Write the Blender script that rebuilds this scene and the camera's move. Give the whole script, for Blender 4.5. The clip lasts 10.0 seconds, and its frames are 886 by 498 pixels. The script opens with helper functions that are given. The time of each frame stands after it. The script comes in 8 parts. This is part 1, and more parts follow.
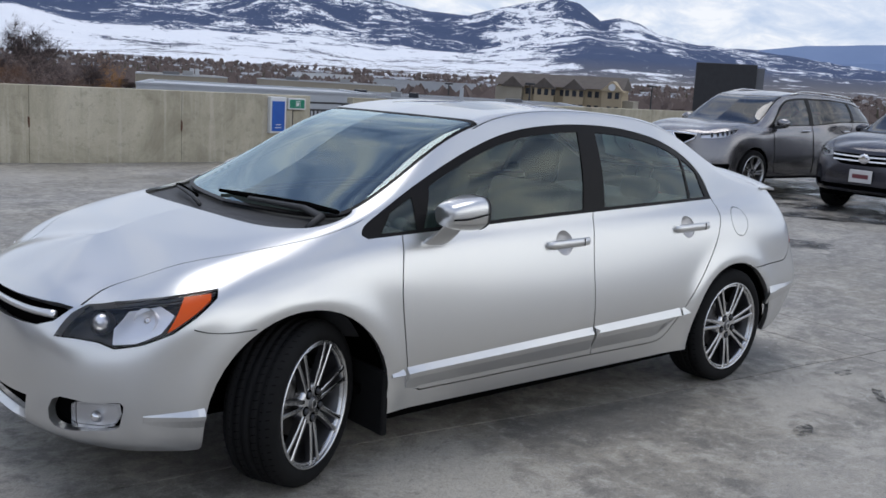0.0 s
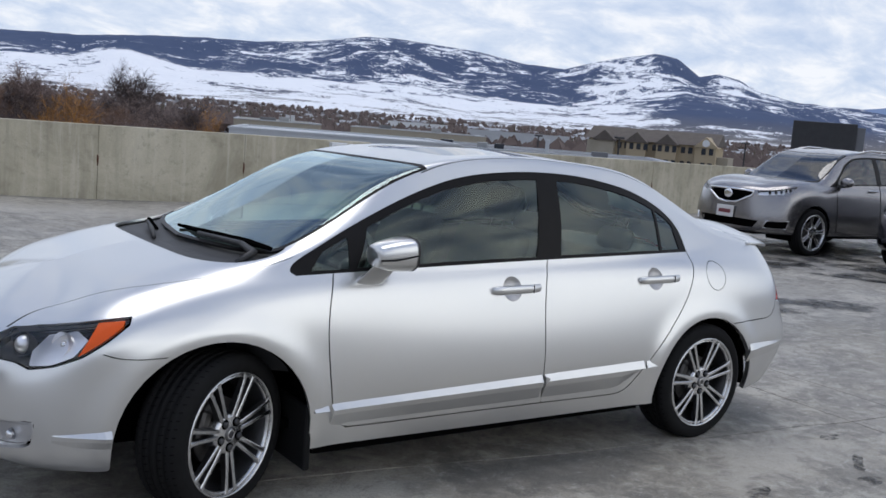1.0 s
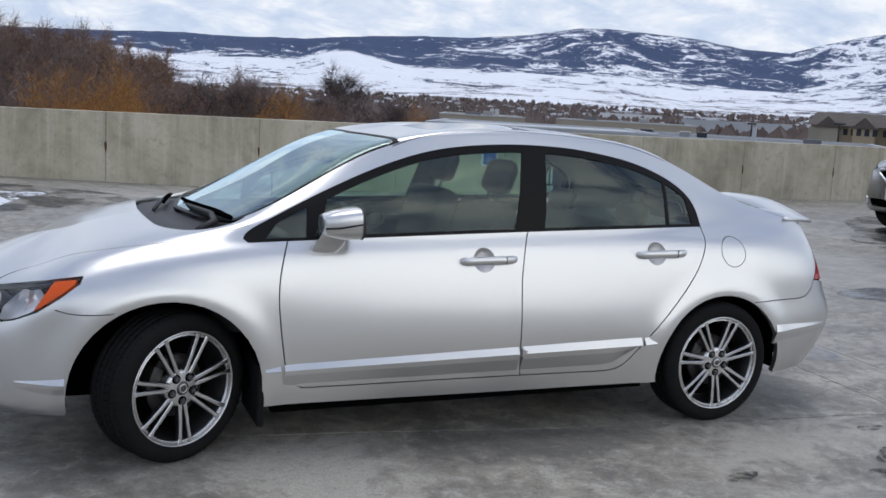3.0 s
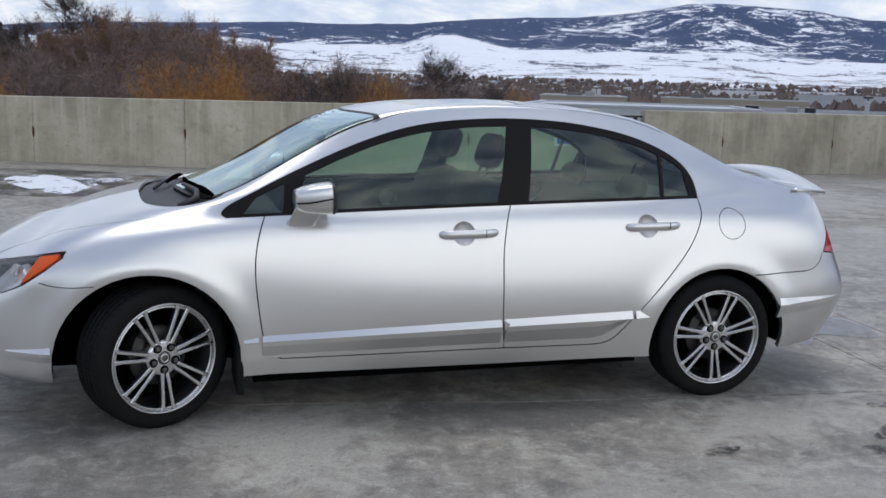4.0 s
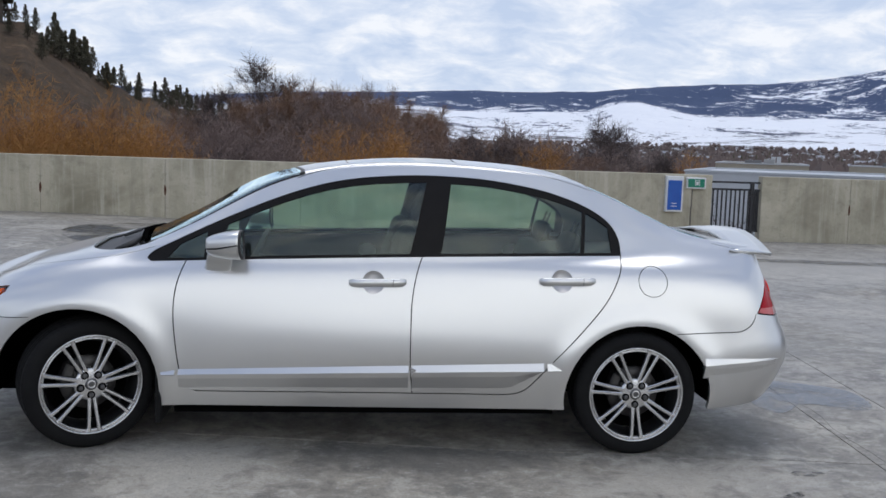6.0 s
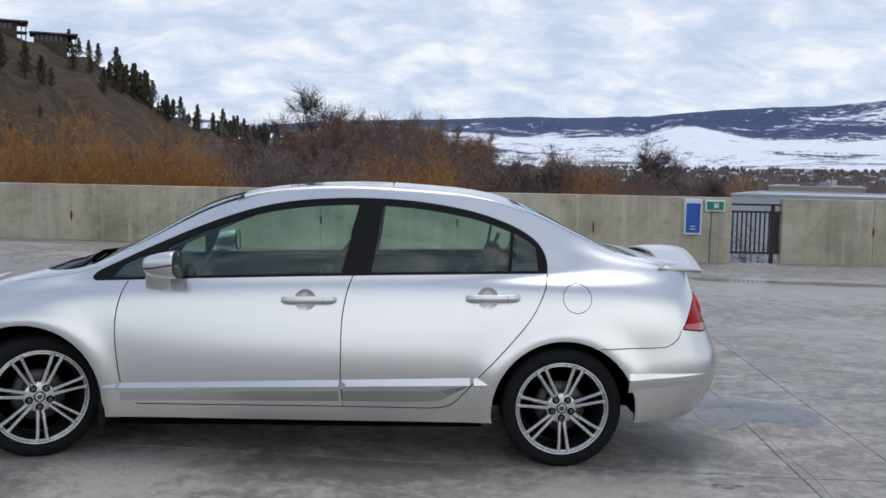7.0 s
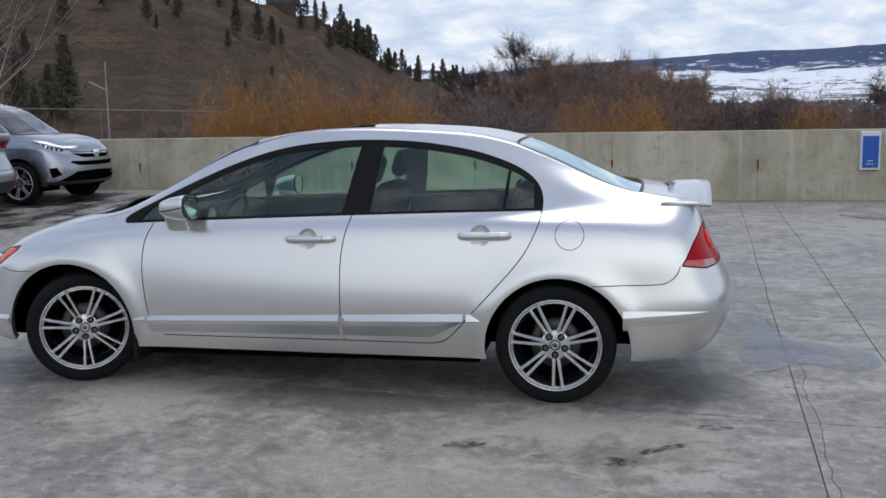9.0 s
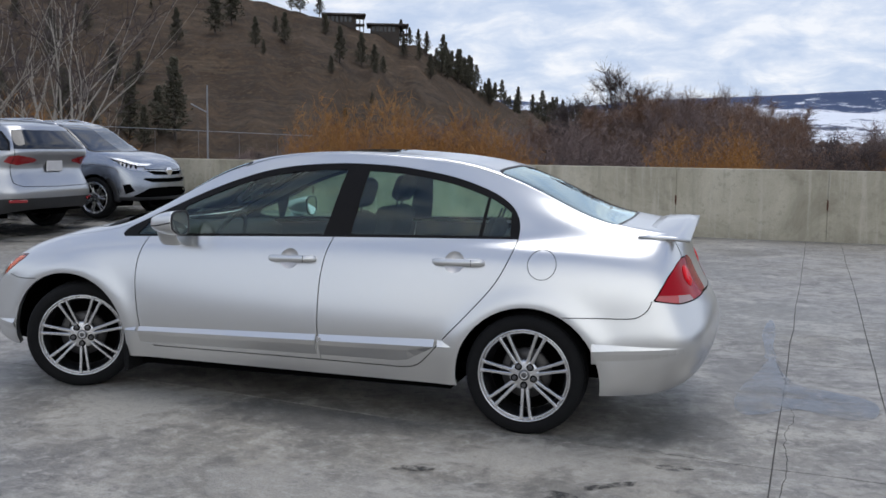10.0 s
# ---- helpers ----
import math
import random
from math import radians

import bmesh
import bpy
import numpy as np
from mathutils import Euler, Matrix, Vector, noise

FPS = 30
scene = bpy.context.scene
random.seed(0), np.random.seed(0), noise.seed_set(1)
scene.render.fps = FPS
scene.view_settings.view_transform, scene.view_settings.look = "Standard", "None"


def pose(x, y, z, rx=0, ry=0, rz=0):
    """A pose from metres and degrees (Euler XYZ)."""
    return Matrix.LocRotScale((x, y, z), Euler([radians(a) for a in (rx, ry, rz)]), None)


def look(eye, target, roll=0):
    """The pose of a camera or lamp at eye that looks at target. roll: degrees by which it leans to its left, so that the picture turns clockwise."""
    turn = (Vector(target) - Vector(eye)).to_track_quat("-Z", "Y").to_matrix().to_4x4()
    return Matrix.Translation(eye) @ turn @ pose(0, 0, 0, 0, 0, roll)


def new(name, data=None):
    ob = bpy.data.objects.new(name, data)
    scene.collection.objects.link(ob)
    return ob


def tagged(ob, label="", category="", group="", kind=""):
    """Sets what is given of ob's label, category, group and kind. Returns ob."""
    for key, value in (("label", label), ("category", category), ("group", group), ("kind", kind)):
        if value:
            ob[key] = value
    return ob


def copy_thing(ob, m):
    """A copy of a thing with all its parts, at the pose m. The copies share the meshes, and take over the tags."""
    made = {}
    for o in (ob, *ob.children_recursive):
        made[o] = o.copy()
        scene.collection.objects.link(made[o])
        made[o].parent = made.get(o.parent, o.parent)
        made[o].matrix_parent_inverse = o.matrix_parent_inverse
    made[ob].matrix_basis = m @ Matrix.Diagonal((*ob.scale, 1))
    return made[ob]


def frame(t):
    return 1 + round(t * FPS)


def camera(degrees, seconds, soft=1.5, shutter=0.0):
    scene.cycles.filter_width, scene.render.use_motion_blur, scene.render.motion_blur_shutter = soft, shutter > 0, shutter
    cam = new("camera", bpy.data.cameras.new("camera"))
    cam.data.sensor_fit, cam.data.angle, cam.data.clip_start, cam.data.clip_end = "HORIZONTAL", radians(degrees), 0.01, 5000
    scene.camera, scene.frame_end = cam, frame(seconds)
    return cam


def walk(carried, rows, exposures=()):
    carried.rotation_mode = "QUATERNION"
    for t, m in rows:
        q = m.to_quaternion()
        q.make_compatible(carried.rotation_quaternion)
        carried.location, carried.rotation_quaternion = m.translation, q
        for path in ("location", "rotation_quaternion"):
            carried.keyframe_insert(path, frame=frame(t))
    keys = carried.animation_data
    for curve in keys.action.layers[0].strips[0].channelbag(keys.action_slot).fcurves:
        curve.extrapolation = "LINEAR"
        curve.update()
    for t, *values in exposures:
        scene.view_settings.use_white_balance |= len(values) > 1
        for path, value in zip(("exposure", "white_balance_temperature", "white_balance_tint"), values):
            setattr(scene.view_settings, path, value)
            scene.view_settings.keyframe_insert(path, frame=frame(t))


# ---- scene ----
# camera: one handheld arc along the driver's side of the parked sedan
cam = camera(49.28, 10.0, soft=1.6)
PATH = [
    (0.0, -3.149, -3.899, 1.550, -38.54, -9.77, 3.25),
    (0.5, -2.936, -4.120, 1.551, -35.93, -7.29, 4.47),
    (1.0, -2.659, -4.320, 1.568, -32.99, -7.18, 4.61),
    (1.5, -2.455, -4.423, 1.527, -30.43, -7.48, 4.43),
    (2.0, -2.258, -4.586, 1.536, -27.50, -7.90, 4.37),
    (3.5, -1.435, -5.007, 1.554, -17.09, -8.87, 2.36),
    (4.0, -1.170, -5.114, 1.540, -14.07, -9.67, 1.66),
    (4.5, -0.820, -5.233, 1.534, -10.23, -9.75, 1.11),
    (5.0, -0.495, -5.327, 1.536, -7.09, -8.64, 1.23),
    (5.5, -0.226, -5.443, 1.542, -5.09, -7.38, 1.76),
    (7.0, 0.713, -5.791, 1.538, 0.01, -4.61, 1.22),
    (7.5, 1.029, -5.847, 1.539, 1.80, -4.88, 0.75),
    (8.0, 1.354, -5.854, 1.544, 5.03, -5.79, -0.06),
    (8.5, 1.646, -5.815, 1.542, 9.26, -7.14, -0.86),
    (9.0, 1.917, -5.743, 1.510, 13.22, -7.85, -1.00),
    (9.5, 2.222, -5.696, 1.506, 16.40, -7.17, -0.02),
    (10.0, 2.531, -5.600, 1.489, 18.83, -6.08, 0.76),
]
walk(cam, [(t, pose(x, y, z) @ pose(0, 0, 0, 0, 0, yaw) @ pose(0, 0, 0, 90 + pitch, 0, 0) @ pose(0, 0, 0, 0, 0, roll))
           for t, x, y, z, yaw, pitch, roll in PATH])

# ---- daylight: bright broken overcast ----
world = bpy.data.worlds.new("sky")
scene.world = world
world.use_nodes = True
wn, wl = world.node_tree.nodes, world.node_tree.links
wn.clear()
w_out = wn.new("ShaderNodeOutputWorld")
w_bg = wn.new("ShaderNodeBackground")
w_sky = wn.new("ShaderNodeTexSky")
w_sky.sky_type = "NISHITA"
w_sky.sun_disc = False
w_sky.sun_elevation = radians(76)
w_sky.sun_rotation = radians(5)
w_sky.altitude = 400
w_tc = wn.new("ShaderNodeTexCoord")
w_sep = wn.new("ShaderNodeSeparateXYZ")
wl.new(w_tc.outputs["Generated"], w_sep.inputs[0])
# cloud deck: the direction is laid on a flat layer so that clouds flatten towards the horizon
w_add = wn.new("ShaderNodeMath"); w_add.operation = "MAXIMUM"; w_add.inputs[1].default_value = 0.0
wl.new(w_sep.outputs["Z"], w_add.inputs[0])
w_add2 = wn.new("ShaderNodeMath"); w_add2.operation = "ADD"; w_add2.inputs[1].default_value = 0.36
wl.new(w_add.outputs[0], w_add2.inputs[0])
w_dx = wn.new("ShaderNodeMath"); w_dx.operation = "DIVIDE"
w_dy = wn.new("ShaderNodeMath"); w_dy.operation = "DIVIDE"
wl.new(w_sep.outputs["X"], w_dx.inputs[0]); wl.new(w_add2.outputs[0], w_dx.inputs[1])
wl.new(w_sep.outputs["Y"], w_dy.inputs[0]); wl.new(w_add2.outputs[0], w_dy.inputs[1])
w_com = wn.new("ShaderNodeCombineXYZ")
w_wide = wn.new("ShaderNodeMath"); w_wide.operation = "MULTIPLY"; w_wide.inputs[1].default_value = 0.85
wl.new(w_dx.outputs[0], w_wide.inputs[0]); wl.new(w_wide.outputs[0], w_com.inputs["X"]); wl.new(w_dy.outputs[0], w_com.inputs["Y"])
w_n1 = wn.new("ShaderNodeTexNoise")
w_n1.inputs["Scale"].default_value, w_n1.inputs["Detail"].default_value, w_n1.inputs["Roughness"].default_value = 7.5, 9, 0.60
w_n1.inputs["Distortion"].default_value = 0.35
wl.new(w_com.outputs[0], w_n1.inputs["Vector"])
w_ramp = wn.new("ShaderNodeValToRGB")
w_ramp.color_ramp.elements[0].position, w_ramp.color_ramp.elements[0].color = 0.36, (0.53, 0.63, 0.82, 1)
w_ramp.color_ramp.elements[1].position, w_ramp.color_ramp.elements[1].color = 0.64, (0.89, 0.915, 0.975, 1)
e = w_ramp.color_ramp.elements.new(0.50); e.color = (0.67, 0.745, 0.89, 1)
wl.new(w_n1.outputs["Fac"], w_ramp.inputs[0])
w_sc = wn.new("ShaderNodeMix"); w_sc.data_type = "RGBA"; w_sc.blend_type = "MULTIPLY"; w_sc.inputs[0].default_value = 1.0
w_mix = wn.new("ShaderNodeMix"); w_mix.data_type = "RGBA"; w_mix.inputs[0].default_value = 0.93
w_gain = wn.new("ShaderNodeMix"); w_gain.data_type = "RGBA"; w_gain.blend_type = "MULTIPLY"; w_gain.inputs[0].default_value = 1.0
# the veil thins a little overhead
w_zen = wn.new("ShaderNodeMath"); w_zen.operation = "MULTIPLY_ADD"; w_zen.inputs[1].default_value = -1.5; w_zen.inputs[2].default_value = 9.7
wl.new(w_add.outputs[0], w_zen.inputs[0])
w_grey = wn.new("ShaderNodeCombineXYZ")
for k in range(3):
    wl.new(w_zen.outputs[0], w_grey.inputs[k])
wl.new(w_grey.outputs[0], w_gain.inputs[7])
# higher up the gaps between the clouds are a deeper blue
w_ramp2 = wn.new("ShaderNodeValToRGB")
w_ramp2.color_ramp.elements[0].position, w_ramp2.color_ramp.elements[0].color = 0.38, (0.16, 0.24, 0.46, 1)
w_ramp2.color_ramp.elements[1].position, w_ramp2.color_ramp.elements[1].color = 0.62, (0.84, 0.87, 0.94, 1)
e = w_ramp2.color_ramp.elements.new(0.50); e.color = (0.42, 0.525, 0.78, 1)
wl.new(w_n1.outputs["Fac"], w_ramp2.inputs[0])
w_hi = wn.new("ShaderNodeMapRange")
w_hi.inputs[1].default_value, w_hi.inputs[2].default_value = 0.28, 0.66
wl.new(w_sep.outputs["Z"], w_hi.inputs[0])
w_up = wn.new("ShaderNodeMix"); w_up.data_type = "RGBA"
wl.new(w_hi.outputs[0], w_up.inputs[0])
wl.new(w_ramp.outputs[0], w_up.inputs[6])
wl.new(w_ramp2.outputs[0], w_up.inputs[7])
wl.new(w_up.outputs[2], w_gain.inputs[6])
wl.new(w_sky.outputs[0], w_mix.inputs[6])
wl.new(w_gain.outputs[2], w_mix.inputs[7])
# a bright warm break in the cloud low in the south-east, behind the camera
w_dot = wn.new("ShaderNodeVectorMath"); w_dot.operation = "DOT_PRODUCT"
w_dot.inputs[1].default_value = (0.42, -0.88, 0.22)
wl.new(w_tc.outputs["Generated"], w_dot.inputs[0])
w_gl = wn.new("ShaderNodeMapRange"); w_gl.interpolation_type = "SMOOTHSTEP"
w_gl.inputs[1].default_value, w_gl.inputs[2].default_value, w_gl.inputs[4].default_value = 0.62, 1.0, 9.0
wl.new(w_dot.outputs["Value"], w_gl.inputs[0])
w_break = wn.new("ShaderNodeMix"); w_break.data_type = "RGBA"; w_break.blend_type = "ADD"; w_break.inputs[0].default_value = 1.0
w_tint = wn.new("ShaderNodeMix"); w_tint.data_type = "RGBA"; w_tint.blend_type = "MULTIPLY"; w_tint.inputs[0].default_value = 1.0
w_tint.inputs[7].default_value = (1.0, 0.96, 0.84, 1)
w_shred = wn.new("ShaderNodeMix"); w_shred.data_type = "RGBA"; w_shred.blend_type = "MULTIPLY"; w_shred.inputs[0].default_value = 1.0
wl.new(w_gl.outputs[0], w_shred.inputs[6])
w_gap = wn.new("ShaderNodeMapRange")
w_gap.inputs[1].default_value, w_gap.inputs[2].default_value, w_gap.inputs[3].default_value, w_gap.inputs[4].default_value = 0.36, 0.62, 0.12, 1.05
wl.new(w_n1.outputs["Fac"], w_gap.inputs[0])
wl.new(w_gap.outputs[0], w_shred.inputs[7])
wl.new(w_shred.outputs[2], w_tint.inputs[6])
wl.new(w_mix.outputs[2], w_break.inputs[6])
wl.new(w_tint.outputs[2], w_break.inputs[7])
w_bg.inputs["Strength"].default_value = 0.110
wl.new(w_break.outputs[2], w_bg.inputs["Color"])
wl.new(w_bg.outputs[0], w_out.inputs["Surface"])
# veiled sun, high over the valley
sun = new("sun", bpy.data.lights.new("sun", "SUN"))
sun.data.energy, sun.data.angle, sun.data.color = 1.1, radians(40), (1.0, 0.975, 0.955)
sun.matrix_world = look((0, 0, 50), (-0.03 * 60, -0.24 * 60, 50 - 0.97 * 60))

# ---- materials ----
def material(name, base=(0.5, 0.5, 0.5), rough=0.6, metal=0.0, **kw):
    m = bpy.data.materials.new(name)
    m.use_nodes = True
    b = m.node_tree.nodes["Principled BSDF"]
    b.inputs["Base Color"].default_value = (*base, 1)
    b.inputs["Roughness"].default_value = rough
    b.inputs["Metallic"].default_value = metal
    for k, v in kw.items():
        b.inputs[k.replace("_", " ")].default_value = v
    return m


class Nodes:
    """Helpers for building a node tree."""

    def __init__(self, m):
        self.t = m.node_tree
        self.b = self.t.nodes["Principled BSDF"]
        self.tc = self.t.nodes.new("ShaderNodeTexCoord")

    def add(self, kind, **kw):
        n = self.t.nodes.new(kind)
        for k, v in kw.items():
            n.inputs[k.replace("_", " ")].default_value = v
        return n

    def link(self, a, b):
        self.t.links.new(a, b)
        return b

    def coords(self, scale=(1, 1, 1), which="Object"):
        mp = self.add("ShaderNodeMapping", Scale=scale)
        self.link(self.tc.outputs[which], mp.inputs["Vector"])
        return mp.outputs[0]

    def noise(self, scale, detail=6, rough=0.6, vec=None, distort=0.0):
        n = self.add("ShaderNodeTexNoise", Scale=scale, Detail=detail, Roughness=rough, Distortion=distort)
        if vec is not None:
            self.link(vec, n.inputs["Vector"])
        else:
            self.link(self.tc.outputs["Object"], n.inputs["Vector"])
        return n.outputs["Fac"]

    def ramp(self, fac, stops):
        r = self.t.nodes.new("ShaderNodeValToRGB")
        el = r.color_ramp.elements
        el[0].position, el[0].color = stops[0][0], (*stops[0][1], 1)
        el[1].position, el[1].color = stops[-1][0], (*stops[-1][1], 1)
        for p, c in stops[1:-1]:
            x = el.new(p)
            x.color = (*c, 1)
        self.link(fac, r.inputs[0])
        return r.outputs[0]

    def mix(self, fac, a, b, mode="MIX"):
        n = self.t.nodes.new("ShaderNodeMix")
        n.data_type, n.blend_type = "RGBA", mode
        for v, i in ((fac, 0), (a, 6), (b, 7)):
            if isinstance(v, (int, float)):
                n.inputs[i].default_value = v
            elif isinstance(v, tuple):
                n.inputs[i].default_value = (*v, 1)
            else:
                self.link(v, n.inputs[i])
        return n.outputs[2]

    def math(self, op, a, b=0.0, c=0.0):
        n = self.t.nodes.new("ShaderNodeMath")
        n.operation = op
        for v, i in ((a, 0), (b, 1), (c, 2)):
            if isinstance(v, (int, float)):
                n.inputs[i].default_value = v
            else:
                self.link(v, n.inputs[i])
        return n.outputs[0]

    def bump(self, height, strength=0.3, dist=0.01):
        n = self.add("ShaderNodeBump", Strength=strength, Distance=dist)
        self.link(height, n.inputs["Height"])
        self.link(n.outputs[0], self.b.inputs["Normal"])

    def color(self, c):
        self.link(c, self.b.inputs["Base Color"])

    def rough(self, r):
        self.link(r, self.b.inputs["Roughness"])


def grained(name, a, b, scale, rough=0.8, bump=0.2, dist=0.01, metal=0.0, fine=None):
    """Two colours mixed by noise at two scales, with fine relief."""
    m = material(name, a, rough, metal)
    n = Nodes(m)
    f = n.noise(scale)
    g = n.noise(fine or scale * 9, 4)
    n.color(n.mix(n.math("MULTIPLY_ADD", g, 0.5, n.math("MULTIPLY_ADD", f, 1.2, -0.35)), a, b))
    n.bump(g, bump, dist)
    return m


def car_paint(name, base, rough=0.30, metal=0.93):
    m = material(name, base, rough, metal, Coat_Weight=0.7, Coat_Roughness=0.10)
    n = Nodes(m)
    n.color(n.mix(n.math("MULTIPLY", n.noise(2.2, 5), 0.12), base, tuple(0.8 * q for q in base)))
    return m


def sheet_glass(name, tint, base_gloss=0.0, rough=0.0, sheen=(1, 1, 1), faces=1.35):
    """A thin pane: tinted see-through with mirror gloss by Fresnel."""
    m = bpy.data.materials.new(name)
    m.use_nodes = True
    t = m.node_tree
    t.nodes.clear()
    out = t.nodes.new("ShaderNodeOutputMaterial")
    tr = t.nodes.new("ShaderNodeBsdfTransparent")
    tr.inputs[0].default_value = (*tint, 1)
    gl = t.nodes.new("ShaderNodeBsdfGlossy")
    gl.inputs["Roughness"].default_value = rough
    gl.inputs["Color"].default_value = (*sheen, 1)
    fr = t.nodes.new("ShaderNodeFresnel")
    fr.inputs["IOR"].default_value = 1.55
    ad = t.nodes.new("ShaderNodeMath")
    ad.operation = "MULTIPLY_ADD"
    ad.inputs[1].default_value = faces
    ad.inputs[2].default_value = base_gloss
    ad.use_clamp = True
    t.links.new(fr.outputs[0], ad.inputs[0])
    mx = t.nodes.new("ShaderNodeMixShader")
    t.links.new(ad.outputs[0], mx.inputs[0])
    t.links.new(tr.outputs[0], mx.inputs[1])
    t.links.new(gl.outputs[0], mx.inputs[2])
    t.links.new(mx.outputs[0], out.inputs[0])
    return m


silver = car_paint("silver_paint", (0.72, 0.72, 0.71), rough=0.28, metal=0.92)
scoop_paint = car_paint("scoop_paint", (0.66, 0.65, 0.64), rough=0.55)
black_trim = grained("black_trim", (0.008, 0.0075, 0.0075), (0.012, 0.011, 0.011), 14, 0.38, 0.03, 0.001)
black_trim.node_tree.nodes["Principled BSDF"].inputs["Specular IOR Level"].default_value = 0.12
black_plastic = grained("black_plastic", (0.018, 0.018, 0.019), (0.03, 0.03, 0.031), 30, 0.55, 0.1, 0.002)
matte_black = material("matte_black", (0.003, 0.003, 0.003), 0.95, Specular_IOR_Level=0.0)
rubber = grained("tyre_rubber", (0.008, 0.008, 0.0083), (0.014, 0.014, 0.0143), 18, 0.8, 0.15, 0.002)
rubber.node_tree.nodes["Principled BSDF"].inputs["Specular IOR Level"].default_value = 0.12
mirror_silver = material("mirror_silver", (0.85, 0.87, 0.9), 0.02, 1.0)
chrome = material("chrome", (0.8, 0.8, 0.82), 0.08, 1.0)
bright_alloy = material("bright_alloy", (0.62, 0.62, 0.62), 0.26, 1.0)
dark_alloy = material("dark_alloy", (0.13, 0.13, 0.135), 0.35, 0.9)
brake_steel = grained("brake_steel", (0.07, 0.067, 0.065), (0.12, 0.115, 0.11), 20, 0.5, 0.1, 0.002, 0.8)
side_glass = sheet_glass("side_glass", (0.66, 0.85, 0.75), 0.0, sheen=(0.9, 1.0, 0.98))
screen_glass = sheet_glass("screen_glass", (0.74, 0.92, 0.89), 0.10, sheen=(0.82, 0.97, 1.0))
roof_glass = sheet_glass("roof_glass", (0.08, 0.09, 0.1), 0.10, faces=1.0)
clear_lens = sheet_glass("clear_lens", (0.95, 0.95, 0.95), 0.0, faces=0.8)
red_lens = material("red_lens", (0.85, 0.010, 0.02), 0.12, Specular_IOR_Level=0.2, Coat_Weight=0.0, Coat_Roughness=0.02)
dark_red_lens = material("dark_red_lens", (0.38, 0.005, 0.013), 0.12, Specular_IOR_Level=0.12, Coat_Weight=0.0, Coat_Roughness=0.02)
pink_lens = material("pink_lens", (0.55, 0.11, 0.11), 0.15, Coat_Weight=0.2, Coat_Roughness=0.02)
amber_lens = material("amber_lens", (0.66, 0.085, 0.003), 0.22, Specular_IOR_Level=0.3, Coat_Weight=0.25, Coat_Roughness=0.02)
reverse_lens = material("reverse_lens", (0.45, 0.30, 0.30), 0.15)
reflector = material("lamp_reflector", (0.88, 0.88, 0.9), 0.3, 1.0)
lamp_dark = material("lamp_housing", (0.012, 0.012, 0.014), 0.25)
seat_cloth = grained("seat_cloth", (0.022, 0.022, 0.024), (0.04, 0.04, 0.043), 40, 0.85, 0.3, 0.004)
cabin_grey = grained("cabin_plastic", (0.03, 0.031, 0.033), (0.05, 0.05, 0.053), 25, 0.7, 0.1, 0.003)
headliner = grained("headliner", (0.20, 0.195, 0.18), (0.25, 0.24, 0.225), 40, 0.9, 0.1, 0.002)

# ---- small builders ----
def empty(name, label="", category="", group="", kind="", at=(0, 0, 0)):
    ob = new(name)
    ob.location = at
    return tagged(ob, label, category, group, kind)


def finish(bm, mat, smooth_=False):
    me = bpy.data.meshes.new("mesh")
    if smooth_:
        for f in bm.faces:
            f.smooth = True
    bm.to_mesh(me)
    bm.free()
    for m in mat if isinstance(mat, (list, tuple)) else (mat,):
        me.materials.append(m)
    return me


def part(name, bm, mat, parent=None, label="", smooth_=False):
    """Links a bmesh (or mesh) as one mesh object under its thing."""
    me = finish(bm, mat, smooth_) if isinstance(bm, bmesh.types.BMesh) else bm
    ob = new(name, me)
    if parent is not None:
        ob.parent = parent
    if label:
        ob["label"] = label
    return ob


def box(bm, x0, x1, y0, y1, z0, z1, bevel=0.0, seg=1, m=None):
    """Adds a box, with rounded edges."""
    r = bmesh.ops.create_cube(bm, size=1)
    vs = r["verts"]
    bmesh.ops.transform(bm, verts=vs, matrix=Matrix.LocRotScale(((x0 + x1) / 2, (y0 + y1) / 2, (z0 + z1) / 2), None, (x1 - x0, y1 - y0, z1 - z0)))
    if bevel:
        es = list({e for v in vs for e in v.link_edges})
        r = bmesh.ops.bevel(bm, geom=es, offset=bevel, segments=seg, affect="EDGES", profile=0.5)
        vs = list({v for f in r["faces"] for v in f.verts} | {v for v in vs if v.is_valid})
    if m is not None:
        bmesh.ops.transform(bm, verts=vs, matrix=m)
    return vs


def boxed(*args, **kw):
    bm = bmesh.new()
    box(bm, *args, **kw)
    return bm


def ball(bm, c, r, u=16, v=10, m=None):
    """Adds an ellipsoid with half axes r."""
    res = bmesh.ops.create_uvsphere(bm, u_segments=u, v_segments=v, radius=1)
    t = Matrix.LocRotScale(c, None, r)
    bmesh.ops.transform(bm, verts=res["verts"], matrix=m @ t if m else t)
    return res["verts"]


def lathe(profile, n=32, axis="y"):
    """A turned shape from (radius, along) pairs about an axis."""
    bm = bmesh.new()
    rings = []
    for r, a in profile:
        ring = []
        for k in range(n):
            t = 2 * math.pi * k / n
            c, s = r * math.cos(t), r * math.sin(t)
            ring.append(bm.verts.new({"y": (c, a, s), "z": (c, s, a), "x": (a, c, s)}[axis]))
        rings.append(ring)
    for p, q in zip(rings, rings[1:]):
        for k in range(n):
            bm.faces.new((p[k], p[(k + 1) % n], q[(k + 1) % n], q[k]))
    bmesh.ops.recalc_face_normals(bm, faces=bm.faces)
    return bm


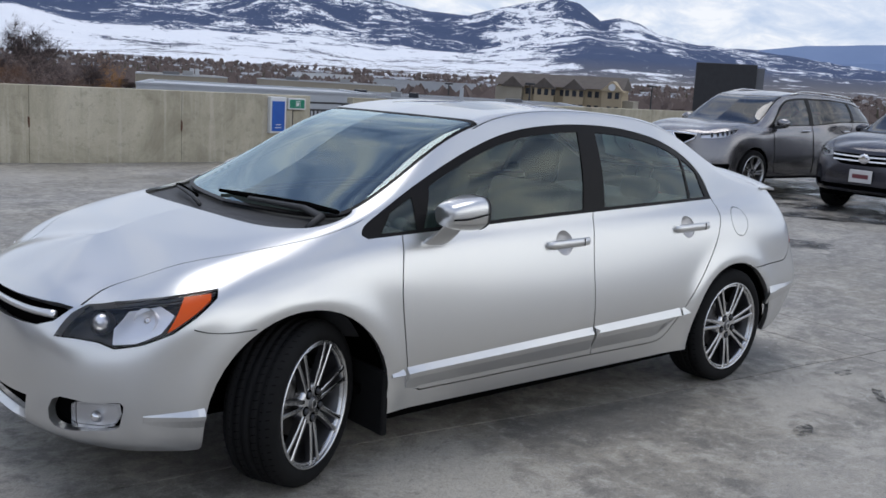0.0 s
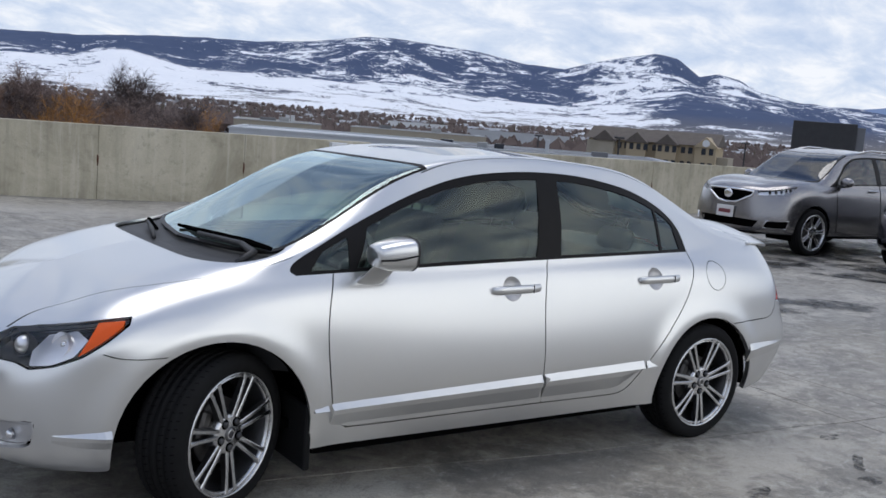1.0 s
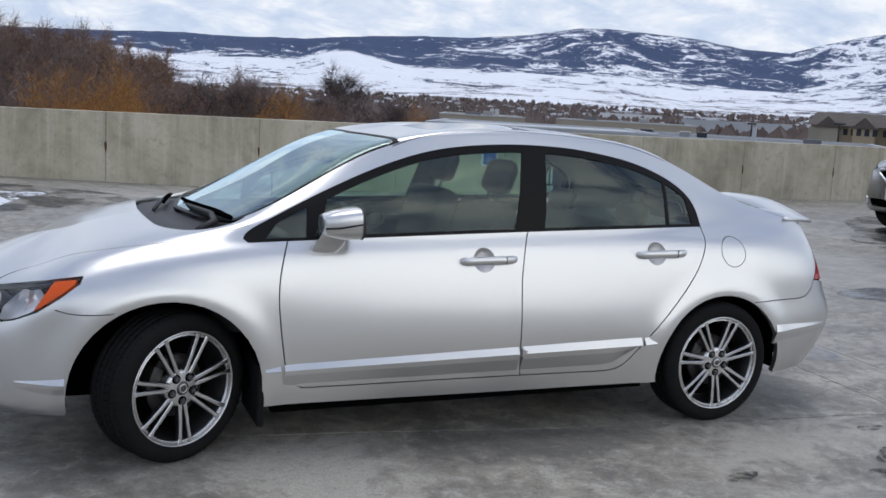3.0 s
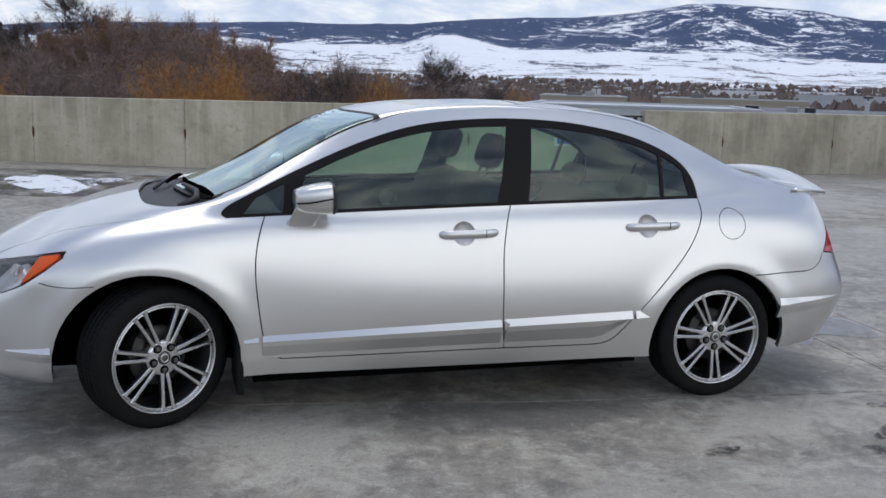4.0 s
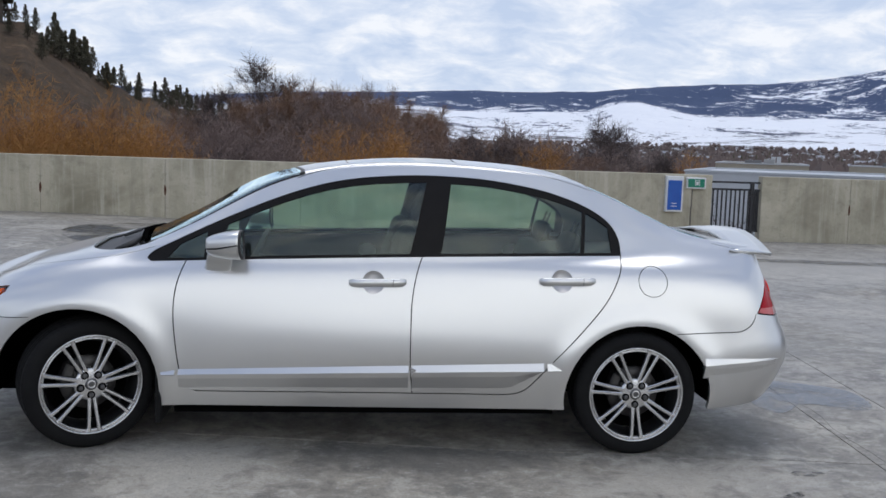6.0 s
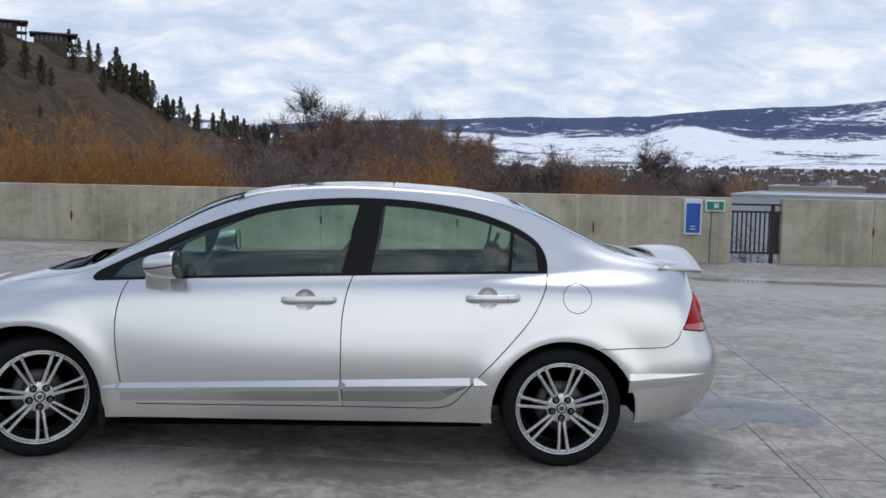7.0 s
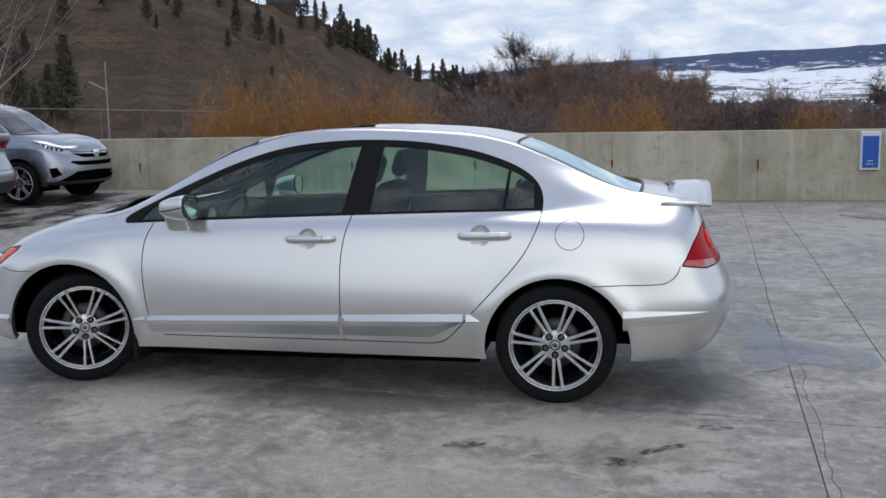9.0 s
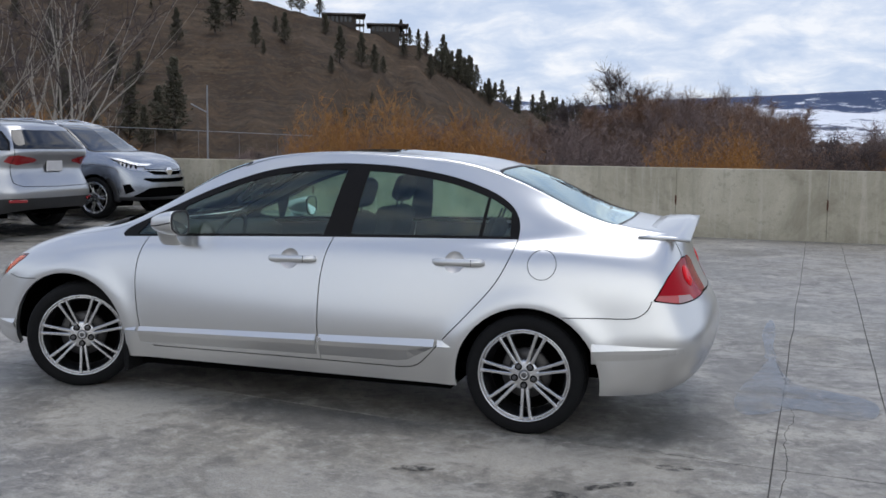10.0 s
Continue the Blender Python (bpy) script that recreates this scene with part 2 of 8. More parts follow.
def tube(bm, pts, radii, n=6):
    """Adds a tube through points."""
    pts = [Vector(p) for p in pts]
    rings = []
    for i, p in enumerate(pts):
        d = (pts[min(i + 1, len(pts) - 1)] - pts[max(i - 1, 0)]).normalized()
        a = d.orthogonal().normalized() if i == 0 else (rings_a - d * rings_a.dot(d)).normalized()
        rings_a = a
        b = d.cross(a)
        r = radii[i] if isinstance(radii, (list, tuple)) else radii
        rings.append([bm.verts.new(p + r * (math.cos(2 * math.pi * k / n) * a + math.sin(2 * math.pi * k / n) * b)) for k in range(n)])
    for p, q in zip(rings, rings[1:]):
        for k in range(n):
            bm.faces.new((p[k], p[(k + 1) % n], q[(k + 1) % n], q[k]))
    for ring, flip in ((rings[0], True), (rings[-1], False)):
        bm.faces.new(ring[::-1] if flip else ring)


def prism(bm, poly, a, b, plane="xz"):
    """Adds a flat outline drawn out from a to b along the third axis."""
    put = {"xz": lambda p, t: (p[0], t, p[1]), "xy": lambda p, t: (p[0], p[1], t), "yz": lambda p, t: (t, p[0], p[1])}[plane]
    lo = [bm.verts.new(put(p, a)) for p in poly]
    hi = [bm.verts.new(put(p, b)) for p in poly]
    n = len(poly)
    fs = [bm.faces.new(lo), bm.faces.new(hi[::-1])] + [bm.faces.new((lo[k], hi[k], hi[(k + 1) % n], lo[(k + 1) % n])) for k in range(n)]
    bmesh.ops.recalc_face_normals(bm, faces=fs)
    return lo + hi


def sweep(bm, rings, closed=True, caps=True):
    """Skins a row of rings of points, each of the same count."""
    vs = [[bm.verts.new(p) for p in r] for r in rings]
    n = len(vs[0])
    fs = []
    for p, q in zip(vs, vs[1:]):
        for k in range(n if closed else n - 1):
            fs.append(bm.faces.new((p[k], p[(k + 1) % n], q[(k + 1) % n], q[k])))
    if caps and closed:
        fs.append(bm.faces.new(vs[0][::-1]))
        fs.append(bm.faces.new(vs[-1]))
    bmesh.ops.recalc_face_normals(bm, faces=fs)
    return vs

# ---- car bodies: a smooth skin over feature lines, cut along its seams ----
BENDS = {}


def spline_basis(n, t):
    """Rows of weights of a natural cubic spline over 0..n-1 at the places t."""
    t = np.clip(np.asarray(t, float), 0, n - 1)
    if n not in BENDS:
        a = np.zeros((n, n))
        r = np.zeros((n, n))
        a[0, 0] = a[-1, -1] = 1
        for i in range(1, n - 1):
            a[i, i - 1 : i + 2] = (1, 4, 1)
            r[i, i - 1 : i + 2] = (6, -12, 6)
        BENDS[n] = np.linalg.solve(a, r)
    m = BENDS[n]
    i = np.minimum(t.astype(int), n - 2)
    f = (t - i)[:, None]
    e = np.eye(n)
    return (1 - f) * e[i] + f * e[i + 1] + ((1 - f) ** 3 - (1 - f)) / 6 * m[i] + (f**3 - f) / 6 * m[i + 1]


class Skin:
    """Half a car body: lines (k) run nose to tail from the sill up to the middle of the roof, stations (i) along them."""

    def __init__(self, lines, flares=()):
        self.c = np.array([np.array(l, float).T for l in lines])  # k, i, (x, w, z)
        self.nk, self.ni = self.c.shape[:2]
        self.flares = flares
        u, v = np.meshgrid(np.arange(0, self.ni - 0.99, 0.1), np.arange(0, self.nk - 0.99, 0.1))
        self.gu, self.gv = u.ravel(), v.ravel()
        self.gp = self.at(self.gu, self.gv)

    def at(self, u, v):
        u, v = np.atleast_1d(u), np.atleast_1d(v)
        p = np.einsum("pk,kic,pi->pc", spline_basis(self.nk, v), self.c, spline_basis(self.ni, u))
        p[:, 1] = np.maximum(p[:, 1], 0)
        p[(u <= 1e-6) | (u >= self.ni - 1 - 1e-6) | (v >= self.nk - 1 - 1e-6), 1] = 0
        for x, z, r, out in self.flares:
            d = np.hypot(p[:, 0] - x, p[:, 2] - z)
            p[:, 1] += out * np.exp(-(((d - r) / 0.07) ** 2)) * np.clip((p[:, 1] - 0.5) * 5, 0, 1) * np.clip((1.0 - p[:, 2]) * 4, 0, 1)
        return p

    def normal(self, u, v):
        u, v, h = np.atleast_1d(u).astype(float), np.atleast_1d(v).astype(float), 0.02
        u = np.clip(u, 0.04, self.ni - 1.04)
        v = np.clip(v, 0.0, self.nk - 1.04)
        n = -np.cross(self.at(u + h, v) - self.at(u - h, v), self.at(u, np.minimum(v + h, self.nk - 1)) - self.at(u, np.maximum(v - h, 0)))
        n /= np.linalg.norm(n, axis=1)[:, None] + 1e-12
        return n

    def find(self, points, axes=(0, 2), ulim=(0, 99), vlim=(0, 99)):
        """(u, v) of points given by two of their coordinates: (0, 2) from the side, (0, 1) from above, (1, 2) from ahead."""
        ok = (self.gu >= ulim[0]) & (self.gu <= ulim[1]) & (self.gv >= vlim[0]) & (self.gv <= vlim[1])
        gu, gv, gp = self.gu[ok], self.gv[ok], self.gp[ok][:, axes]
        out = []
        for q in np.asarray(points, float):
            i = ((gp - q) ** 2).sum(1).argmin()
            uv = np.array([gu[i], gv[i]])
            for _ in range(6):
                p = self.at(*uv)[0, list(axes)]
                j = np.array([(self.at(*(uv + d))[0, list(axes)] - p) / 0.01 for d in ((0.01, 0), (0, 0.01))]).T
                try:
                    step = np.clip(np.linalg.solve(j, q - p), -0.2, 0.2)
                except np.linalg.LinAlgError:
                    break
                uv = np.clip(uv + step, (0, 0), (self.ni - 1, self.nk - 1))
            out.append(tuple(uv))
        return out


def smooth(points, n=8, closed=False):
    """A rounded line through points."""
    p = np.array(points, float)
    if closed:
        p = np.vstack([p[-2:], p, p[:3]])
        s = np.linspace(2, len(p) - 3, n * (len(p) - 5) + 1)[:-1]
    else:
        s = np.linspace(0, len(p) - 1, n * (len(p) - 1) + 1)
    return spline_basis(len(p), s) @ p


def round_corners(points, r, n=5):
    """A closed polygon with corners rounded by r."""
    p, out = np.array(points, float), []
    for i in range(len(p)):
        a, b, c = p[i - 1], p[i], p[(i + 1) % len(p)]
        da, dc = a - b, c - b
        la, lc = np.linalg.norm(da), np.linalg.norm(dc)
        k = min(r, la * 0.45, lc * 0.45)
        s, e = b + da / la * k, b + dc / lc * k
        for t in np.linspace(0, 1, n):
            out.append((1 - t) ** 2 * s + 2 * t * (1 - t) * b + t * t * e)
    return np.array(out)


def ribbon(line, width):
    """A closed strip of that width along an open line."""
    p = np.array(line, float)
    d = np.gradient(p, axis=0)
    d /= np.linalg.norm(d, axis=1)[:, None] + 1e-12
    n = np.c_[-d[:, 1], d[:, 0]] * width / 2
    return np.vstack([p + n, (p - n)[::-1]])


def inside(poly, pts):
    """Which points lie in a closed polygon."""
    poly, hit = np.asarray(poly, float), np.zeros(len(pts), bool)
    x, y = pts[:, 0], pts[:, 1]
    for (x1, y1), (x2, y2) in zip(poly, np.roll(poly, -1, 0)):
        if y1 != y2:
            hit ^= ((y1 > y) != (y2 > y)) & (x < (x2 - x1) * (y - y1) / (y2 - y1) + x1)
    return hit


def cut_cells(nu, nv, du, dv, polys):
    """Flat cells over the (u, v) plane, split along the edges of all polygons."""
    cu, cv = np.linspace(0, nu, round(nu / du) + 1), np.linspace(0, nv, round(nv / dv) + 1)
    cells = {(i, j): [[(cu[i], cv[j]), (cu[i + 1], cv[j]), (cu[i + 1], cv[j + 1]), (cu[i], cv[j + 1])]]
             for i in range(len(cu) - 1) for j in range(len(cv) - 1)}
    for poly in polys:
        for a, b in zip(poly, np.roll(poly, -1, 0)):
            lo, hi = np.minimum(a, b), np.maximum(a, b)
            i0, i1 = int(max(0, lo[0] / du - 1e-6)), int(min(len(cu) - 2, hi[0] / du + 1e-6))
            j0, j1 = int(max(0, lo[1] / dv - 1e-6)), int(min(len(cv) - 2, hi[1] / dv + 1e-6))
            nx, ny = -(b[1] - a[1]), b[0] - a[0]
            ln = math.hypot(nx, ny)
            if ln < 1e-9:
                continue
            nx, ny = nx / ln, ny / ln
            c0 = nx * a[0] + ny * a[1]
            for i in range(i0, i1 + 1):
                for j in range(j0, j1 + 1):
                    done = []
                    for f in cells[i, j]:
                        d = [nx * p[0] + ny * p[1] - c0 for p in f]
                        if max(d) < 1e-5 or min(d) > -1e-5:
                            done.append(f)
                            continue
                        up, dn = [], []
                        for k in range(len(f)):
                            p, q, dp, dq = f[k], f[(k + 1) % len(f)], d[k], d[(k + 1) % len(f)]
                            if dp >= -1e-5:
                                up.append(p)
                            if dp <= 1e-5:
                                dn.append(p)
                            if (dp > 1e-5 and dq < -1e-5) or (dp < -1e-5 and dq > 1e-5):
                                t = dp / (dp - dq)
                                m = (p[0] + t * (q[0] - p[0]), p[1] + t * (q[1] - p[1]))
                                up.append(m)
                                dn.append(m)
                        done += [g for g in (up, dn) if len(g) > 2]
                    cells[i, j] = done
    return [f for fs in cells.values() for f in fs]

MID = (-1.08, -0.75, -0.38, 0.10, 0.60, 0.98, 1.34)
SEDAN_LINES = [
    # bottom edge of sills and bumpers
    [(-2.20, -2.17, -2.03, -1.84, -1.62, -1.36, *MID, 1.62, 1.83, 2.02, 2.15, 2.21, 2.23),
     (0, .36, .66, .80, .825, .83, .836, .836, .836, .836, .836, .836, .836, .835, .815, .755, .61, .35, 0),
     (.245, .245, .245, .25, .246, .242, .240, .238, .235, .231, .228, .227, .232, .232, .236, .252, .285, .30, .30)],
    # top of the sill
    [(-2.24, -2.21, -2.07, -1.86, -1.62, -1.36, *MID, 1.62, 1.85, 2.05, 2.185, 2.25, 2.27),
     (0, .37, .68, .82, .85, .852, .851, .852, .853, .852, .850, .850, .852, .855, .84, .785, .645, .36, 0),
     (.29, .29, .29, .29, .295, .295, .296, .298, .301, .303, .304, .306, .312, .318, .325, .34, .355, .36, .36)],
    # side moulding
    [(-2.26, -2.23, -2.08, -1.87, -1.62, -1.36, *MID, 1.62, 1.86, 2.075, 2.22, 2.29, 2.31),
     (0, .38, .70, .835, .866, .868, .866, .868, .869, .870, .871, .872, .874, .872, .858, .812, .685, .38, 0),
     (.40, .40, .40, .39, .39, .39, .392, .405, .418, .432, .442, .450, .455, .47, .485, .495, .50, .50, .50)],
    # widest
    [(-2.25, -2.22, -2.07, -1.86, -1.62, -1.36, *MID, 1.62, 1.87, 2.07, 2.20, 2.265, 2.285),
     (0, .38, .70, .84, .875, .880, .872, .869, .868, .866, .864, .862, .866, .862, .841, .791, .648, .36, 0),
     (.56, .56, .57, .60, .615, .62, .615, .615, .62, .62, .625, .628, .632, .636, .642, .645, .642, .64, .64)],
    # lamps and door handles
    [(-2.225, -2.19, -2.03, -1.85, -1.62, -1.36, *MID, 1.62, 1.88, 2.04, 2.13, 2.165, 2.175),
     (0, .37, .66, .82, .858, .862, .840, .828, .820, .814, .811, .811, .818, .816, .795, .740, .60, .34, 0),
     (.66, .665, .685, .735, .78, .81, .84, .856, .865, .875, .884, .890, .893, .885, .865, .845, .835, .83, .83)],
    # belt line; crown of the front wing
    [(-2.18, -2.14, -1.98, -1.82, -1.60, -1.36, -1.10, -.75, -.38, .10, .60, .98, 1.34, 1.62, 1.86, 2.02, 2.09, 2.12, 2.13),
     (0, .34, .58, .71, .765, .785, .775, .777, .776, .770, .760, .744, .720, .708, .688, .645, .54, .32, 0),
     (.725, .73, .755, .82, .88, .912, .935, .950, .960, .973, .986, .995, 1.003, 1.003, .99, .98, .975, .98, .98)],
    # hood side; middle of the side windows
    [(-2.12, -2.09, -1.94, -1.79, -1.58, -1.36, -1.10, -.73, -.37, .10, .60, .98, 1.33, 1.62, 1.86, 2.02, 2.08, 2.11, 2.12),
     (0, .30, .49, .60, .67, .705, .725, .715, .706, .697, .688, .668, .632, .628, .630, .595, .50, .30, 0),
     (.765, .77, .79, .855, .915, .955, .995, 1.085, 1.15, 1.18, 1.185, 1.17, 1.13, 1.08, 1.04, 1.025, 1.025, 1.025, 1.025)],
    # hood; screen pillar and roof rail
    [(-2.05, -2.02, -1.88, -1.74, -1.54, -1.35, -1.10, -.74, -.38, .10, .60, .98, 1.32, 1.60, 1.85, 2.01, 2.07, 2.095, 2.10),
     (0, .25, .40, .48, .55, .60, .665, .625, .582, .572, .568, .556, .535, .555, .585, .555, .465, .28, 0),
     (.80, .805, .825, .885, .94, .975, 1.02, 1.19, 1.345, 1.412, 1.402, 1.355, 1.25, 1.135, 1.072, 1.05, 1.05, 1.05, 1.05)],
    [(-1.95, -1.93, -1.83, -1.70, -1.52, -1.36, -1.18, -.80, -.43, .10, .60, .98, 1.32, 1.62, 1.84, 2.00, 2.06, 2.08, 2.09),
     (0, .14, .22, .27, .31, .36, .48, .48, .465, .455, .45, .445, .43, .46, .48, .45, .38, .24, 0),
     (.845, .848, .86, .91, .955, .985, 1.01, 1.20, 1.375, 1.447, 1.440, 1.400, 1.285, 1.145, 1.085, 1.065, 1.06, 1.06, 1.06)],
    # middle line of hood, screen, roof and boot
    [(-1.85, -1.84, -1.78, -1.68, -1.52, -1.38, -1.26, -.88, -.52, .10, .60, 1.00, 1.34, 1.65, 1.84, 2.00, 2.05, 2.07, 2.08),
     (0,) * 19,
     (.88, .883, .895, .925, .965, .988, 1.01, 1.19, 1.372, 1.463, 1.457, 1.417, 1.30, 1.15, 1.09, 1.07, 1.068, 1.065, 1.065)],
]
SEDAN = Skin(SEDAN_LINES, ((-1.41, 0.325, 0.415, 0.015), (1.362, 0.287, 0.405, 0.014)))

class Panels:
    """The pieces of a skin after its seams are cut; makes one mesh a panel, left and right side together."""

    def __init__(self, skin, regions, du=0.125, dv=0.125):
        """regions: name and polygons in (u, v), the first that holds a piece takes it; the last name takes the rest."""
        self.skin, self.regions = skin, regions
        polys = [np.asarray(p, float) for _, ps in regions for p in ps]
        faces = cut_cells(skin.ni - 1, skin.nk - 1, du, dv, polys)
        mid = np.array([np.mean(f, axis=0) for f in faces])
        own = np.full(len(faces), -1)
        for i, (_, ps) in enumerate(regions):
            for p in ps:
                own[(own < 0) & inside(p, mid)] = i
        own[own < 0] = len(regions) - 1
        self.faces = {}
        for f, o in zip(faces, own):
            self.faces.setdefault(regions[o][0], []).append(f)

    def mesh(self, names, mat, push=0.0, rim=0.0, sides=(-1, 1), flip=False, uv_limit=None):
        """The mesh of some regions, pushed in along the normal, its edge folded in by rim."""
        names = names.split() if isinstance(names, str) else names
        keys, uvs, polys = {}, [], []
        for n in names:
            for f in self.faces.get(n, ()):
                poly = []
                for p in f:
                    k = (round(p[0], 4), round(p[1], 4))
                    if k not in keys:
                        keys[k] = len(uvs)
                        uvs.append(p)
                    if not poly or poly[-1] != keys[k]:
                        poly.append(keys[k])
                if len(poly) > 2 and poly[0] == poly[-1]:
                    poly.pop()
                if len(set(poly)) == len(poly) > 2:
                    polys.append(poly)
        uv = np.array(uvs)
        p, nr = self.skin.at(uv[:, 0], uv[:, 1]), self.skin.normal(uv[:, 0], uv[:, 1])
        p = p - push * nr
        edge = {}
        for f in polys:
            for a, b in zip(f, f[1:] + f[:1]):
                edge[(a, b)] = edge.get((a, b), 0) + 1
        border = [(a, b) for a, b in edge if (b, a) not in edge
                  and not (p[a][1] < 1e-4 and p[b][1] < 1e-4)] if rim else []
        verts, norms, faces = [], [], []
        for s in sides:
            o = len(verts)
            verts += [(x, s * w, z) for x, w, z in p]
            norms += [(a, s * b, c) for a, b, c in nr]
            # drawn from the sill upwards the winding faces inwards on the +y side
            faces += [tuple(o + i for i in (f if s < 0 else f[::-1])) for f in polys]
            for a, b in border:
                q = len(verts)
                pa, pb, na, nb = p[a], p[b], nr[a], nr[b]
                out = np.cross(pb - pa, na)
                out = -out / (np.linalg.norm(out) + 1e-12)
                for pt in (pa, pb, pb - rim * nb, pa - rim * na):
                    verts.append((pt[0], s * pt[1], pt[2]))
                    norms.append((out[0], s * out[1], out[2]))
                faces.append((q + 3, q + 2, q + 1, q) if s < 0 else (q, q + 1, q + 2, q + 3))
        if flip:
            faces = [f[::-1] for f in faces]
            norms = [(-a, -b, -c) for a, b, c in norms]
        me = bpy.data.meshes.new("panel")
        me.from_pydata(verts, [], faces)
        for f in me.polygons:
            f.use_smooth = True
        me.materials.append(mat)
        me.normals_split_custom_set_from_vertices(norms)
        return me


def side_uv(skin, pts, ulim=(0, 99), vlim=(0, 99), axes=(0, 2)):
    return np.array(skin.find(pts, axes, ulim, vlim))


def arch(skin, x, z, r, ulim, n=26):
    """A wheel opening: its arc on the skin, closed below the sill."""
    low = 0.205
    a0 = math.asin(min(0.95, (z - low) / r))
    pts = [(x - r * math.cos(t), z + r * math.sin(t)) for t in np.linspace(-a0, math.pi + a0, n)]
    uv = side_uv(skin, pts, ulim, (0, 4.6))
    return np.vstack([[(uv[0][0], -1)], uv, [(uv[-1][0], -1)]])

# ---- the silver sedan ----
def strip(line, width, **kw):
    """A seam of that width along a line drawn from the side."""
    return side_uv(SEDAN, ribbon(smooth(line, 6), width), **kw)


SEAM = 0.0055
SCOOPS = ((0.006, 0.858), (0.956, 0.880))
DOOR_FRONT = [(-0.896, 0.966), (-0.911, 0.936), (-0.94, 0.85), (-0.955, 0.745), (-0.952, 0.63), (-0.934, 0.48), (-0.915, 0.385), (-0.885, 0.335), (-0.84, 0.314)]
DOOR_BASE = [(-0.85, 0.3135), (-0.5, 0.312), (-0.1, 0.311), (0.3, 0.308), (0.66, 0.304)]
DOOR_SPLIT = [(0.258, 1.02), (0.249, 0.984), (0.224, 0.912), (0.204, 0.81), (0.196, 0.712), (0.195, 0.58), (0.197, 0.452), (0.211, 0.308)]
DOOR_REAR = [(1.278, 1.02), (1.273, 0.985), (1.260, 0.935), (1.235, 0.875), (1.195, 0.798), (1.14, 0.723), (1.078, 0.652), (1.007, 0.574), (0.927, 0.489), (0.884, 0.44), (0.828, 0.377),
             (0.785, 0.335), (0.73, 0.310), (0.65, 0.304)]
GLASS_LINE = [(-1.096, 0.950), (-1.087, 0.969), (-1.051, 0.995), (-0.973, 1.034), (-0.83, 1.104), (-0.682, 1.172), (-0.532, 1.236), (-0.38, 1.292), (-0.227, 1.336), (-0.072, 1.364),
              (0.085, 1.379), (0.247, 1.386), (0.409, 1.384), (0.573, 1.374), (0.738, 1.352), (0.90, 1.320), (1.045, 1.274), (1.155, 1.224), (1.236, 1.162), (1.274, 1.094), (1.281, 1.042), (1.278, 1.008)]


def belt(x):
    return 0.9365 + 0.0427 * (x + 1.06) - 0.0057 * (x + 1.06) ** 2


top = np.array(smooth(GLASS_LINE, 4))
dlo = np.vstack([top, [(x, belt(x)) for x in np.linspace(1.272, -1.075, 24)]])


def pane(x0, x1, lean0, lean1, sill=0.014, head=0.030, r=0.02):
    """A side pane between two leaning uprights, under the frame's line."""
    out = []
    for x in np.linspace(x0, x1, 22):
        out.append((x, belt(x) + sill))
    upper = []
    for s in np.linspace(0, 1, 30):
        x = (x1 + lean1) + s * ((x0 + lean0) - (x1 + lean1))
        z = np.interp(x, top[:, 0], top[:, 1]) - head
        upper.append((x, max(z, belt(x) + sill + 0.004)))
    return np.array(out + upper)


wd = dict(ulim=(4.5, 13.5), vlim=(4.3, 8.2))
front_pane = side_uv(SEDAN, pane(-0.790, 0.185, 0.075, 0.086, 0.016, 0.034), **wd)
rear_pane = side_uv(SEDAN, pane(0.344, 1.064, 0.055, 0.026, 0.016, 0.034), **wd)
quarter_pane = side_uv(SEDAN, pane(1.084, 1.232, 0.022, -0.008, 0.016, 0.032), **wd)
sail_pane = side_uv(SEDAN, pane(-1.00, -0.825, 0.06, 0.01, 0.014, 0.026), **wd)
U = np.array
hood_seam = U([(1.50, 4.72), (1.62, 5.2), (1.95, 5.95), (2.6, 6.12), (3.3, 5.98), (4.1, 5.62), (4.95, 5.55), (5.6, 5.72), (6.1, 6.05)])


def lift_lamp(pts):
    """Carries the outline of the lamp back and up towards its tip."""
    return U([(u - 0.12 * max(0, u - 1.3), v + 0.14 * max(0, u - 1.3)) for u, v in pts])


hood_lead = U([(0, 4.72), (0.5, 4.78), (0.9, 4.86), (1.25, 4.84), (1.5, 4.72)])
lamp_f = lift_lamp([(1.30, 3.52), (1.38, 4.05), (1.45, 4.40), (1.62, 4.74), (2.0, 4.76), (2.5, 4.62), (3.1, 4.36), (3.55, 4.19), (3.80, 4.10),
            (3.76, 3.88), (3.42, 3.58), (3.0, 3.30), (2.55, 3.20), (2.15, 3.20), (1.92, 3.40), (1.6, 3.50)])
amber = lift_lamp([(3.24, 4.24), (3.50, 4.13), (3.70, 4.05), (3.67, 3.90), (3.38, 3.66), (3.04, 3.42), (2.92, 3.36), (2.99, 3.56)])
lamp_r = U([(14.60, 3.42), (14.85, 3.72), (15.15, 4.02), (15.7, 4.40), (16.15, 4.58), (16.9, 4.55), (17.35, 4.30), (17.45, 3.50), (16.3, 3.43), (15.4, 3.36)])
lamp_low = U([(14.60, 3.42), (14.70, 3.545), (15.45, 3.57), (15.42, 3.37)])
lamp_white = U([(15.42, 3.37), (15.45, 3.57), (16.0, 3.56), (16.15, 3.425)])
screen = U([(5.93, 9.2), (5.98, 8.4), (6.02, 7.6), (6.14, 7.38), (6.5, 7.32), (7.2, 7.31), (7.92, 7.32), (8.05, 7.46), (8.14, 8.2), (8.16, 9.2)])
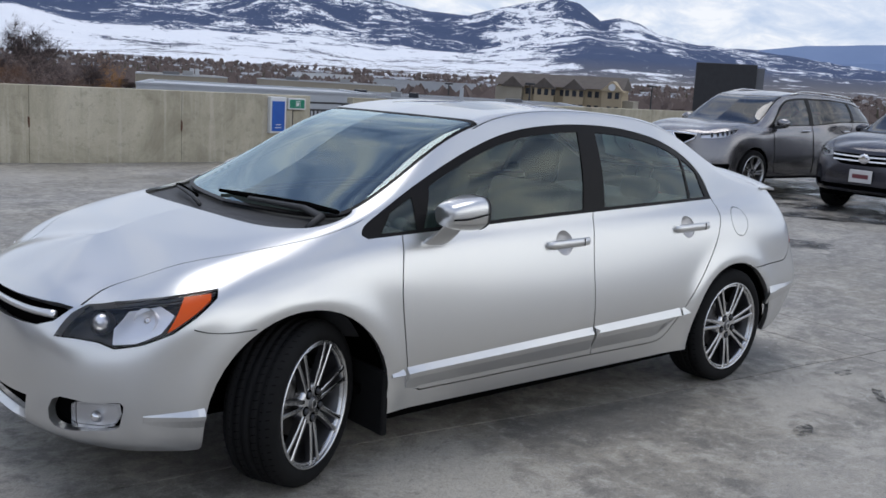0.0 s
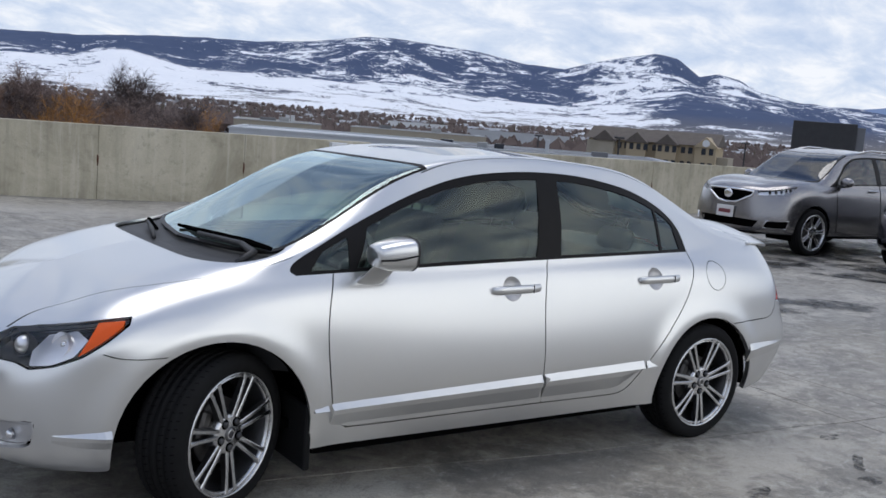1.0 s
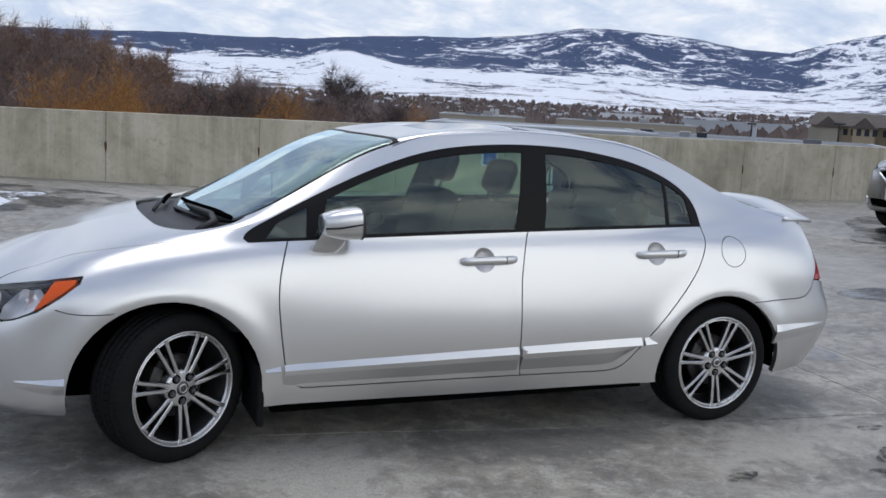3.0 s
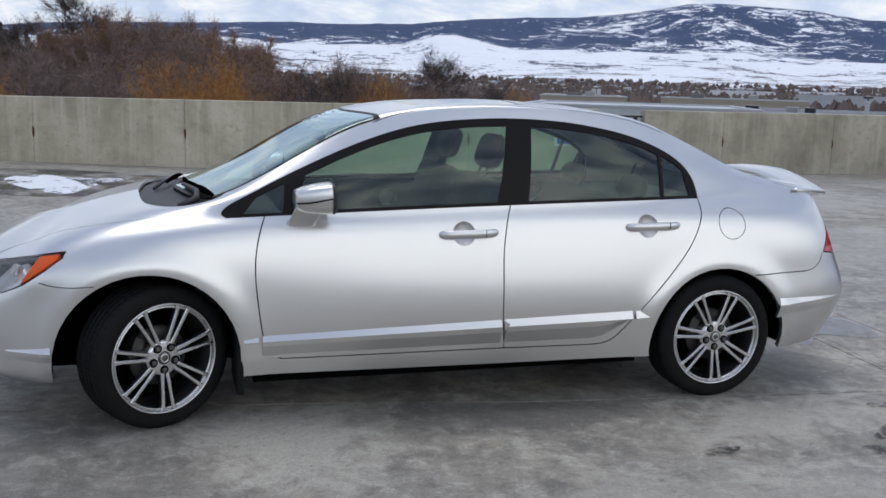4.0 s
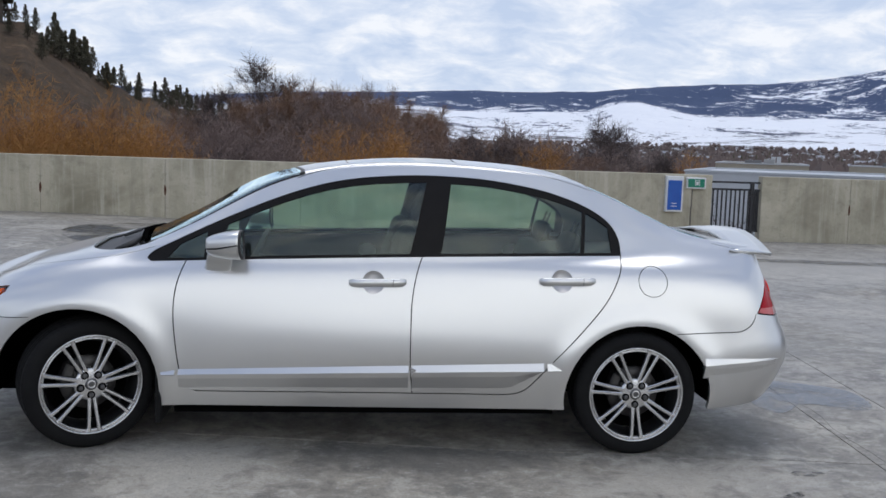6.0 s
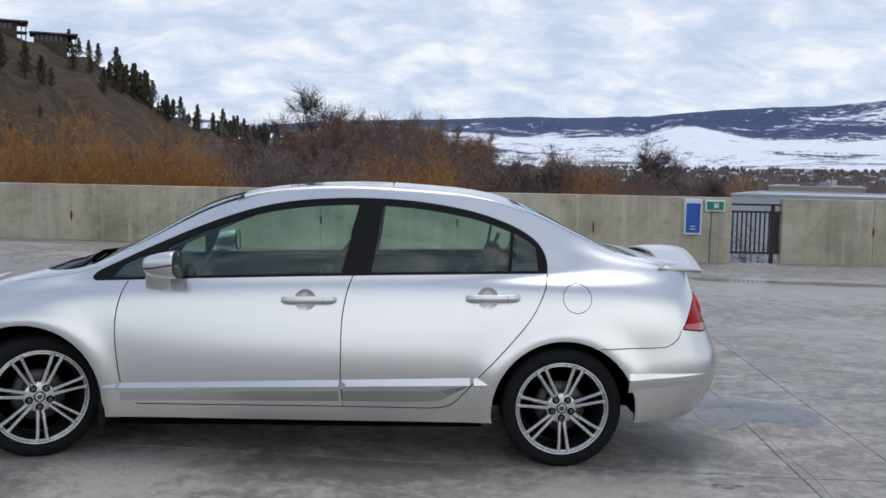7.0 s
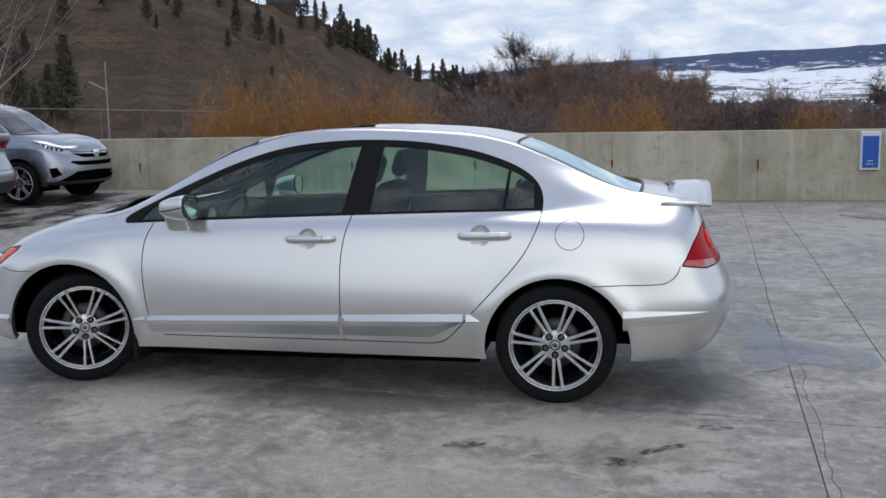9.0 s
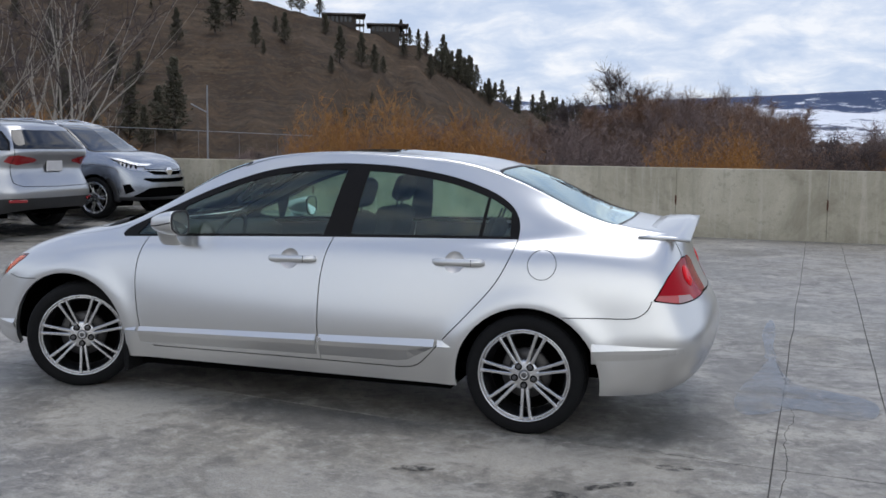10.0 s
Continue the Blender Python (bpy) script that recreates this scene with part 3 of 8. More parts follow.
screen_edge = U([(5.85, 9.2), (5.90, 8.4), (5.94, 7.6), (6.02, 7.18), (6.5, 7.12), (7.2, 7.14), (7.98, 7.17), (8.10, 7.36), (8.175, 8.2), (8.19, 9.2)])
rear_screen = U([(11.42, 9.2), (11.42, 8.4), (11.46, 7.7), (11.60, 7.40), (12.2, 7.30), (12.9, 7.18), (13.40, 7.05), (13.62, 7.2), (13.70, 7.8), (13.78, 9.2)])
rear_edge = U([(11.37, 9.2), (11.37, 8.4), (11.41, 7.68), (11.57, 7.375), (12.2, 7.272), (12.9, 7.15), (13.42, 7.015), (13.68, 7.18), (13.80, 7.8), (13.87, 9.2)])
sunroof = U([(8.62, 9.2), (8.62, 8.32), (8.68, 8.24), (9.60, 8.24), (9.66, 8.32), (9.66, 9.2)])
sun_gap = U([(8.607, 9.2), (8.607, 8.31), (8.67, 8.222), (9.61, 8.222), (9.675, 8.31), (9.675, 9.2)])
cowl = U([(4.40, 9.2), (4.44, 8.4), (4.56, 7.6), (4.8, 7.1), (5.08, 6.75), (5.4, 6.55), (5.78, 6.66), (6.05, 6.98), (6.12, 7.25), (6.08, 7.6), (6.04, 8.4), (6.0, 9.2)])
grille = U([(-0.2, 3.72), (0.4, 3.66), (1.02, 3.74), (1.24, 4.0), (1.36, 4.42), (1.42, 4.62), (1.2, 4.76), (0.8, 4.78), (0.4, 4.72), (-0.2, 4.68)])
low_grille = U([(-0.2, 0.75), (0.5, 0.72), (0.85, 0.95), (0.98, 1.95), (0.6, 1.92), (-0.2, 1.88)])
fog_recess = U([(1.35, 1.22), (1.75, 1.32), (2.13, 1.55), (2.2, 1.9), (2.18, 2.22), (1.75, 2.14), (1.35, 2.05)])
bumper_f = [(-1.835, 0.686), (-1.79, 0.673), (-1.72, 0.667), (-1.62, 0.671)]
bumper_r = [(1.545, 0.629), (1.70, 0.634), (1.855, 0.637), (1.92, 0.648), (1.965, 0.682), (1.985, 0.729)]
fuel = np.array([(1.425 + 0.073 * math.cos(t), 0.887 + 0.073 * math.sin(t)) for t in np.linspace(0, 2 * math.pi, 33)[:-1]])
fuel_ring = np.array([(1.425 + 0.0765 * math.cos(t), 0.887 + 0.0765 * math.sin(t)) for t in np.linspace(0, 2 * math.pi, 33)[:-1]])
roof_ditch = [(8.0, 7.10), (8.5, 7.30), (9.2, 7.36), (10, 7.36), (10.8, 7.30), (11.5, 7.22)]
boot_seam = U([(13.75, 6.62), (14.6, 6.35), (15.4, 5.9), (15.9, 5.3), (16.2, 4.62)])
boot_low = U([(17.0, 3.5), (17.4, 3.46), (18.2, 3.44)])
front_door = np.vstack([smooth(DOOR_FRONT, 5), DOOR_BASE[1:4], smooth(DOOR_SPLIT[::-1], 5)])
rear_door = np.vstack([smooth(DOOR_SPLIT, 5), [(0.4, 0.308)], smooth(DOOR_REAR[::-1], 5)])
side = dict(ulim=(4.5, 13.8), vlim=(0.3, 5.6))
nose = dict(ulim=(2.0, 5.0), vlim=(0, 5))
tail = dict(ulim=(12.2, 16), vlim=(0, 5))
front_cap = np.vstack([[(-1, -1), (-1, 4.7)], hood_lead, lamp_f[2:9], side_uv(SEDAN, smooth(bumper_f, 4), **nose), [(4.6, 2.6), (4.6, -1)]])
rear_cap = np.vstack([[(12.3, -1), (12.3, 2.6)], side_uv(SEDAN, smooth(bumper_r, 4), **tail), [(15.4, 3.37), (16.3, 3.44), (17.0, 3.5), (17.4, 3.45), (19, 3.44), (19, -1)]])
wing = np.vstack([[(1.62, 4.72)], hood_seam[1:], [(6.3, 6.4), (6.3, 5.0)], side_uv(SEDAN, [(-0.935, 0.90), *DOOR_FRONT[2:]], **side), [(7.0, -1), (3.5, -1), (3.5, 3.0)]])
REGIONS = [
    ("void", [arch(SEDAN, -1.41, 0.325, 0.390, (2.5, 7.2)), arch(SEDAN, 1.362, 0.287, 0.382, (11, 14.4))]),
    ("void", [side_uv(SEDAN, [(x + 0.056 * math.cos(t), z + 0.056 * math.sin(t)) for t in np.linspace(0, 2 * math.pi, 25)[:-1]], ulim=(4.5, 13.8), vlim=(0.3, 5.6))
              for x, z in SCOOPS]),
    ("front_glass", [front_pane]), ("rear_glass", [rear_pane]), ("quarter_glass", [quarter_pane]), ("sail_glass", [sail_pane]),
    ("window_trim", [side_uv(SEDAN, dlo, **wd)]),
    ("gap", [strip(DOOR_FRONT, SEAM, **side), strip(DOOR_BASE, SEAM, **side), strip(DOOR_SPLIT, SEAM, **side), strip(DOOR_REAR, SEAM, **side),
             strip(bumper_f, 0.004, **nose), strip(bumper_r, 0.005, **tail), ribbon(smooth(hood_seam, 6), 0.035), ribbon(smooth(roof_ditch, 6), 0.045),
             ribbon(smooth(boot_seam, 6), 0.05), ribbon(boot_low, 0.04), ribbon(np.vstack([lamp_r[:6], lamp_r[-1:], lamp_r[:1]])[[7, 0, 1, 2, 3, 4, 5]], 0.045),
             ribbon(np.vstack([lamp_r[-3:], lamp_r[:1]]), 0.035), ribbon(np.vstack([lamp_f[4:], lamp_f[:1]]), 0.045)]),
    ("fuel_door", [side_uv(SEDAN, fuel, **tail)]), ("gap", [side_uv(SEDAN, fuel_ring, **tail)]),
    ("windscreen", [smooth(screen, 4)]), ("screen_seal", [smooth(screen_edge, 4)]),
    ("rear_screen", [smooth(rear_screen, 4)]), ("screen_seal", [smooth(rear_edge, 4)]),
    ("sunroof", [sunroof]), ("gap", [sun_gap]),
    ("cowl", [smooth(cowl, 4)]),
    ("amber", [amber]), ("lamp_bowl", [lift_lamp([(2.05, 3.36), (2.02, 3.9), (2.2, 4.52), (2.75, 4.42), (3.0, 3.95), (2.78, 3.42), (2.4, 3.30)])]), ("headlamp", [lamp_f]),
    ("tail_low", [lamp_low]), ("tail_white", [lamp_white]), ("tail", [lamp_r]),
    ("grille", [grille]), ("low_grille", [low_grille]), ("fog_lamp", [U([(1.58, 1.36), (1.9, 1.44), (2.10, 1.62), (2.16, 1.9), (2.13, 2.13), (1.8, 2.09), (1.58, 2.03)])]), ("fog", [smooth(fog_recess, 3, True)]),
    ("front_bumper", [front_cap]), ("rear_bumper", [rear_cap]),
    ("hood", [np.vstack([[(-1, 4.7)], hood_lead, hood_seam, [(6.1, 10), (-1, 10)]])]),
    ("front_door", [side_uv(SEDAN, front_door, **side)]), ("rear_door", [side_uv(SEDAN, rear_door, **side)]),
    ("boot_lid", [np.vstack([boot_seam, [(17.45, 3.5), (17.5, 3.46), (19, 3.44), (19, 10), (13.75, 10)]])]),
    ("front_wing", [wing]),
    ("body", []),
]
# a lamp's amber and low panes lie inside the lamp's outline only
sedan = empty("car", "silver four-door sedan parked on the concrete deck, front wheels turned", "car")
sedan.matrix_basis = pose(-0.0365, -0.0126, 0, 0, 0, 2.4)
P = Panels(SEDAN, REGIONS, 18 / 216, 9 / 108)


def both(name, regions, mat, label="", **kw):
    return [part(name, P.mesh(regions, mat, sides=(s,), **kw), mat, sedan, label) for s in (-1, 1)]


part("body_shell", P.mesh("body", silver, rim=0.012), silver, sedan)
hood = part("hood", P.mesh("hood", silver, rim=0.012), silver, sedan)
part("front_bumper", P.mesh("front_bumper", silver, rim=0.03), silver, sedan)
rear_bumper = part("rear_bumper", P.mesh("rear_bumper", silver, rim=0.03), silver, sedan)
both("front_wing", "front_wing", silver, rim=0.03)
boot_lid = part("boot_lid", P.mesh("boot_lid", silver, rim=0.012), silver, sedan)
both("front_door", "front_door", silver, rim=0.012)
both("rear_door", "rear_door", silver, rim=0.012)
both("fuel_door", "fuel_door", silver, rim=0.006)
part("seam_backing", P.mesh("gap", matte_black, push=0.011), matte_black, sedan)
both("window_frame", "window_trim", black_trim, "gloss black window frame", push=0.003, rim=0.01)
for nm, rg in (("front_window", "front_glass"), ("rear_window", "rear_glass"), ("quarter_window", "quarter_glass"), ("sail_window", "sail_glass")):
    for o in both(nm, rg, side_glass, "tinted side glass", push=0.007):
        o.visible_shadow = False
windscreen = part("windscreen", P.mesh("windscreen", screen_glass, push=0.004), screen_glass, sedan)
rear_glass = part("rear_screen", P.mesh("rear_screen", screen_glass, push=0.004), screen_glass, sedan)
windscreen.visible_shadow = rear_glass.visible_shadow = False
part("screen_seal", P.mesh("screen_seal", black_trim, push=0.003, rim=0.01), black_trim, sedan)
part("sunroof_pane", P.mesh("sunroof", roof_glass, push=0.002, rim=0.004), roof_glass, sedan, "dark glass sunroof")
part("cowl_panel", P.mesh("cowl", black_plastic, push=0.022, rim=0.0), black_plastic, sedan, "black plastic cowl panel")

# lamps
for s in (-1, 1):
    lamp = part("headlamp", P.mesh("headlamp lamp_bowl amber", lamp_dark, push=0.06, sides=(s,)), lamp_dark, sedan, "clear headlamp with an amber turn signal")
    part("bowl", P.mesh("lamp_bowl", reflector, push=0.03, rim=0.03, sides=(s,)), reflector, lamp)
    lens = part("lens", P.mesh("headlamp lamp_bowl", clear_lens, push=0.001, sides=(s,)), clear_lens, lamp)
    lens.visible_shadow = False
    part("turn_signal", P.mesh("amber", amber_lens, push=0.001, rim=0.02, sides=(s,)), amber_lens, lamp, "amber turn signal")
    for u, v, r, deep, mat in ((2.32, 4.07, 0.046, 0.050, reflector), (1.74, 4.09, 0.044, 0.040, dark_alloy)):
        c, nn = SEDAN.at(u, v)[0], SEDAN.normal(u, v)[0]
        c, nn = Vector((c[0], s * c[1], c[2])), Vector((nn[0] - 0.3, s * nn[1], nn[2] * 0.4)).normalized()
        bowl = lathe([(r, 0.0), (r * 0.94, -0.02), (r * 0.72, -0.042), (r * 0.42, -0.056), (0.012, -0.062)], 28, "z")
        bmesh.ops.transform(bowl, verts=bowl.verts, matrix=Matrix.Translation(c - nn * 0.024) @ nn.to_track_quat("Z", "Y").to_matrix().to_4x4())
        part("reflector", bowl, mat, lamp, smooth_=True)
        eye = bmesh.new()
        k = 0.016 if mat is reflector else 0.036
        ball(eye, c - nn * (0.045 if mat is reflector else 0.04), (k, k, k), 16, 12)
        part("bulb", eye, chrome if mat is reflector else reflector, lamp, smooth_=True)
    rl = part("tail_lamp", P.mesh("tail tail_low tail_white", lamp_dark, push=0.03, sides=(s,)), lamp_dark, sedan, "red tail lamp with a round brake light")
    part("red_lens", P.mesh("tail", dark_red_lens, rim=0.01, sides=(s,)), dark_red_lens, rl)
    part("lower_lens", P.mesh("tail_low", pink_lens, rim=0.01, sides=(s,)), pink_lens, rl)
    part("reverse_lens", P.mesh("tail_white", reverse_lens, rim=0.01, sides=(s,)), reverse_lens, rl, "clear reversing lens")
    c, nn = SEDAN.at(16.25, 4.02)[0], SEDAN.normal(16.25, 4.02)[0]
    disc = bmesh.new()
    ball(disc, (0, 0, 0), (0.060, 0.060, 0.012), 24, 8, Matrix.Translation((c[0], s * c[1], c[2])) @ Vector((nn[0], s * nn[1], nn[2])).to_track_quat("Z", "Y").to_matrix().to_4x4())
    part("brake_light", disc, red_lens, rl, smooth_=True)
    fog = part("fog_lamp", P.mesh("fog_lamp", reflector, push=0.03, sides=(s,)), reflector, sedan)
    part("lens", P.mesh("fog_lamp", clear_lens, push=0.006, rim=0.02, sides=(s,)), clear_lens, fog).visible_shadow = False
    c, nn = SEDAN.at(1.86, 1.78)[0], SEDAN.normal(1.86, 1.78)[0]
    bm = bmesh.new()
    ball(bm, (c[0] - 0.022 * nn[0], s * (c[1] - 0.022 * nn[1]), c[2] - 0.022 * nn[2]), (0.022, 0.022, 0.022), 14, 10)
    part("bulb", bm, chrome, fog, smooth_=True)
    part("fog_recess", P.mesh("fog fog_lamp", matte_black, push=0.045, sides=(s,)), matte_black, sedan)
part("grille", P.mesh("grille", matte_black, push=0.045), matte_black, sedan, "black grille behind a silver bar")
part("lower_grille", P.mesh("low_grille", matte_black, push=0.05), matte_black, sedan)
bm = bmesh.new()
rings = []
for u in np.linspace(-1.22, 1.22, 41):
    q = []
    for v, d in ((4.10, -0.004), (4.14, 0.008), (4.36, 0.008), (4.40, -0.004), (4.25, -0.012)):
        a = abs(u)
        p_, n_ = SEDAN.at(a, v)[0], SEDAN.normal(max(a, 0.05), v)[0]
        q.append((p_[0] + n_[0] * d, math.copysign(p_[1], u) if a > 1e-6 else 0, p_[2] + n_[2] * d))
    rings.append(q)
sweep(bm, rings)
part("grille_bar", bm, silver, sedan, "silver grille bar", True)


def skin_w(x, z):
    u, v = SEDAN.find([(x, z)], (0, 2), (2, 16.5), (0, 4.8))[0]
    p_, n_ = SEDAN.at(u, v)[0], SEDAN.normal(u, v)[0]
    return p_, n_


def moulding(xa, xb, ztop, hgt, low, out, s, n=14, rest=None):
    """A proud strip along the body side: a slanting upper face over a face that turns in below."""
    bm = bmesh.new()
    rings = []
    for x in np.linspace(xa, xb, n):
        zt, h, zl, o = ztop(x), hgt(x), low(x), out(x)
        ring = []
        for z, d in ((zt, 0.0005), (zt - h, o), (zt - h - 0.25 * (zt - h - zl), o * 0.80), (zl + 0.004, -0.004), (zl, -0.008), (zl, -0.014), (zt, -0.014)):
            p_, n_ = skin_w(x if rest is None else rest, z)
            ring.append((x, s * (p_[1] + d), z))
        rings.append(ring)
    sweep(bm, rings)
    return bm


ztop = lambda x: 0.423 + (x + 0.925) * 0.0265
high = lambda x: 0.022 + (x + 0.925) * 0.0085
proud = lambda x: 0.021
for s in (-1, 1):
    for xa, xb in ((-0.928, 0.188), (0.206, 0.868)):
        part("side_moulding", moulding(xa, xb, ztop, high, lambda x: max(0.318, 0.318 + (x - 0.70) * 0.62), proud, s), silver, sedan)
    part("side_moulding", moulding(-1.010, -0.945, ztop, high, lambda x: 0.385, proud, s, 5, -0.93), silver, sedan)
    part("side_moulding", moulding(0.886, 1.000, ztop, high, lambda x: ztop(x) - high(x) - 0.014, lambda x: 0.019 - (x - 0.886) * 0.09, s, 5, 0.86), silver, sedan)
    part("bumper_strip", moulding(-1.985, -1.802, lambda x: 0.393 + (x + 1.985) * 0.105, lambda x: 0.004 + (x + 1.985) * 0.115, lambda x: 0.33,
                                  lambda x: 0.002 + (x + 1.985) * 0.09, s, 9), silver, sedan)
    part("bumper_strip", moulding(1.70, 2.15, lambda x: 0.506 - (x - 1.70) * 0.022, lambda x: max(0.003, 0.036 - (x - 1.70) * 0.074), lambda x: 0.40,
                                  lambda x: max(0.001, 0.013 - (x - 1.70) * 0.027), s, 13), silver, sedan)
    # the nick in the trim at the rear edge of the front door
    bm = bmesh.new()
    p_, n_ = skin_w(0.203, 0.43)
    prism(bm, [(0.196, 0.448), (0.226, 0.434), (0.200, 0.408)], s * (p_[1] + 0.006), s * (p_[1] + 0.024))
    part("trim_clip", bm, bright_alloy, sedan, "loose bright clip on the door trim")
    # door handles: a bar over a round scoop
    for x, z in ((0.027, 0.860), (0.981, 0.882)):
        p_, n_ = skin_w(x, z)
        dz = -0.012
        handle = bmesh.new()
        rings = []
        for t in np.linspace(-1, 1, 17):
            k = math.sqrt(max(0, 1 - abs(t) ** 14))
            off = 0.024 * (1 - t**6) + 0.011
            h = 0.012 + 0.008 * k
            q = skin_w(x + 0.142 * t, z)[0][1]
            rings.append([(x + 0.142 * t, s * (q + off + b), z + 0.003 * t + a) for a, b in
                          ((h, -0.006), (h * 0.8, 0.003), (0, 0.006), (-h * 0.8, 0.003), (-h, -0.006), (0, -0.010))])
        sweep(handle, rings)
        h_ob = part("door_handle", handle, silver, sedan, smooth_=True)
        gapline = bmesh.new()
        q = skin_w(x + 0.075, z)[0][1]
        box(gapline, x + 0.0750, x + 0.0762, min(s * (q + 0.028), s * (q + 0.0425)), max(s * (q + 0.028), s * (q + 0.0425)), z - 0.015, z + 0.019)
        part("handle_gap", gapline, matte_black, h_ob)
        cup = bmesh.new()
        prev = None
        for k in range(7):
            rr = 1.03 * (1 - k / 6)
            cur = [cup.verts.new((x - 0.022 + 0.056 * rr * math.cos(t), s * (skin_w(x - 0.022 + 0.056 * rr * math.cos(t), z - 0.002 + 0.056 * rr * math.sin(t))[0][1] - 0.026 * (1 - min(1, rr) ** 3) - 0.001),
                                  z - 0.002 + 0.056 * rr * math.sin(t))) for t in np.linspace(0, 2 * math.pi, 25)[:-1]] if k < 6 else [cup.verts.new((x - 0.022, s * (p_[1] - 0.027), z))] * 24
            if prev:
                for j in range(24):
                    q4 = [prev[j], prev[(j + 1) % 24], cur[(j + 1) % 24], cur[j]]
                    cup.faces.new(q4 if k < 6 else q4[:3])
            prev = cur
        bmesh.ops.recalc_face_normals(cup, faces=cup.faces)
        part("handle_scoop", cup, scoop_paint, h_ob, "rounded scoop behind the handle", True)
        if x < 0.5:
            lk = bmesh.new()
            q = skin_w(x + 0.11, z)[0][1]
            ball(lk, (x + 0.112, s * (q + 0.026), z + 0.009), (0.006, 0.004, 0.006), 10, 6)
            part("lock", lk, dark_alloy, h_ob)
    # mirror on a curved foot: a domed cap, a lower half that tucks in, a dark gasket and the glass
    rings = []
    for t in np.linspace(0, 1, 14):
        k = math.sin(min(1, t * 0.98 + 0.03) * math.pi / 2) ** 0.62
        x = -0.792 + 0.156 * t
        hy, hz = 0.048 + 0.042 * k, 0.036 + 0.034 * k
        cy, cz = 0.888 + 0.008 * t, 1.028 + 0.010 * t
        ring = []
        for a in np.linspace(0, 2 * math.pi, 33)[:-1]:
            ca, sa = math.cos(a), math.sin(a)
            e_ = 2.0 / 3.6
            tuck = 1 - 0.55 * max(0, -sa - 0.15) * (ca > 0) - 0.10 * max(0, -sa)
            ring.append((x + 0.010 * max(0, -sa), s * (cy + hy * math.copysign(abs(ca) ** e_, ca) * tuck), cz + hz * math.copysign(abs(sa) ** e_, sa)))
        rings.append(ring)
    mir = bmesh.new()
    sweep(mir, rings)
    mirror = part("wing_mirror", mir, silver, sedan, "silver wing mirror", True)

    def rim_ring(dx, k):
        return [(p[0] + dx, s * (0.896 + (p[1] * s - 0.896) * k), 1.038 + (p[2] - 1.038) * k) for p in rings[-1]]

    gk = bmesh.new()
    sweep(gk, [rim_ring(-0.001, 1.012), rim_ring(0.008, 1.010), rim_ring(0.011, 0.93), rim_ring(0.006, 0.90)], caps=False)
    part("gasket", gk, black_plastic, mirror, "black mirror gasket")
    gl = bmesh.new()
    sweep(gl, [rim_ring(0.002, 0.92), rim_ring(0.006, 0.92)])
    part("mirror_glass", gl, mirror_silver, mirror)
    gr = bmesh.new()
    tube(gr, [(p[0] + 0.0, p[1], p[2]) for p in ((-0.788, s * 0.945, 1.020), (-0.74, s * 0.974, 1.024), (-0.69, s * 0.984, 1.034), (-0.640, s * 0.988, 1.044))], 0.0035, 5)
    part("cap_seam", gr, black_trim, mirror)
    foot = bmesh.new()
    rings = []
    for t in np.linspace(0, 1, 8):
        x, y, z = -0.752 + 0.020 * t, 0.800 + 0.085 * t**0.9, 0.912 + 0.075 * t**1.3
        rings.append([(x + 0.066 * math.copysign(abs(math.cos(a)) ** 0.8, math.cos(a)) * (1 - 0.10 * t), s * (y + 0.022 * math.sin(a)), z + 0.036 * math.sin(a) * (1 - 0.2 * t)) for a in np.linspace(0, 2 * math.pi, 13)[:-1]])
    sweep(foot, rings)
    part("foot", foot, silver, mirror, "", True)
    # mud flap behind the front wheel
    part("mud_flap", boxed(-1.040, -1.010, min(s * 0.52, s * 0.868), max(s * 0.52, s * 0.868), 0.155, 0.42, 0.006), rubber, sedan, "black rubber mud flap")
    # wheel arch liners
    for x, z, r in ((-1.41, 0.325, 0.388), (1.362, 0.287, 0.380)):
        ln = bmesh.new()
        prev = None
        for a in np.linspace(math.radians(-5), math.radians(185), 27):
            cur = [ln.verts.new((x + r_ * math.cos(a), s * y, z + r_ * math.sin(a))) for r_, y in ((r, 0.835), (r + 0.03, 0.80), (r + 0.03, 0.42), (0.02, 0.42))]
            if prev:
                for k in range(3):
                    ln.faces.new((prev[k], cur[k], cur[k + 1], prev[k + 1]))
            prev = cur
        part("arch_liner", ln, matte_black, sedan)
# underbody
ub = bmesh.new()
box(ub, -0.96, 0.94, -0.79, 0.79, 0.19, 0.30)
box(ub, -2.05, -0.9, -0.40, 0.40, 0.20, 0.70)
box(ub, 0.9, 2.05, -0.40, 0.40, 0.22, 0.72)
box(ub, 1.80, 1.98, -0.60, 0.60, 0.27, 0.62)
box(ub, -2.02, -1.86, -0.60, 0.60, 0.24, 0.60)
part("underbody", ub, matte_black, sedan)
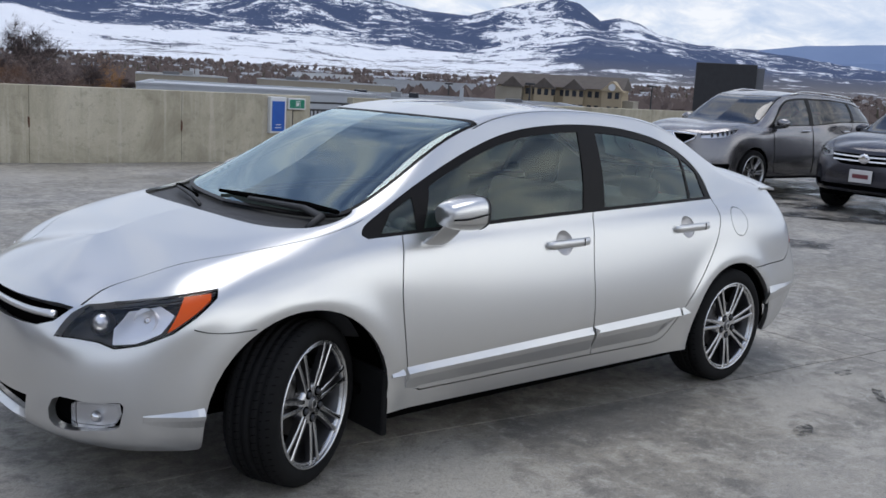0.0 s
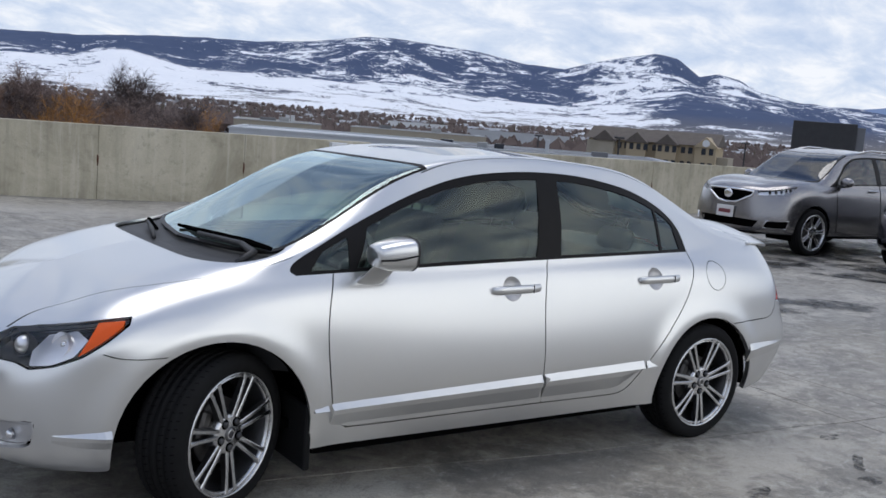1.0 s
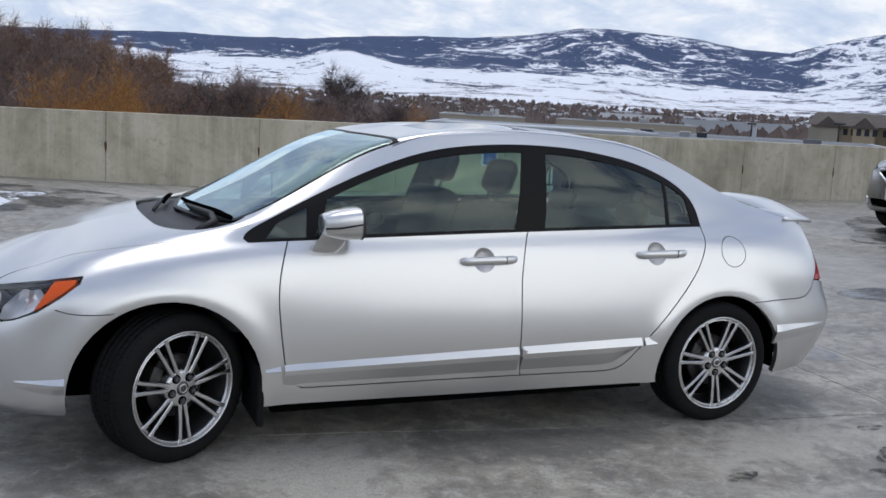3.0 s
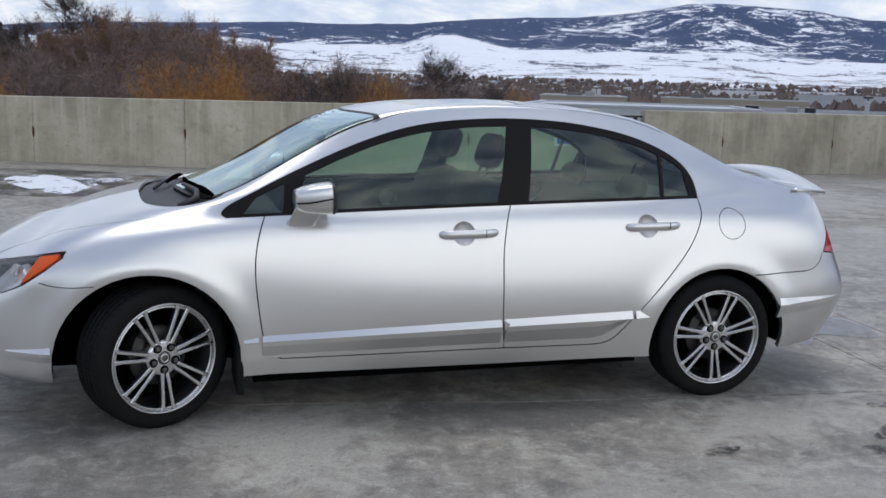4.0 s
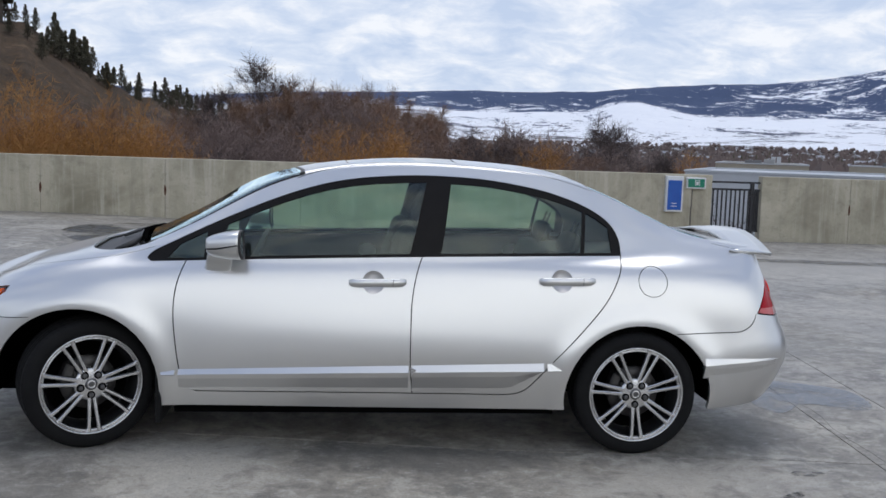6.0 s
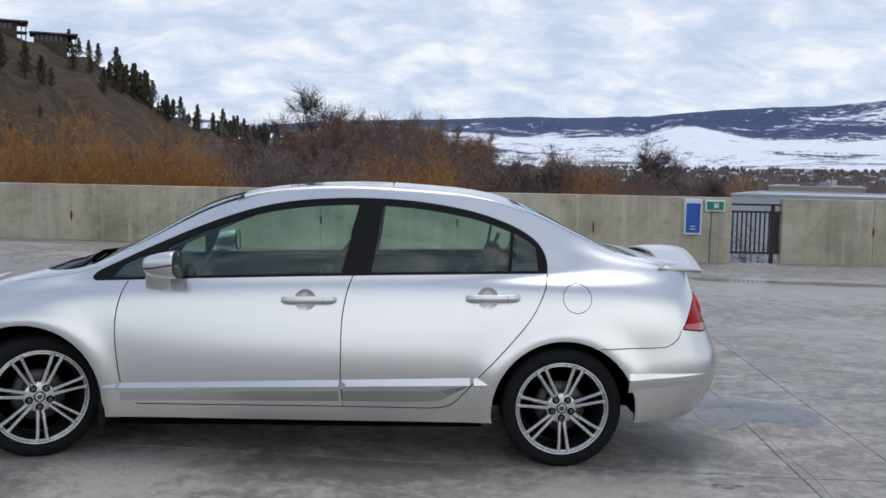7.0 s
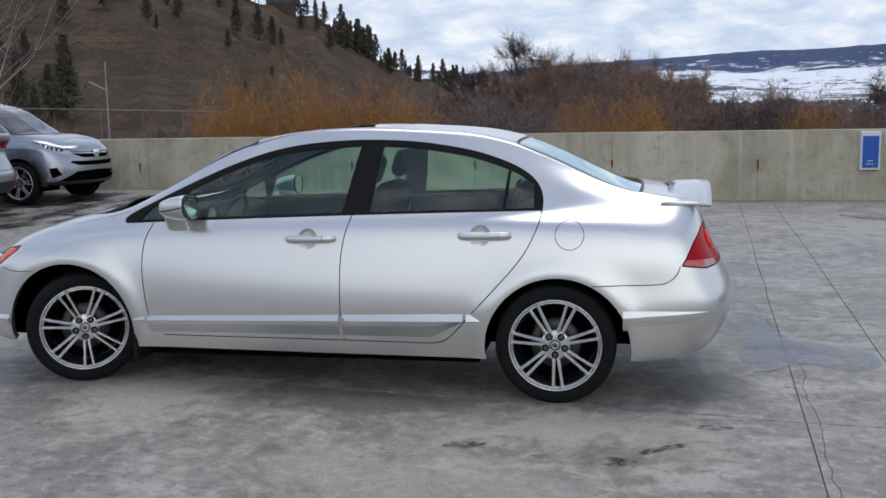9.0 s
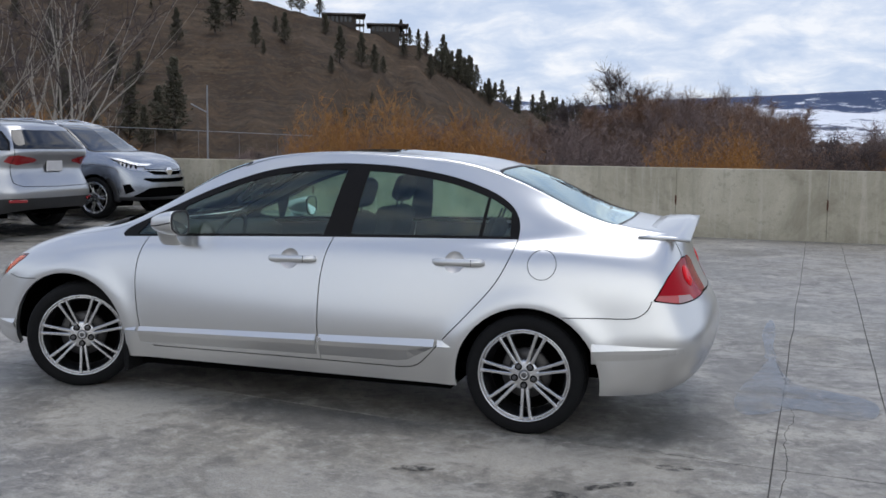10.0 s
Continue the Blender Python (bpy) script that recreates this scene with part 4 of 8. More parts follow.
# rear wing on the boot
bm = bmesh.new()
rings = []
for t in np.linspace(-1, 1, 41):
    a = abs(t)
    yl, yt = 0.645 * t, 0.576 * t
    ym, yr = yl + 0.25 * (yt - yl), yl + 0.7 * (yt - yl)
    b = max(0.0, (a - 0.22) / 0.78)
    xl = 1.955 - 0.02 * a - 0.045 * b**2
    xt = 2.176 - 0.014 * a**2 - 0.010 * b**2
    zl = 1.092 - 0.006 * a - 0.050 * b**1.4
    zt = 1.112 - 0.010 * a - 0.080 * b**1.4
    th = 0.013 - 0.004 * b
    rings.append([(xl, yl, zl), (xl + 0.25 * (xt - xl), ym, zl + 0.25 * (zt - zl) + th * 0.8), (xl + 0.7 * (xt - xl), yr, zl + 0.7 * (zt - zl) + th * 0.6), (xt, yt, zt),
                  (xt - 0.003, yt, zt - 0.014), (xl + 0.6 * (xt - xl), yr, zl + 0.6 * (zt - zl) - th * 0.8), (xl + 0.2 * (xt - xl), ym, zl + 0.2 * (zt - zl) - th * 0.8)])
sweep(bm, rings)
spoiler = part("rear_wing", bm, silver, sedan, "silver boot-lid wing", True)
for s in (-1, 1):
    foot = bmesh.new()
    rings = []
    for t in np.linspace(0, 1, 5):
        rings.append([(1.99 + 0.085 * math.cos(a), s * (0.38 + 0.016 * math.sin(a)), 1.030 + 0.030 * t) for a in np.linspace(0, 2 * math.pi, 15)[:-1]])
    sweep(foot, rings)
    part("wing_foot", foot, silver, spoiler, smooth_=True)
# wipers
def on_screen(u, v, lift):
    """A place over the screen; v past the middle lies on the other half."""
    far = v > 9
    v_ = 18 - v if far else v
    p_, n_ = SEDAN.at(u, v_)[0], SEDAN.normal(u, min(v_, 8.9))[0]
    y = p_[1] if far else -p_[1]
    return Vector((p_[0], y, p_[2])) + lift * Vector((n_[0], n_[1] * (1 if far else -1), n_[2]))


for root, a, b, c_, tip in (((5.35, 6.85), (5.75, 7.3), (6.0, 8.0), (6.02, 8.75), (6.0, 9.25)), ((5.0, 9.1), (5.35, 9.45), (5.55, 9.8), (5.6, 10.2), (5.6, 10.5))):
    bm = bmesh.new()
    tube(bm, [on_screen(*root, -0.01), on_screen(*a, 0.010), on_screen(*b, 0.014), on_screen(*c_, 0.012)], [0.013, 0.017, 0.014, 0.010] if root[1] < 9 else [0.009, 0.010, 0.009, 0.007], 8)
    arm = part("wiper", bm, black_plastic, sedan, "black windscreen wiper", True)
    bm = bmesh.new()
    tube(bm, [on_screen(a[0] + 0.22, a[1] - 0.05, 0.010), on_screen(b[0] + 0.08, b[1], 0.014), on_screen(c_[0] + 0.06, c_[1], 0.013), on_screen(tip[0] + 0.05, tip[1], 0.009)], [0.010, 0.016, 0.014, 0.008] if root[1] < 9 else [0.008, 0.013, 0.012, 0.006], 6)
    part("blade", bm, matte_black, arm)


# ---- wheels ----
def build_wheel():
    """One road wheel, its outer face towards -y, its middle at the origin."""
    wheel = empty("wheel", "")
    prof = [(0.238, -0.090), (0.246, -0.102), (0.266, -0.110), (0.285, -0.108), (0.300, -0.101), (0.310, -0.091), (0.3145, -0.080)]
    for g in (-0.052, -0.018, 0.018, 0.052):
        prof += [(0.3165, g - 0.0055), (0.309, g - 0.004), (0.309, g + 0.004), (0.3165, g + 0.0055)]
    prof += [(0.3145, 0.080), (0.310, 0.091), (0.300, 0.101), (0.270, 0.108), (0.230, 0.095)]
    part("tyre", lathe(prof, 72), rubber, wheel, "black road tyre", True)
    bm = bmesh.new()
    for k in range(64):
        a = 2 * math.pi * k / 64
        for y0, y1, sk in ((-0.098, -0.060, 0.03), (0.060, 0.098, -0.03), (-0.046, -0.024, 0.02), (0.024, 0.046, 0.02)):
            q = []
            for y, aa in ((y0, a), (y1, a + sk), (y1, a + sk + 0.010), (y0, a + 0.010)):
                rr = 0.3152 if abs(y) < 0.09 else 0.3092
                q.append(bm.verts.new((rr * math.cos(aa) * 1.0045, y, rr * math.sin(aa) * 1.0045)))
            bm.faces.new(q)
    tagged(part("tread", bm, matte_black, wheel), kind="stuff")
    rim = part("rim", lathe([(0.2445, -0.088), (0.2455, -0.103), (0.243, -0.108), (0.2375, -0.108), (0.2350, -0.100), (0.2325, -0.092), (0.2295, -0.092), (0.2275, -0.100), (0.2225, -0.098), (0.2195, -0.084)], 72), bright_alloy, wheel, "bright alloy rim", True)
    part("barrel", lathe([(0.2225, -0.084), (0.212, -0.055), (0.200, 0.0), (0.205, 0.08), (0.236, 0.095)], 48), dark_alloy, wheel, smooth_=True)
    for k in range(7):
        a = math.radians(90 + 360 / 7 * k + 180 / 7 * 0)
        for sd in (-1, 1):
            sp = bmesh.new()
            rings = []
            for r, off, w, f, d in ((0.050, 0.0105, 0.0098, -0.089, 0.034), (0.085, 0.0128, 0.0090, -0.092, 0.034), (0.130, 0.0160, 0.0082, -0.096, 0.030), (0.180, 0.0198, 0.0080, -0.099, 0.026), (0.212, 0.0230, 0.0086, -0.101, 0.026), (0.232, 0.0270, 0.0120, -0.102, 0.026)):
                ring = []
                for t_, y in ((-w, f + d), (-w * 1.0, f + 0.003), (-w * 0.6, f), (w * 0.6, f), (w * 1.0, f + 0.003), (w, f + d)):
                    p_ = Vector((r, y, sd * off + t_))
                    ring.append((p_.x * math.cos(a) - p_.z * math.sin(a), p_.y, p_.x * math.sin(a) + p_.z * math.cos(a)))
                rings.append(ring)
            sweep(sp, rings)
            for f_ in sp.faces:
                f_.material_index = 0 if f_.normal.y < -0.3 else 1
            part("spoke", finish(sp, [bright_alloy, dark_alloy]), None, wheel)
    part("hub", lathe([(0.0, -0.090), (0.066, -0.090), (0.076, -0.087), (0.083, -0.076), (0.086, -0.045)], 40), bright_alloy, wheel, smooth_=True)
    cap = part("centre_cap", lathe([(0.0, -0.096), (0.024, -0.096), (0.028, -0.093), (0.030, -0.089)], 28), dark_alloy, wheel, "dark centre cap", True)
    part("cap_ring", lathe([(0.014, -0.0975), (0.017, -0.099), (0.020, -0.0975)], 24), bright_alloy, wheel, smooth_=True)
    for k in range(5):
        a = math.radians(90 + 72 * k + 58)
        nut = lathe([(0.0, -0.101), (0.0100, -0.100), (0.0125, -0.094), (0.0125, -0.085)], 10)
        bmesh.ops.translate(nut, verts=nut.verts, vec=(0.053 * math.cos(a), 0, 0.053 * math.sin(a)))
        nt = part("lug_nut", nut, dark_alloy, wheel)
        rec = lathe([(0.0195, -0.0905), (0.0180, -0.0895), (0.0, -0.0893)], 14)
        bmesh.ops.translate(rec, verts=rec.verts, vec=(0.053 * math.cos(a), -0.001, 0.053 * math.sin(a)))
        part("nut_seat", rec, matte_black, wheel)
    part("brake_disc", lathe([(0.03, -0.030), (0.08, -0.032), (0.132, -0.032), (0.133, -0.010), (0.05, -0.008)], 40), brake_steel, wheel, "worn steel brake disc", True)
    part("caliper", boxed(-0.135, -0.085, -0.055, 0.03, -0.06, 0.06, 0.01), brake_steel, wheel)
    bm = lathe([(0.20, 0.02), (0.15, 0.03), (0.0, 0.03)], 32)
    part("backplate", bm, matte_black, wheel)
    return wheel


STEER = 27
first = build_wheel()
first.parent = sedan
first.matrix_basis = pose(1.353, -0.765, 0.3125, 0, 22, 0)


def add_wheel(m):
    w = copy_thing(first, m)
    w.parent = sedan
    return w


# both front wheels are turned towards the driver's side
add_wheel(pose(-1.386, -0.757, 0.338, 0, 0, STEER) @ pose(0, 0, 0, 0, 23, 0))
add_wheel(pose(1.353, 0.765, 0.3125, 0, 0, 180))
add_wheel(pose(-1.386, 0.757, 0.338, 0, 0, 180 + STEER))

# ---- cabin ----
part("door_lining", P.mesh("front_door rear_door", cabin_grey, push=0.05, flip=True), cabin_grey, sedan)
part("headlining", P.mesh("body sunroof gap", headliner, push=0.035, flip=True), headliner, sedan)
part("pillar_lining", P.mesh("window_trim screen_seal", cabin_grey, push=0.012, flip=True), cabin_grey, sedan)


def seat(x, y, w, recline=18, bench=False):
    bm = bmesh.new()
    box(bm, x - 0.30, x + 0.22, y - w / 2, y + w / 2, 0.34, 0.56, 0.06, 3)
    cushion = part("seat_cushion", bm, seat_cloth, sedan, "dark cloth seat", True)
    bm = bmesh.new()
    m = Matrix.Translation((x + 0.20, y, 0.50)) @ Matrix.Rotation(radians(recline), 4, "Y")
    box(bm, -0.07, 0.07, -w / 2, w / 2, 0.0, 0.62 if not bench else 0.50, 0.055, 3, m)
    part("seat_back", bm, seat_cloth, sedan, "", True)
    for hy in ([0] if not bench else [-0.38, 0.38]):
        bm = bmesh.new()
        box(bm, -0.045, 0.05, hy - 0.125, hy + 0.125, (0.66 if not bench else 0.51), (0.84 if not bench else 0.64), 0.05, 3, m)
        hr = part("headrest", bm, seat_cloth, sedan, "", True)
        bm = bmesh.new()
        for dy in (-0.05, 0.05):
            tube(bm, [m @ Vector((0, hy + dy, 0.48)), m @ Vector((0, hy + dy, 0.70))], 0.007, 6)
        part("headrest_post", bm, black_plastic, hr)


seat(-0.16, -0.37, 0.50)
seat(-0.16, 0.37, 0.50)
seat(0.66, 0.0, 1.26, 22, True)
bm = bmesh.new()
rings = []
for y in np.linspace(-0.70, 0.70, 15):
    k = 1 - 0.12 * abs(y)
    rings.append([(-1.20, y, 0.55), (-1.22, y, 0.93 * k + 0.06), (-1.0, y, 0.955), (-0.86, y, 0.95), (-0.78, y, 0.90), (-0.80, y, 0.70), (-0.90, y, 0.50)])
sweep(bm, rings)
part("dashboard", bm, cabin_grey, sedan, "dark plastic dashboard", True)
bm = bmesh.new()
m = Matrix.Translation((-0.62, -0.37, 0.90)) @ Matrix.Rotation(radians(-66), 4, "Y")
tube(bm, [m @ Vector((0.175 * math.cos(a), 0.175 * math.sin(a), 0)) for a in np.linspace(0, 2 * math.pi, 33)], 0.014, 8)
for a in (0, math.pi, -math.pi / 2 - 0.2):
    tube(bm, [m @ Vector((0, 0, -0.02)), m @ Vector((0.17 * math.sin(a), 0.17 * math.cos(a), 0))], 0.016, 6)
ball(bm, m @ Vector((0, 0, -0.02)), (0.05, 0.05, 0.05), 12, 8)
part("steering_wheel", bm, cabin_grey, sedan, "black steering wheel", True)
bm = bmesh.new()
box(bm, -0.575, -0.53, -0.125, 0.125, 1.235, 1.300, 0.018, 2)
tube(bm, [(-0.56, 0, 1.29), (-0.53, 0, 1.355)], 0.014, 6)
part("inside_mirror", bm, black_plastic, sedan, "", True)
part("parcel_shelf", boxed(1.05, 1.62, -0.58, 0.58, 0.93, 0.955, 0.01), cabin_grey, sedan)
part("cabin_floor", boxed(-1.1, 1.3, -0.72, 0.72, 0.29, 0.33), matte_black, sedan)

# ---- the other parked cars ----
def tall_skin(lx=1.0, wx=1.12, top_=1.0, nose=1.0, tail_x=1.0, bluff=0.0):
    """A sport-utility body: the same feature lines drawn taller, with the roof carried to the tail."""
    lines = []
    for k, (xs, ws, zs) in enumerate(SEDAN_LINES):
        xs, ws, zs = (np.array(q, float) for q in (xs, ws, zs))
        ws = ws * wx
        zs = np.where(zs < 0.5, 0.27 + (zs - 0.2) * 1.05, 0.585 + (zs - 0.5) * 1.16)
        xs = np.where(xs < -1.0, -1.0 + (xs + 1.0) * 1.09 * nose, xs)
        if k <= 4:
            xs = np.where(xs > 1.0, 1.0 + (xs - 1.0) * 1.16 * tail_x, xs)
        if k == 4:
            zs[12:] = np.linspace(1.0, 1.0, 7)
        if k == 5:
            xs[11:] = (1.0, 1.42, 1.80, 2.13, 2.34, 2.44, 2.48, 2.49)
            ws[11:] = np.array((.815, .81, .80, .775, .715, .58, .33, 0)) * wx
            zs[11:] = (1.19, 1.205, 1.21, 1.205, 1.20, 1.20, 1.20, 1.20)
        if k == 6:
            xs[11:] = (1.0, 1.45, 1.85, 2.10, 2.27, 2.35, 2.39, 2.40)
            ws[11:] = np.array((.735, .73, .715, .69, .63, .51, .29, 0)) * wx
            zs[11:] = (1.42, 1.42, 1.41, 1.40, 1.395, 1.39, 1.39, 1.39)
        if k == 7:
            xs[11:] = (1.0, 1.42, 1.78, 2.00, 2.13, 2.20, 2.235, 2.25)
            ws[11:] = np.array((.615, .61, .60, .58, .53, .43, .25, 0)) * wx
            zs[7:] = (1.40, 1.585, 1.655, 1.66, 1.652, 1.635, 1.61, 1.585, 1.57, 1.565, 1.56, 1.56)
        if k == 8:
            xs[11:] = (0.98, 1.38, 1.72, 1.94, 2.08, 2.14, 2.17, 2.18)
            ws[11:] = np.array((.47, .465, .455, .44, .40, .33, .20, 0)) * wx
            zs[7:] = (1.41, 1.615, 1.70, 1.71, 1.70, 1.685, 1.665, 1.645, 1.63, 1.625, 1.62, 1.62)
        if k == 9:
            xs[11:] = (0.98, 1.36, 1.68, 1.88, 1.98, 2.02, 2.04, 2.05)
            zs[7:] = (1.40, 1.60, 1.715, 1.725, 1.715, 1.70, 1.685, 1.67, 1.665, 1.66, 1.66, 1.66)
        if k >= 4:
            # a blunt, upright nose
            fade = np.array((1, 1, 1, 0.85, 0.6, 0.3))
            zs[:6] += bluff * fade * (0.09, 0.125, 0.13, 0.12, 0.09, 0.06)[k - 4]
            xs[:6] -= bluff * fade * (0.01, 0.05, 0.06, 0.07, 0.08, 0.08)[k - 4]
        lines.append([xs * lx, ws, zs * top_])
    return Skin(lines)


def tall_car(label, paint, lx, wx, top_, wheel_x, wheel_r, spec, m, nose=1.0, category="car"):
    """A parked sport-utility or van, nose towards -x."""
    sk = tall_skin(lx, wx, top_, nose, 1.0, spec.get("bluff", 0.0))
    thing = empty("parked_car", label, category, group="other parked cars")
    zc = wheel_r
    fx, rx = wheel_x
    ar = wheel_r + 0.055
    head = U(spec.get("head", [(1.35, 3.95), (1.55, 4.6), (2.4, 4.5), (3.4, 4.35), (3.3, 4.05), (2.6, 3.85), (1.9, 3.75)]))
    grl = U(spec.get("grille", [(-0.2, 3.1), (0.7, 3.2), (1.15, 3.9), (1.2, 4.5), (0.6, 4.62), (-0.2, 4.62)]))
    tl = U(spec.get("tail", [(14.9, 4.15), (15.0, 4.75), (16.0, 4.72), (16.9, 4.6), (16.9, 4.2), (16.0, 4.1)]))
    side_sh = U([(6.35, 5.16), (7.0, 6.0), (7.6, 6.55), (8.3, 6.80), (9.5, 6.84), (11, 6.84), (13, 6.78), (14.1, 6.62), (14.7, 5.9), (14.75, 5.2)])
    panes_in = U([(6.75, 5.26), (7.2, 6.0), (7.7, 6.42), (8.3, 6.68), (9.5, 6.72), (11, 6.72), (13, 6.66), (13.95, 6.5), (14.5, 5.85), (14.55, 5.28)])
    regions = [("void", [arch(sk, fx, zc, ar, (2.0, 7.4)), arch(sk, rx, zc, ar, (10.8, 15))]),
               ("gap", [ribbon(U(q), 0.05) for q in spec.get("shuts", ())] + [ribbon(U([(6.75, 5.1), (6.6, 3.5), (6.75, 1.2), (7.4, 0.75), (11.0, 0.75), (11.4, 1.6), (11.9, 3.2), (12.35, 4.4), (12.4, 5.1)]), 0.05),
                                                                                      ribbon(U([(9.5, 5.1), (9.35, 3), (9.4, 0.75)]), 0.05), ribbon(U([(1.3, 4.66), (2.6, 5.5), (4, 5.5), (5.9, 5.9)]), 0.05)]),
               ("rest_glass", [panes_in]), ("window_trim", [side_sh]),
               ("windscreen", [smooth(screen, 4)]), ("screen_seal", [smooth(screen_edge, 4)]),
               ("rear_screen", [U([(14.98, 5.35), (14.88, 6.2), (15.0, 6.80), (16.5, 6.9), (18.2, 6.9), (18.2, 5.35)])]),
               ("cowl", [smooth(cowl, 4)]), ("headlamp", [head]), ("tail", [tl]), ("grille", [grl] + [U(q) for q in spec.get("slits", ())]),
               ("low_grille", [U(spec.get("low", [(-0.2, 1.0), (1.3, 1.0), (1.5, 2.0), (0.9, 2.2), (-0.2, 2.2)]))]), ("fog", [U(spec.get("fog", [(1.65, 1.2), (2.35, 1.3), (2.4, 2.05), (1.75, 1.9)]))]),
               ("cladding", [U([(-1, -1), (-1, spec.get("clad", 0.45)), (19, spec.get("clad", 0.45)), (19, -1)])]),
               ("body", [])]
    pn = Panels(sk, regions, 0.25, 0.25)
    part("body_shell", pn.mesh("body", paint, rim=0.02), paint, thing)
    part("cladding", pn.mesh("cladding", spec.get("clad_mat", black_plastic), rim=0.03), spec.get("clad_mat", black_plastic), thing, "lower body cladding")
    for s in (-1, 1):
        part("seam_backing", pn.mesh("gap", matte_black, push=0.012, sides=(s,)), matte_black, thing)
    part("window_frame", pn.mesh("window_trim", black_trim, push=0.004), black_trim, thing)
    for s in (-1, 1):
        part("side_glass", pn.mesh("rest_glass", dark_glass, push=0.001, sides=(s,)), dark_glass, thing, "dark tinted side glass")
    # uprights between the panes
    for u0, u1 in ((9.38, 9.62), (12.28, 12.48)):
        for s in (-1, 1):
            bm = bmesh.new()
            prev = None
            for v in np.linspace(5.15, 6.75, 6):
                cur = []
                for u in (u0, u1):
                    p_, n_ = sk.at(u, v)[0], sk.normal(u, v)[0]
                    cur.append(bm.verts.new((p_[0] + n_[0] * 0.004, s * (p_[1] + n_[1] * 0.004), p_[2] + n_[2] * 0.004)))
                if prev:
                    bm.faces.new((prev[0], prev[1], cur[1], cur[0]))
                prev = cur
            part("pillar", bm, black_trim, thing)
    screen_glass = spec.get("screen_glass", car_screen)
    part("windscreen", pn.mesh("windscreen", screen_glass, push=0.004), screen_glass, thing)
    part("rear_screen", pn.mesh("rear_screen", privacy_glass, push=0.004), privacy_glass, thing, "dark privacy glass")
    part("screen_seal", pn.mesh("screen_seal cowl", black_trim, push=0.004), black_trim, thing)
    for s in (-1, 1):
        hl = part("headlamp", pn.mesh("headlamp", reflector, push=0.03, sides=(s,)), reflector, thing, "clear headlamp")
        part("lens", pn.mesh("headlamp", clear_lens, push=0.001, sides=(s,)), clear_lens, hl)
        hc = head.mean(0)
        for k in range(5):
            u_ = hc[0] - 0.55 + 0.3 * k
            p_, n_ = sk.at(u_, hc[1])[0], sk.normal(u_, hc[1])[0]
            bm = bmesh.new()
            ball(bm, (p_[0] - 0.018 * n_[0], s * (p_[1] - 0.018 * n_[1]), p_[2] - 0.018 * n_[2]), (0.022, 0.022, 0.030), 10, 8)
            part("lamp_cell", bm, lamp_dark, hl)
        part("tail_lamp", pn.mesh("tail", deep_red, rim=0.01, sides=(s,)), deep_red, thing, "red tail lamp")
        part("fog_recess", pn.mesh("fog", matte_black, push=0.03, sides=(s,)), matte_black, thing)
    part("grille", pn.mesh("grille", matte_black, push=0.04), matte_black, thing, "black grille")
    part("lower_grille", pn.mesh("low_grille", matte_black, push=0.04), matte_black, thing)
    # bright grille surround or bars
    for v0, v1, ue in spec.get("bars", ()):
        bm = bmesh.new()
        rings = []
        for u in np.linspace(-ue, ue, 25):
            q = []
            for v, d in ((v0, -0.005), (v0, 0.012), (v1, 0.012), (v1, -0.005)):
                a = abs(u)
                p_, n_ = sk.at(a, v)[0], sk.normal(max(a, 0.05), v)[0]
                q.append((p_[0] + n_[0] * d, math.copysign(p_[1], u) if a > 1e-6 else 0, p_[2] + n_[2] * d))
            rings.append(q)
        sweep(bm, rings)
        part("grille_bar", bm, chrome, thing, "chrome grille bar")
    for ring_, rad in spec.get("surrounds", ()):
        for s in ((-1, 1) if min(q[0] for q in ring_) > 0 else (1,)):
            pts = []
            for u_, v_ in (ring_ if min(q[0] for q in ring_) > 0 else ring_ + [(-a, b) for a, b in ring_[::-1]]):
                p_, n_ = sk.at(abs(u_), v_)[0], sk.normal(max(abs(u_), 0.05), v_)[0]
                pts.append((p_[0] + 0.004 * n_[0], (s if u_ >= 0 else -s) * p_[1], p_[2]))
            bm = bmesh.new()
            tube(bm, pts + pts[:1], rad, 6)
            part("surround", bm, chrome, thing, "chrome surround", True)
    bm = bmesh.new()
    ev = spec.get("badge", 3.9)
    p_ = sk.at(0, ev)[0]
    ball(bm, (p_[0] - 0.02, 0, p_[2]), (0.015, 0.085, 0.07), 20, 10)
    part("badge", bm, chrome, thing, "plain chrome badge")
    if "plate" in spec:
        u_, v_ = spec["plate"]
        p_ = sk.at(0 if spec.get("plate_front", True) else 18, v_)[0]
        d = -1 if spec.get("plate_front", True) else 1
        x = p_[0] + d * 0.03
        pl_ = part("number_plate", boxed(x - 0.01, x + 0.01, -0.17, 0.17, p_[2] - 0.09, p_[2] + 0.09, 0.006), white_plate, thing, "white plate with plain bars")
        bm = bmesh.new()
        box(bm, x + d * 0.011 - 0.002, x + d * 0.011 + 0.002, -0.12, 0.12, p_[2] - 0.03, p_[2] + 0.03)
        part("bar", bm, plate_ink if spec.get("ink", 1) else white_plate, pl_)
    # roof rails, mirrors, handles
    for s in (-1, 1):
        bm = bmesh.new()
        pts = []
        for u in np.linspace(8.7, 14.0, 9):
            p_ = sk.at(u, 7.25)[0]
            lift = 0.045 if 8.75 < u < 13.9 else 0.0
            pts.append((p_[0], s * p_[1], p_[2] + lift))
        tube(bm, pts, 0.016, 6)
        part("roof_rail", bm, bright_alloy, thing, "bright roof rail", True)
        bm = bmesh.new()
        p_ = sk.at(7.0, 5.15)[0]
        ball(bm, (p_[0] + 0.02, s * (p_[1] + 0.12), p_[2] + 0.07), (0.065, 0.12, 0.08), 14, 10)
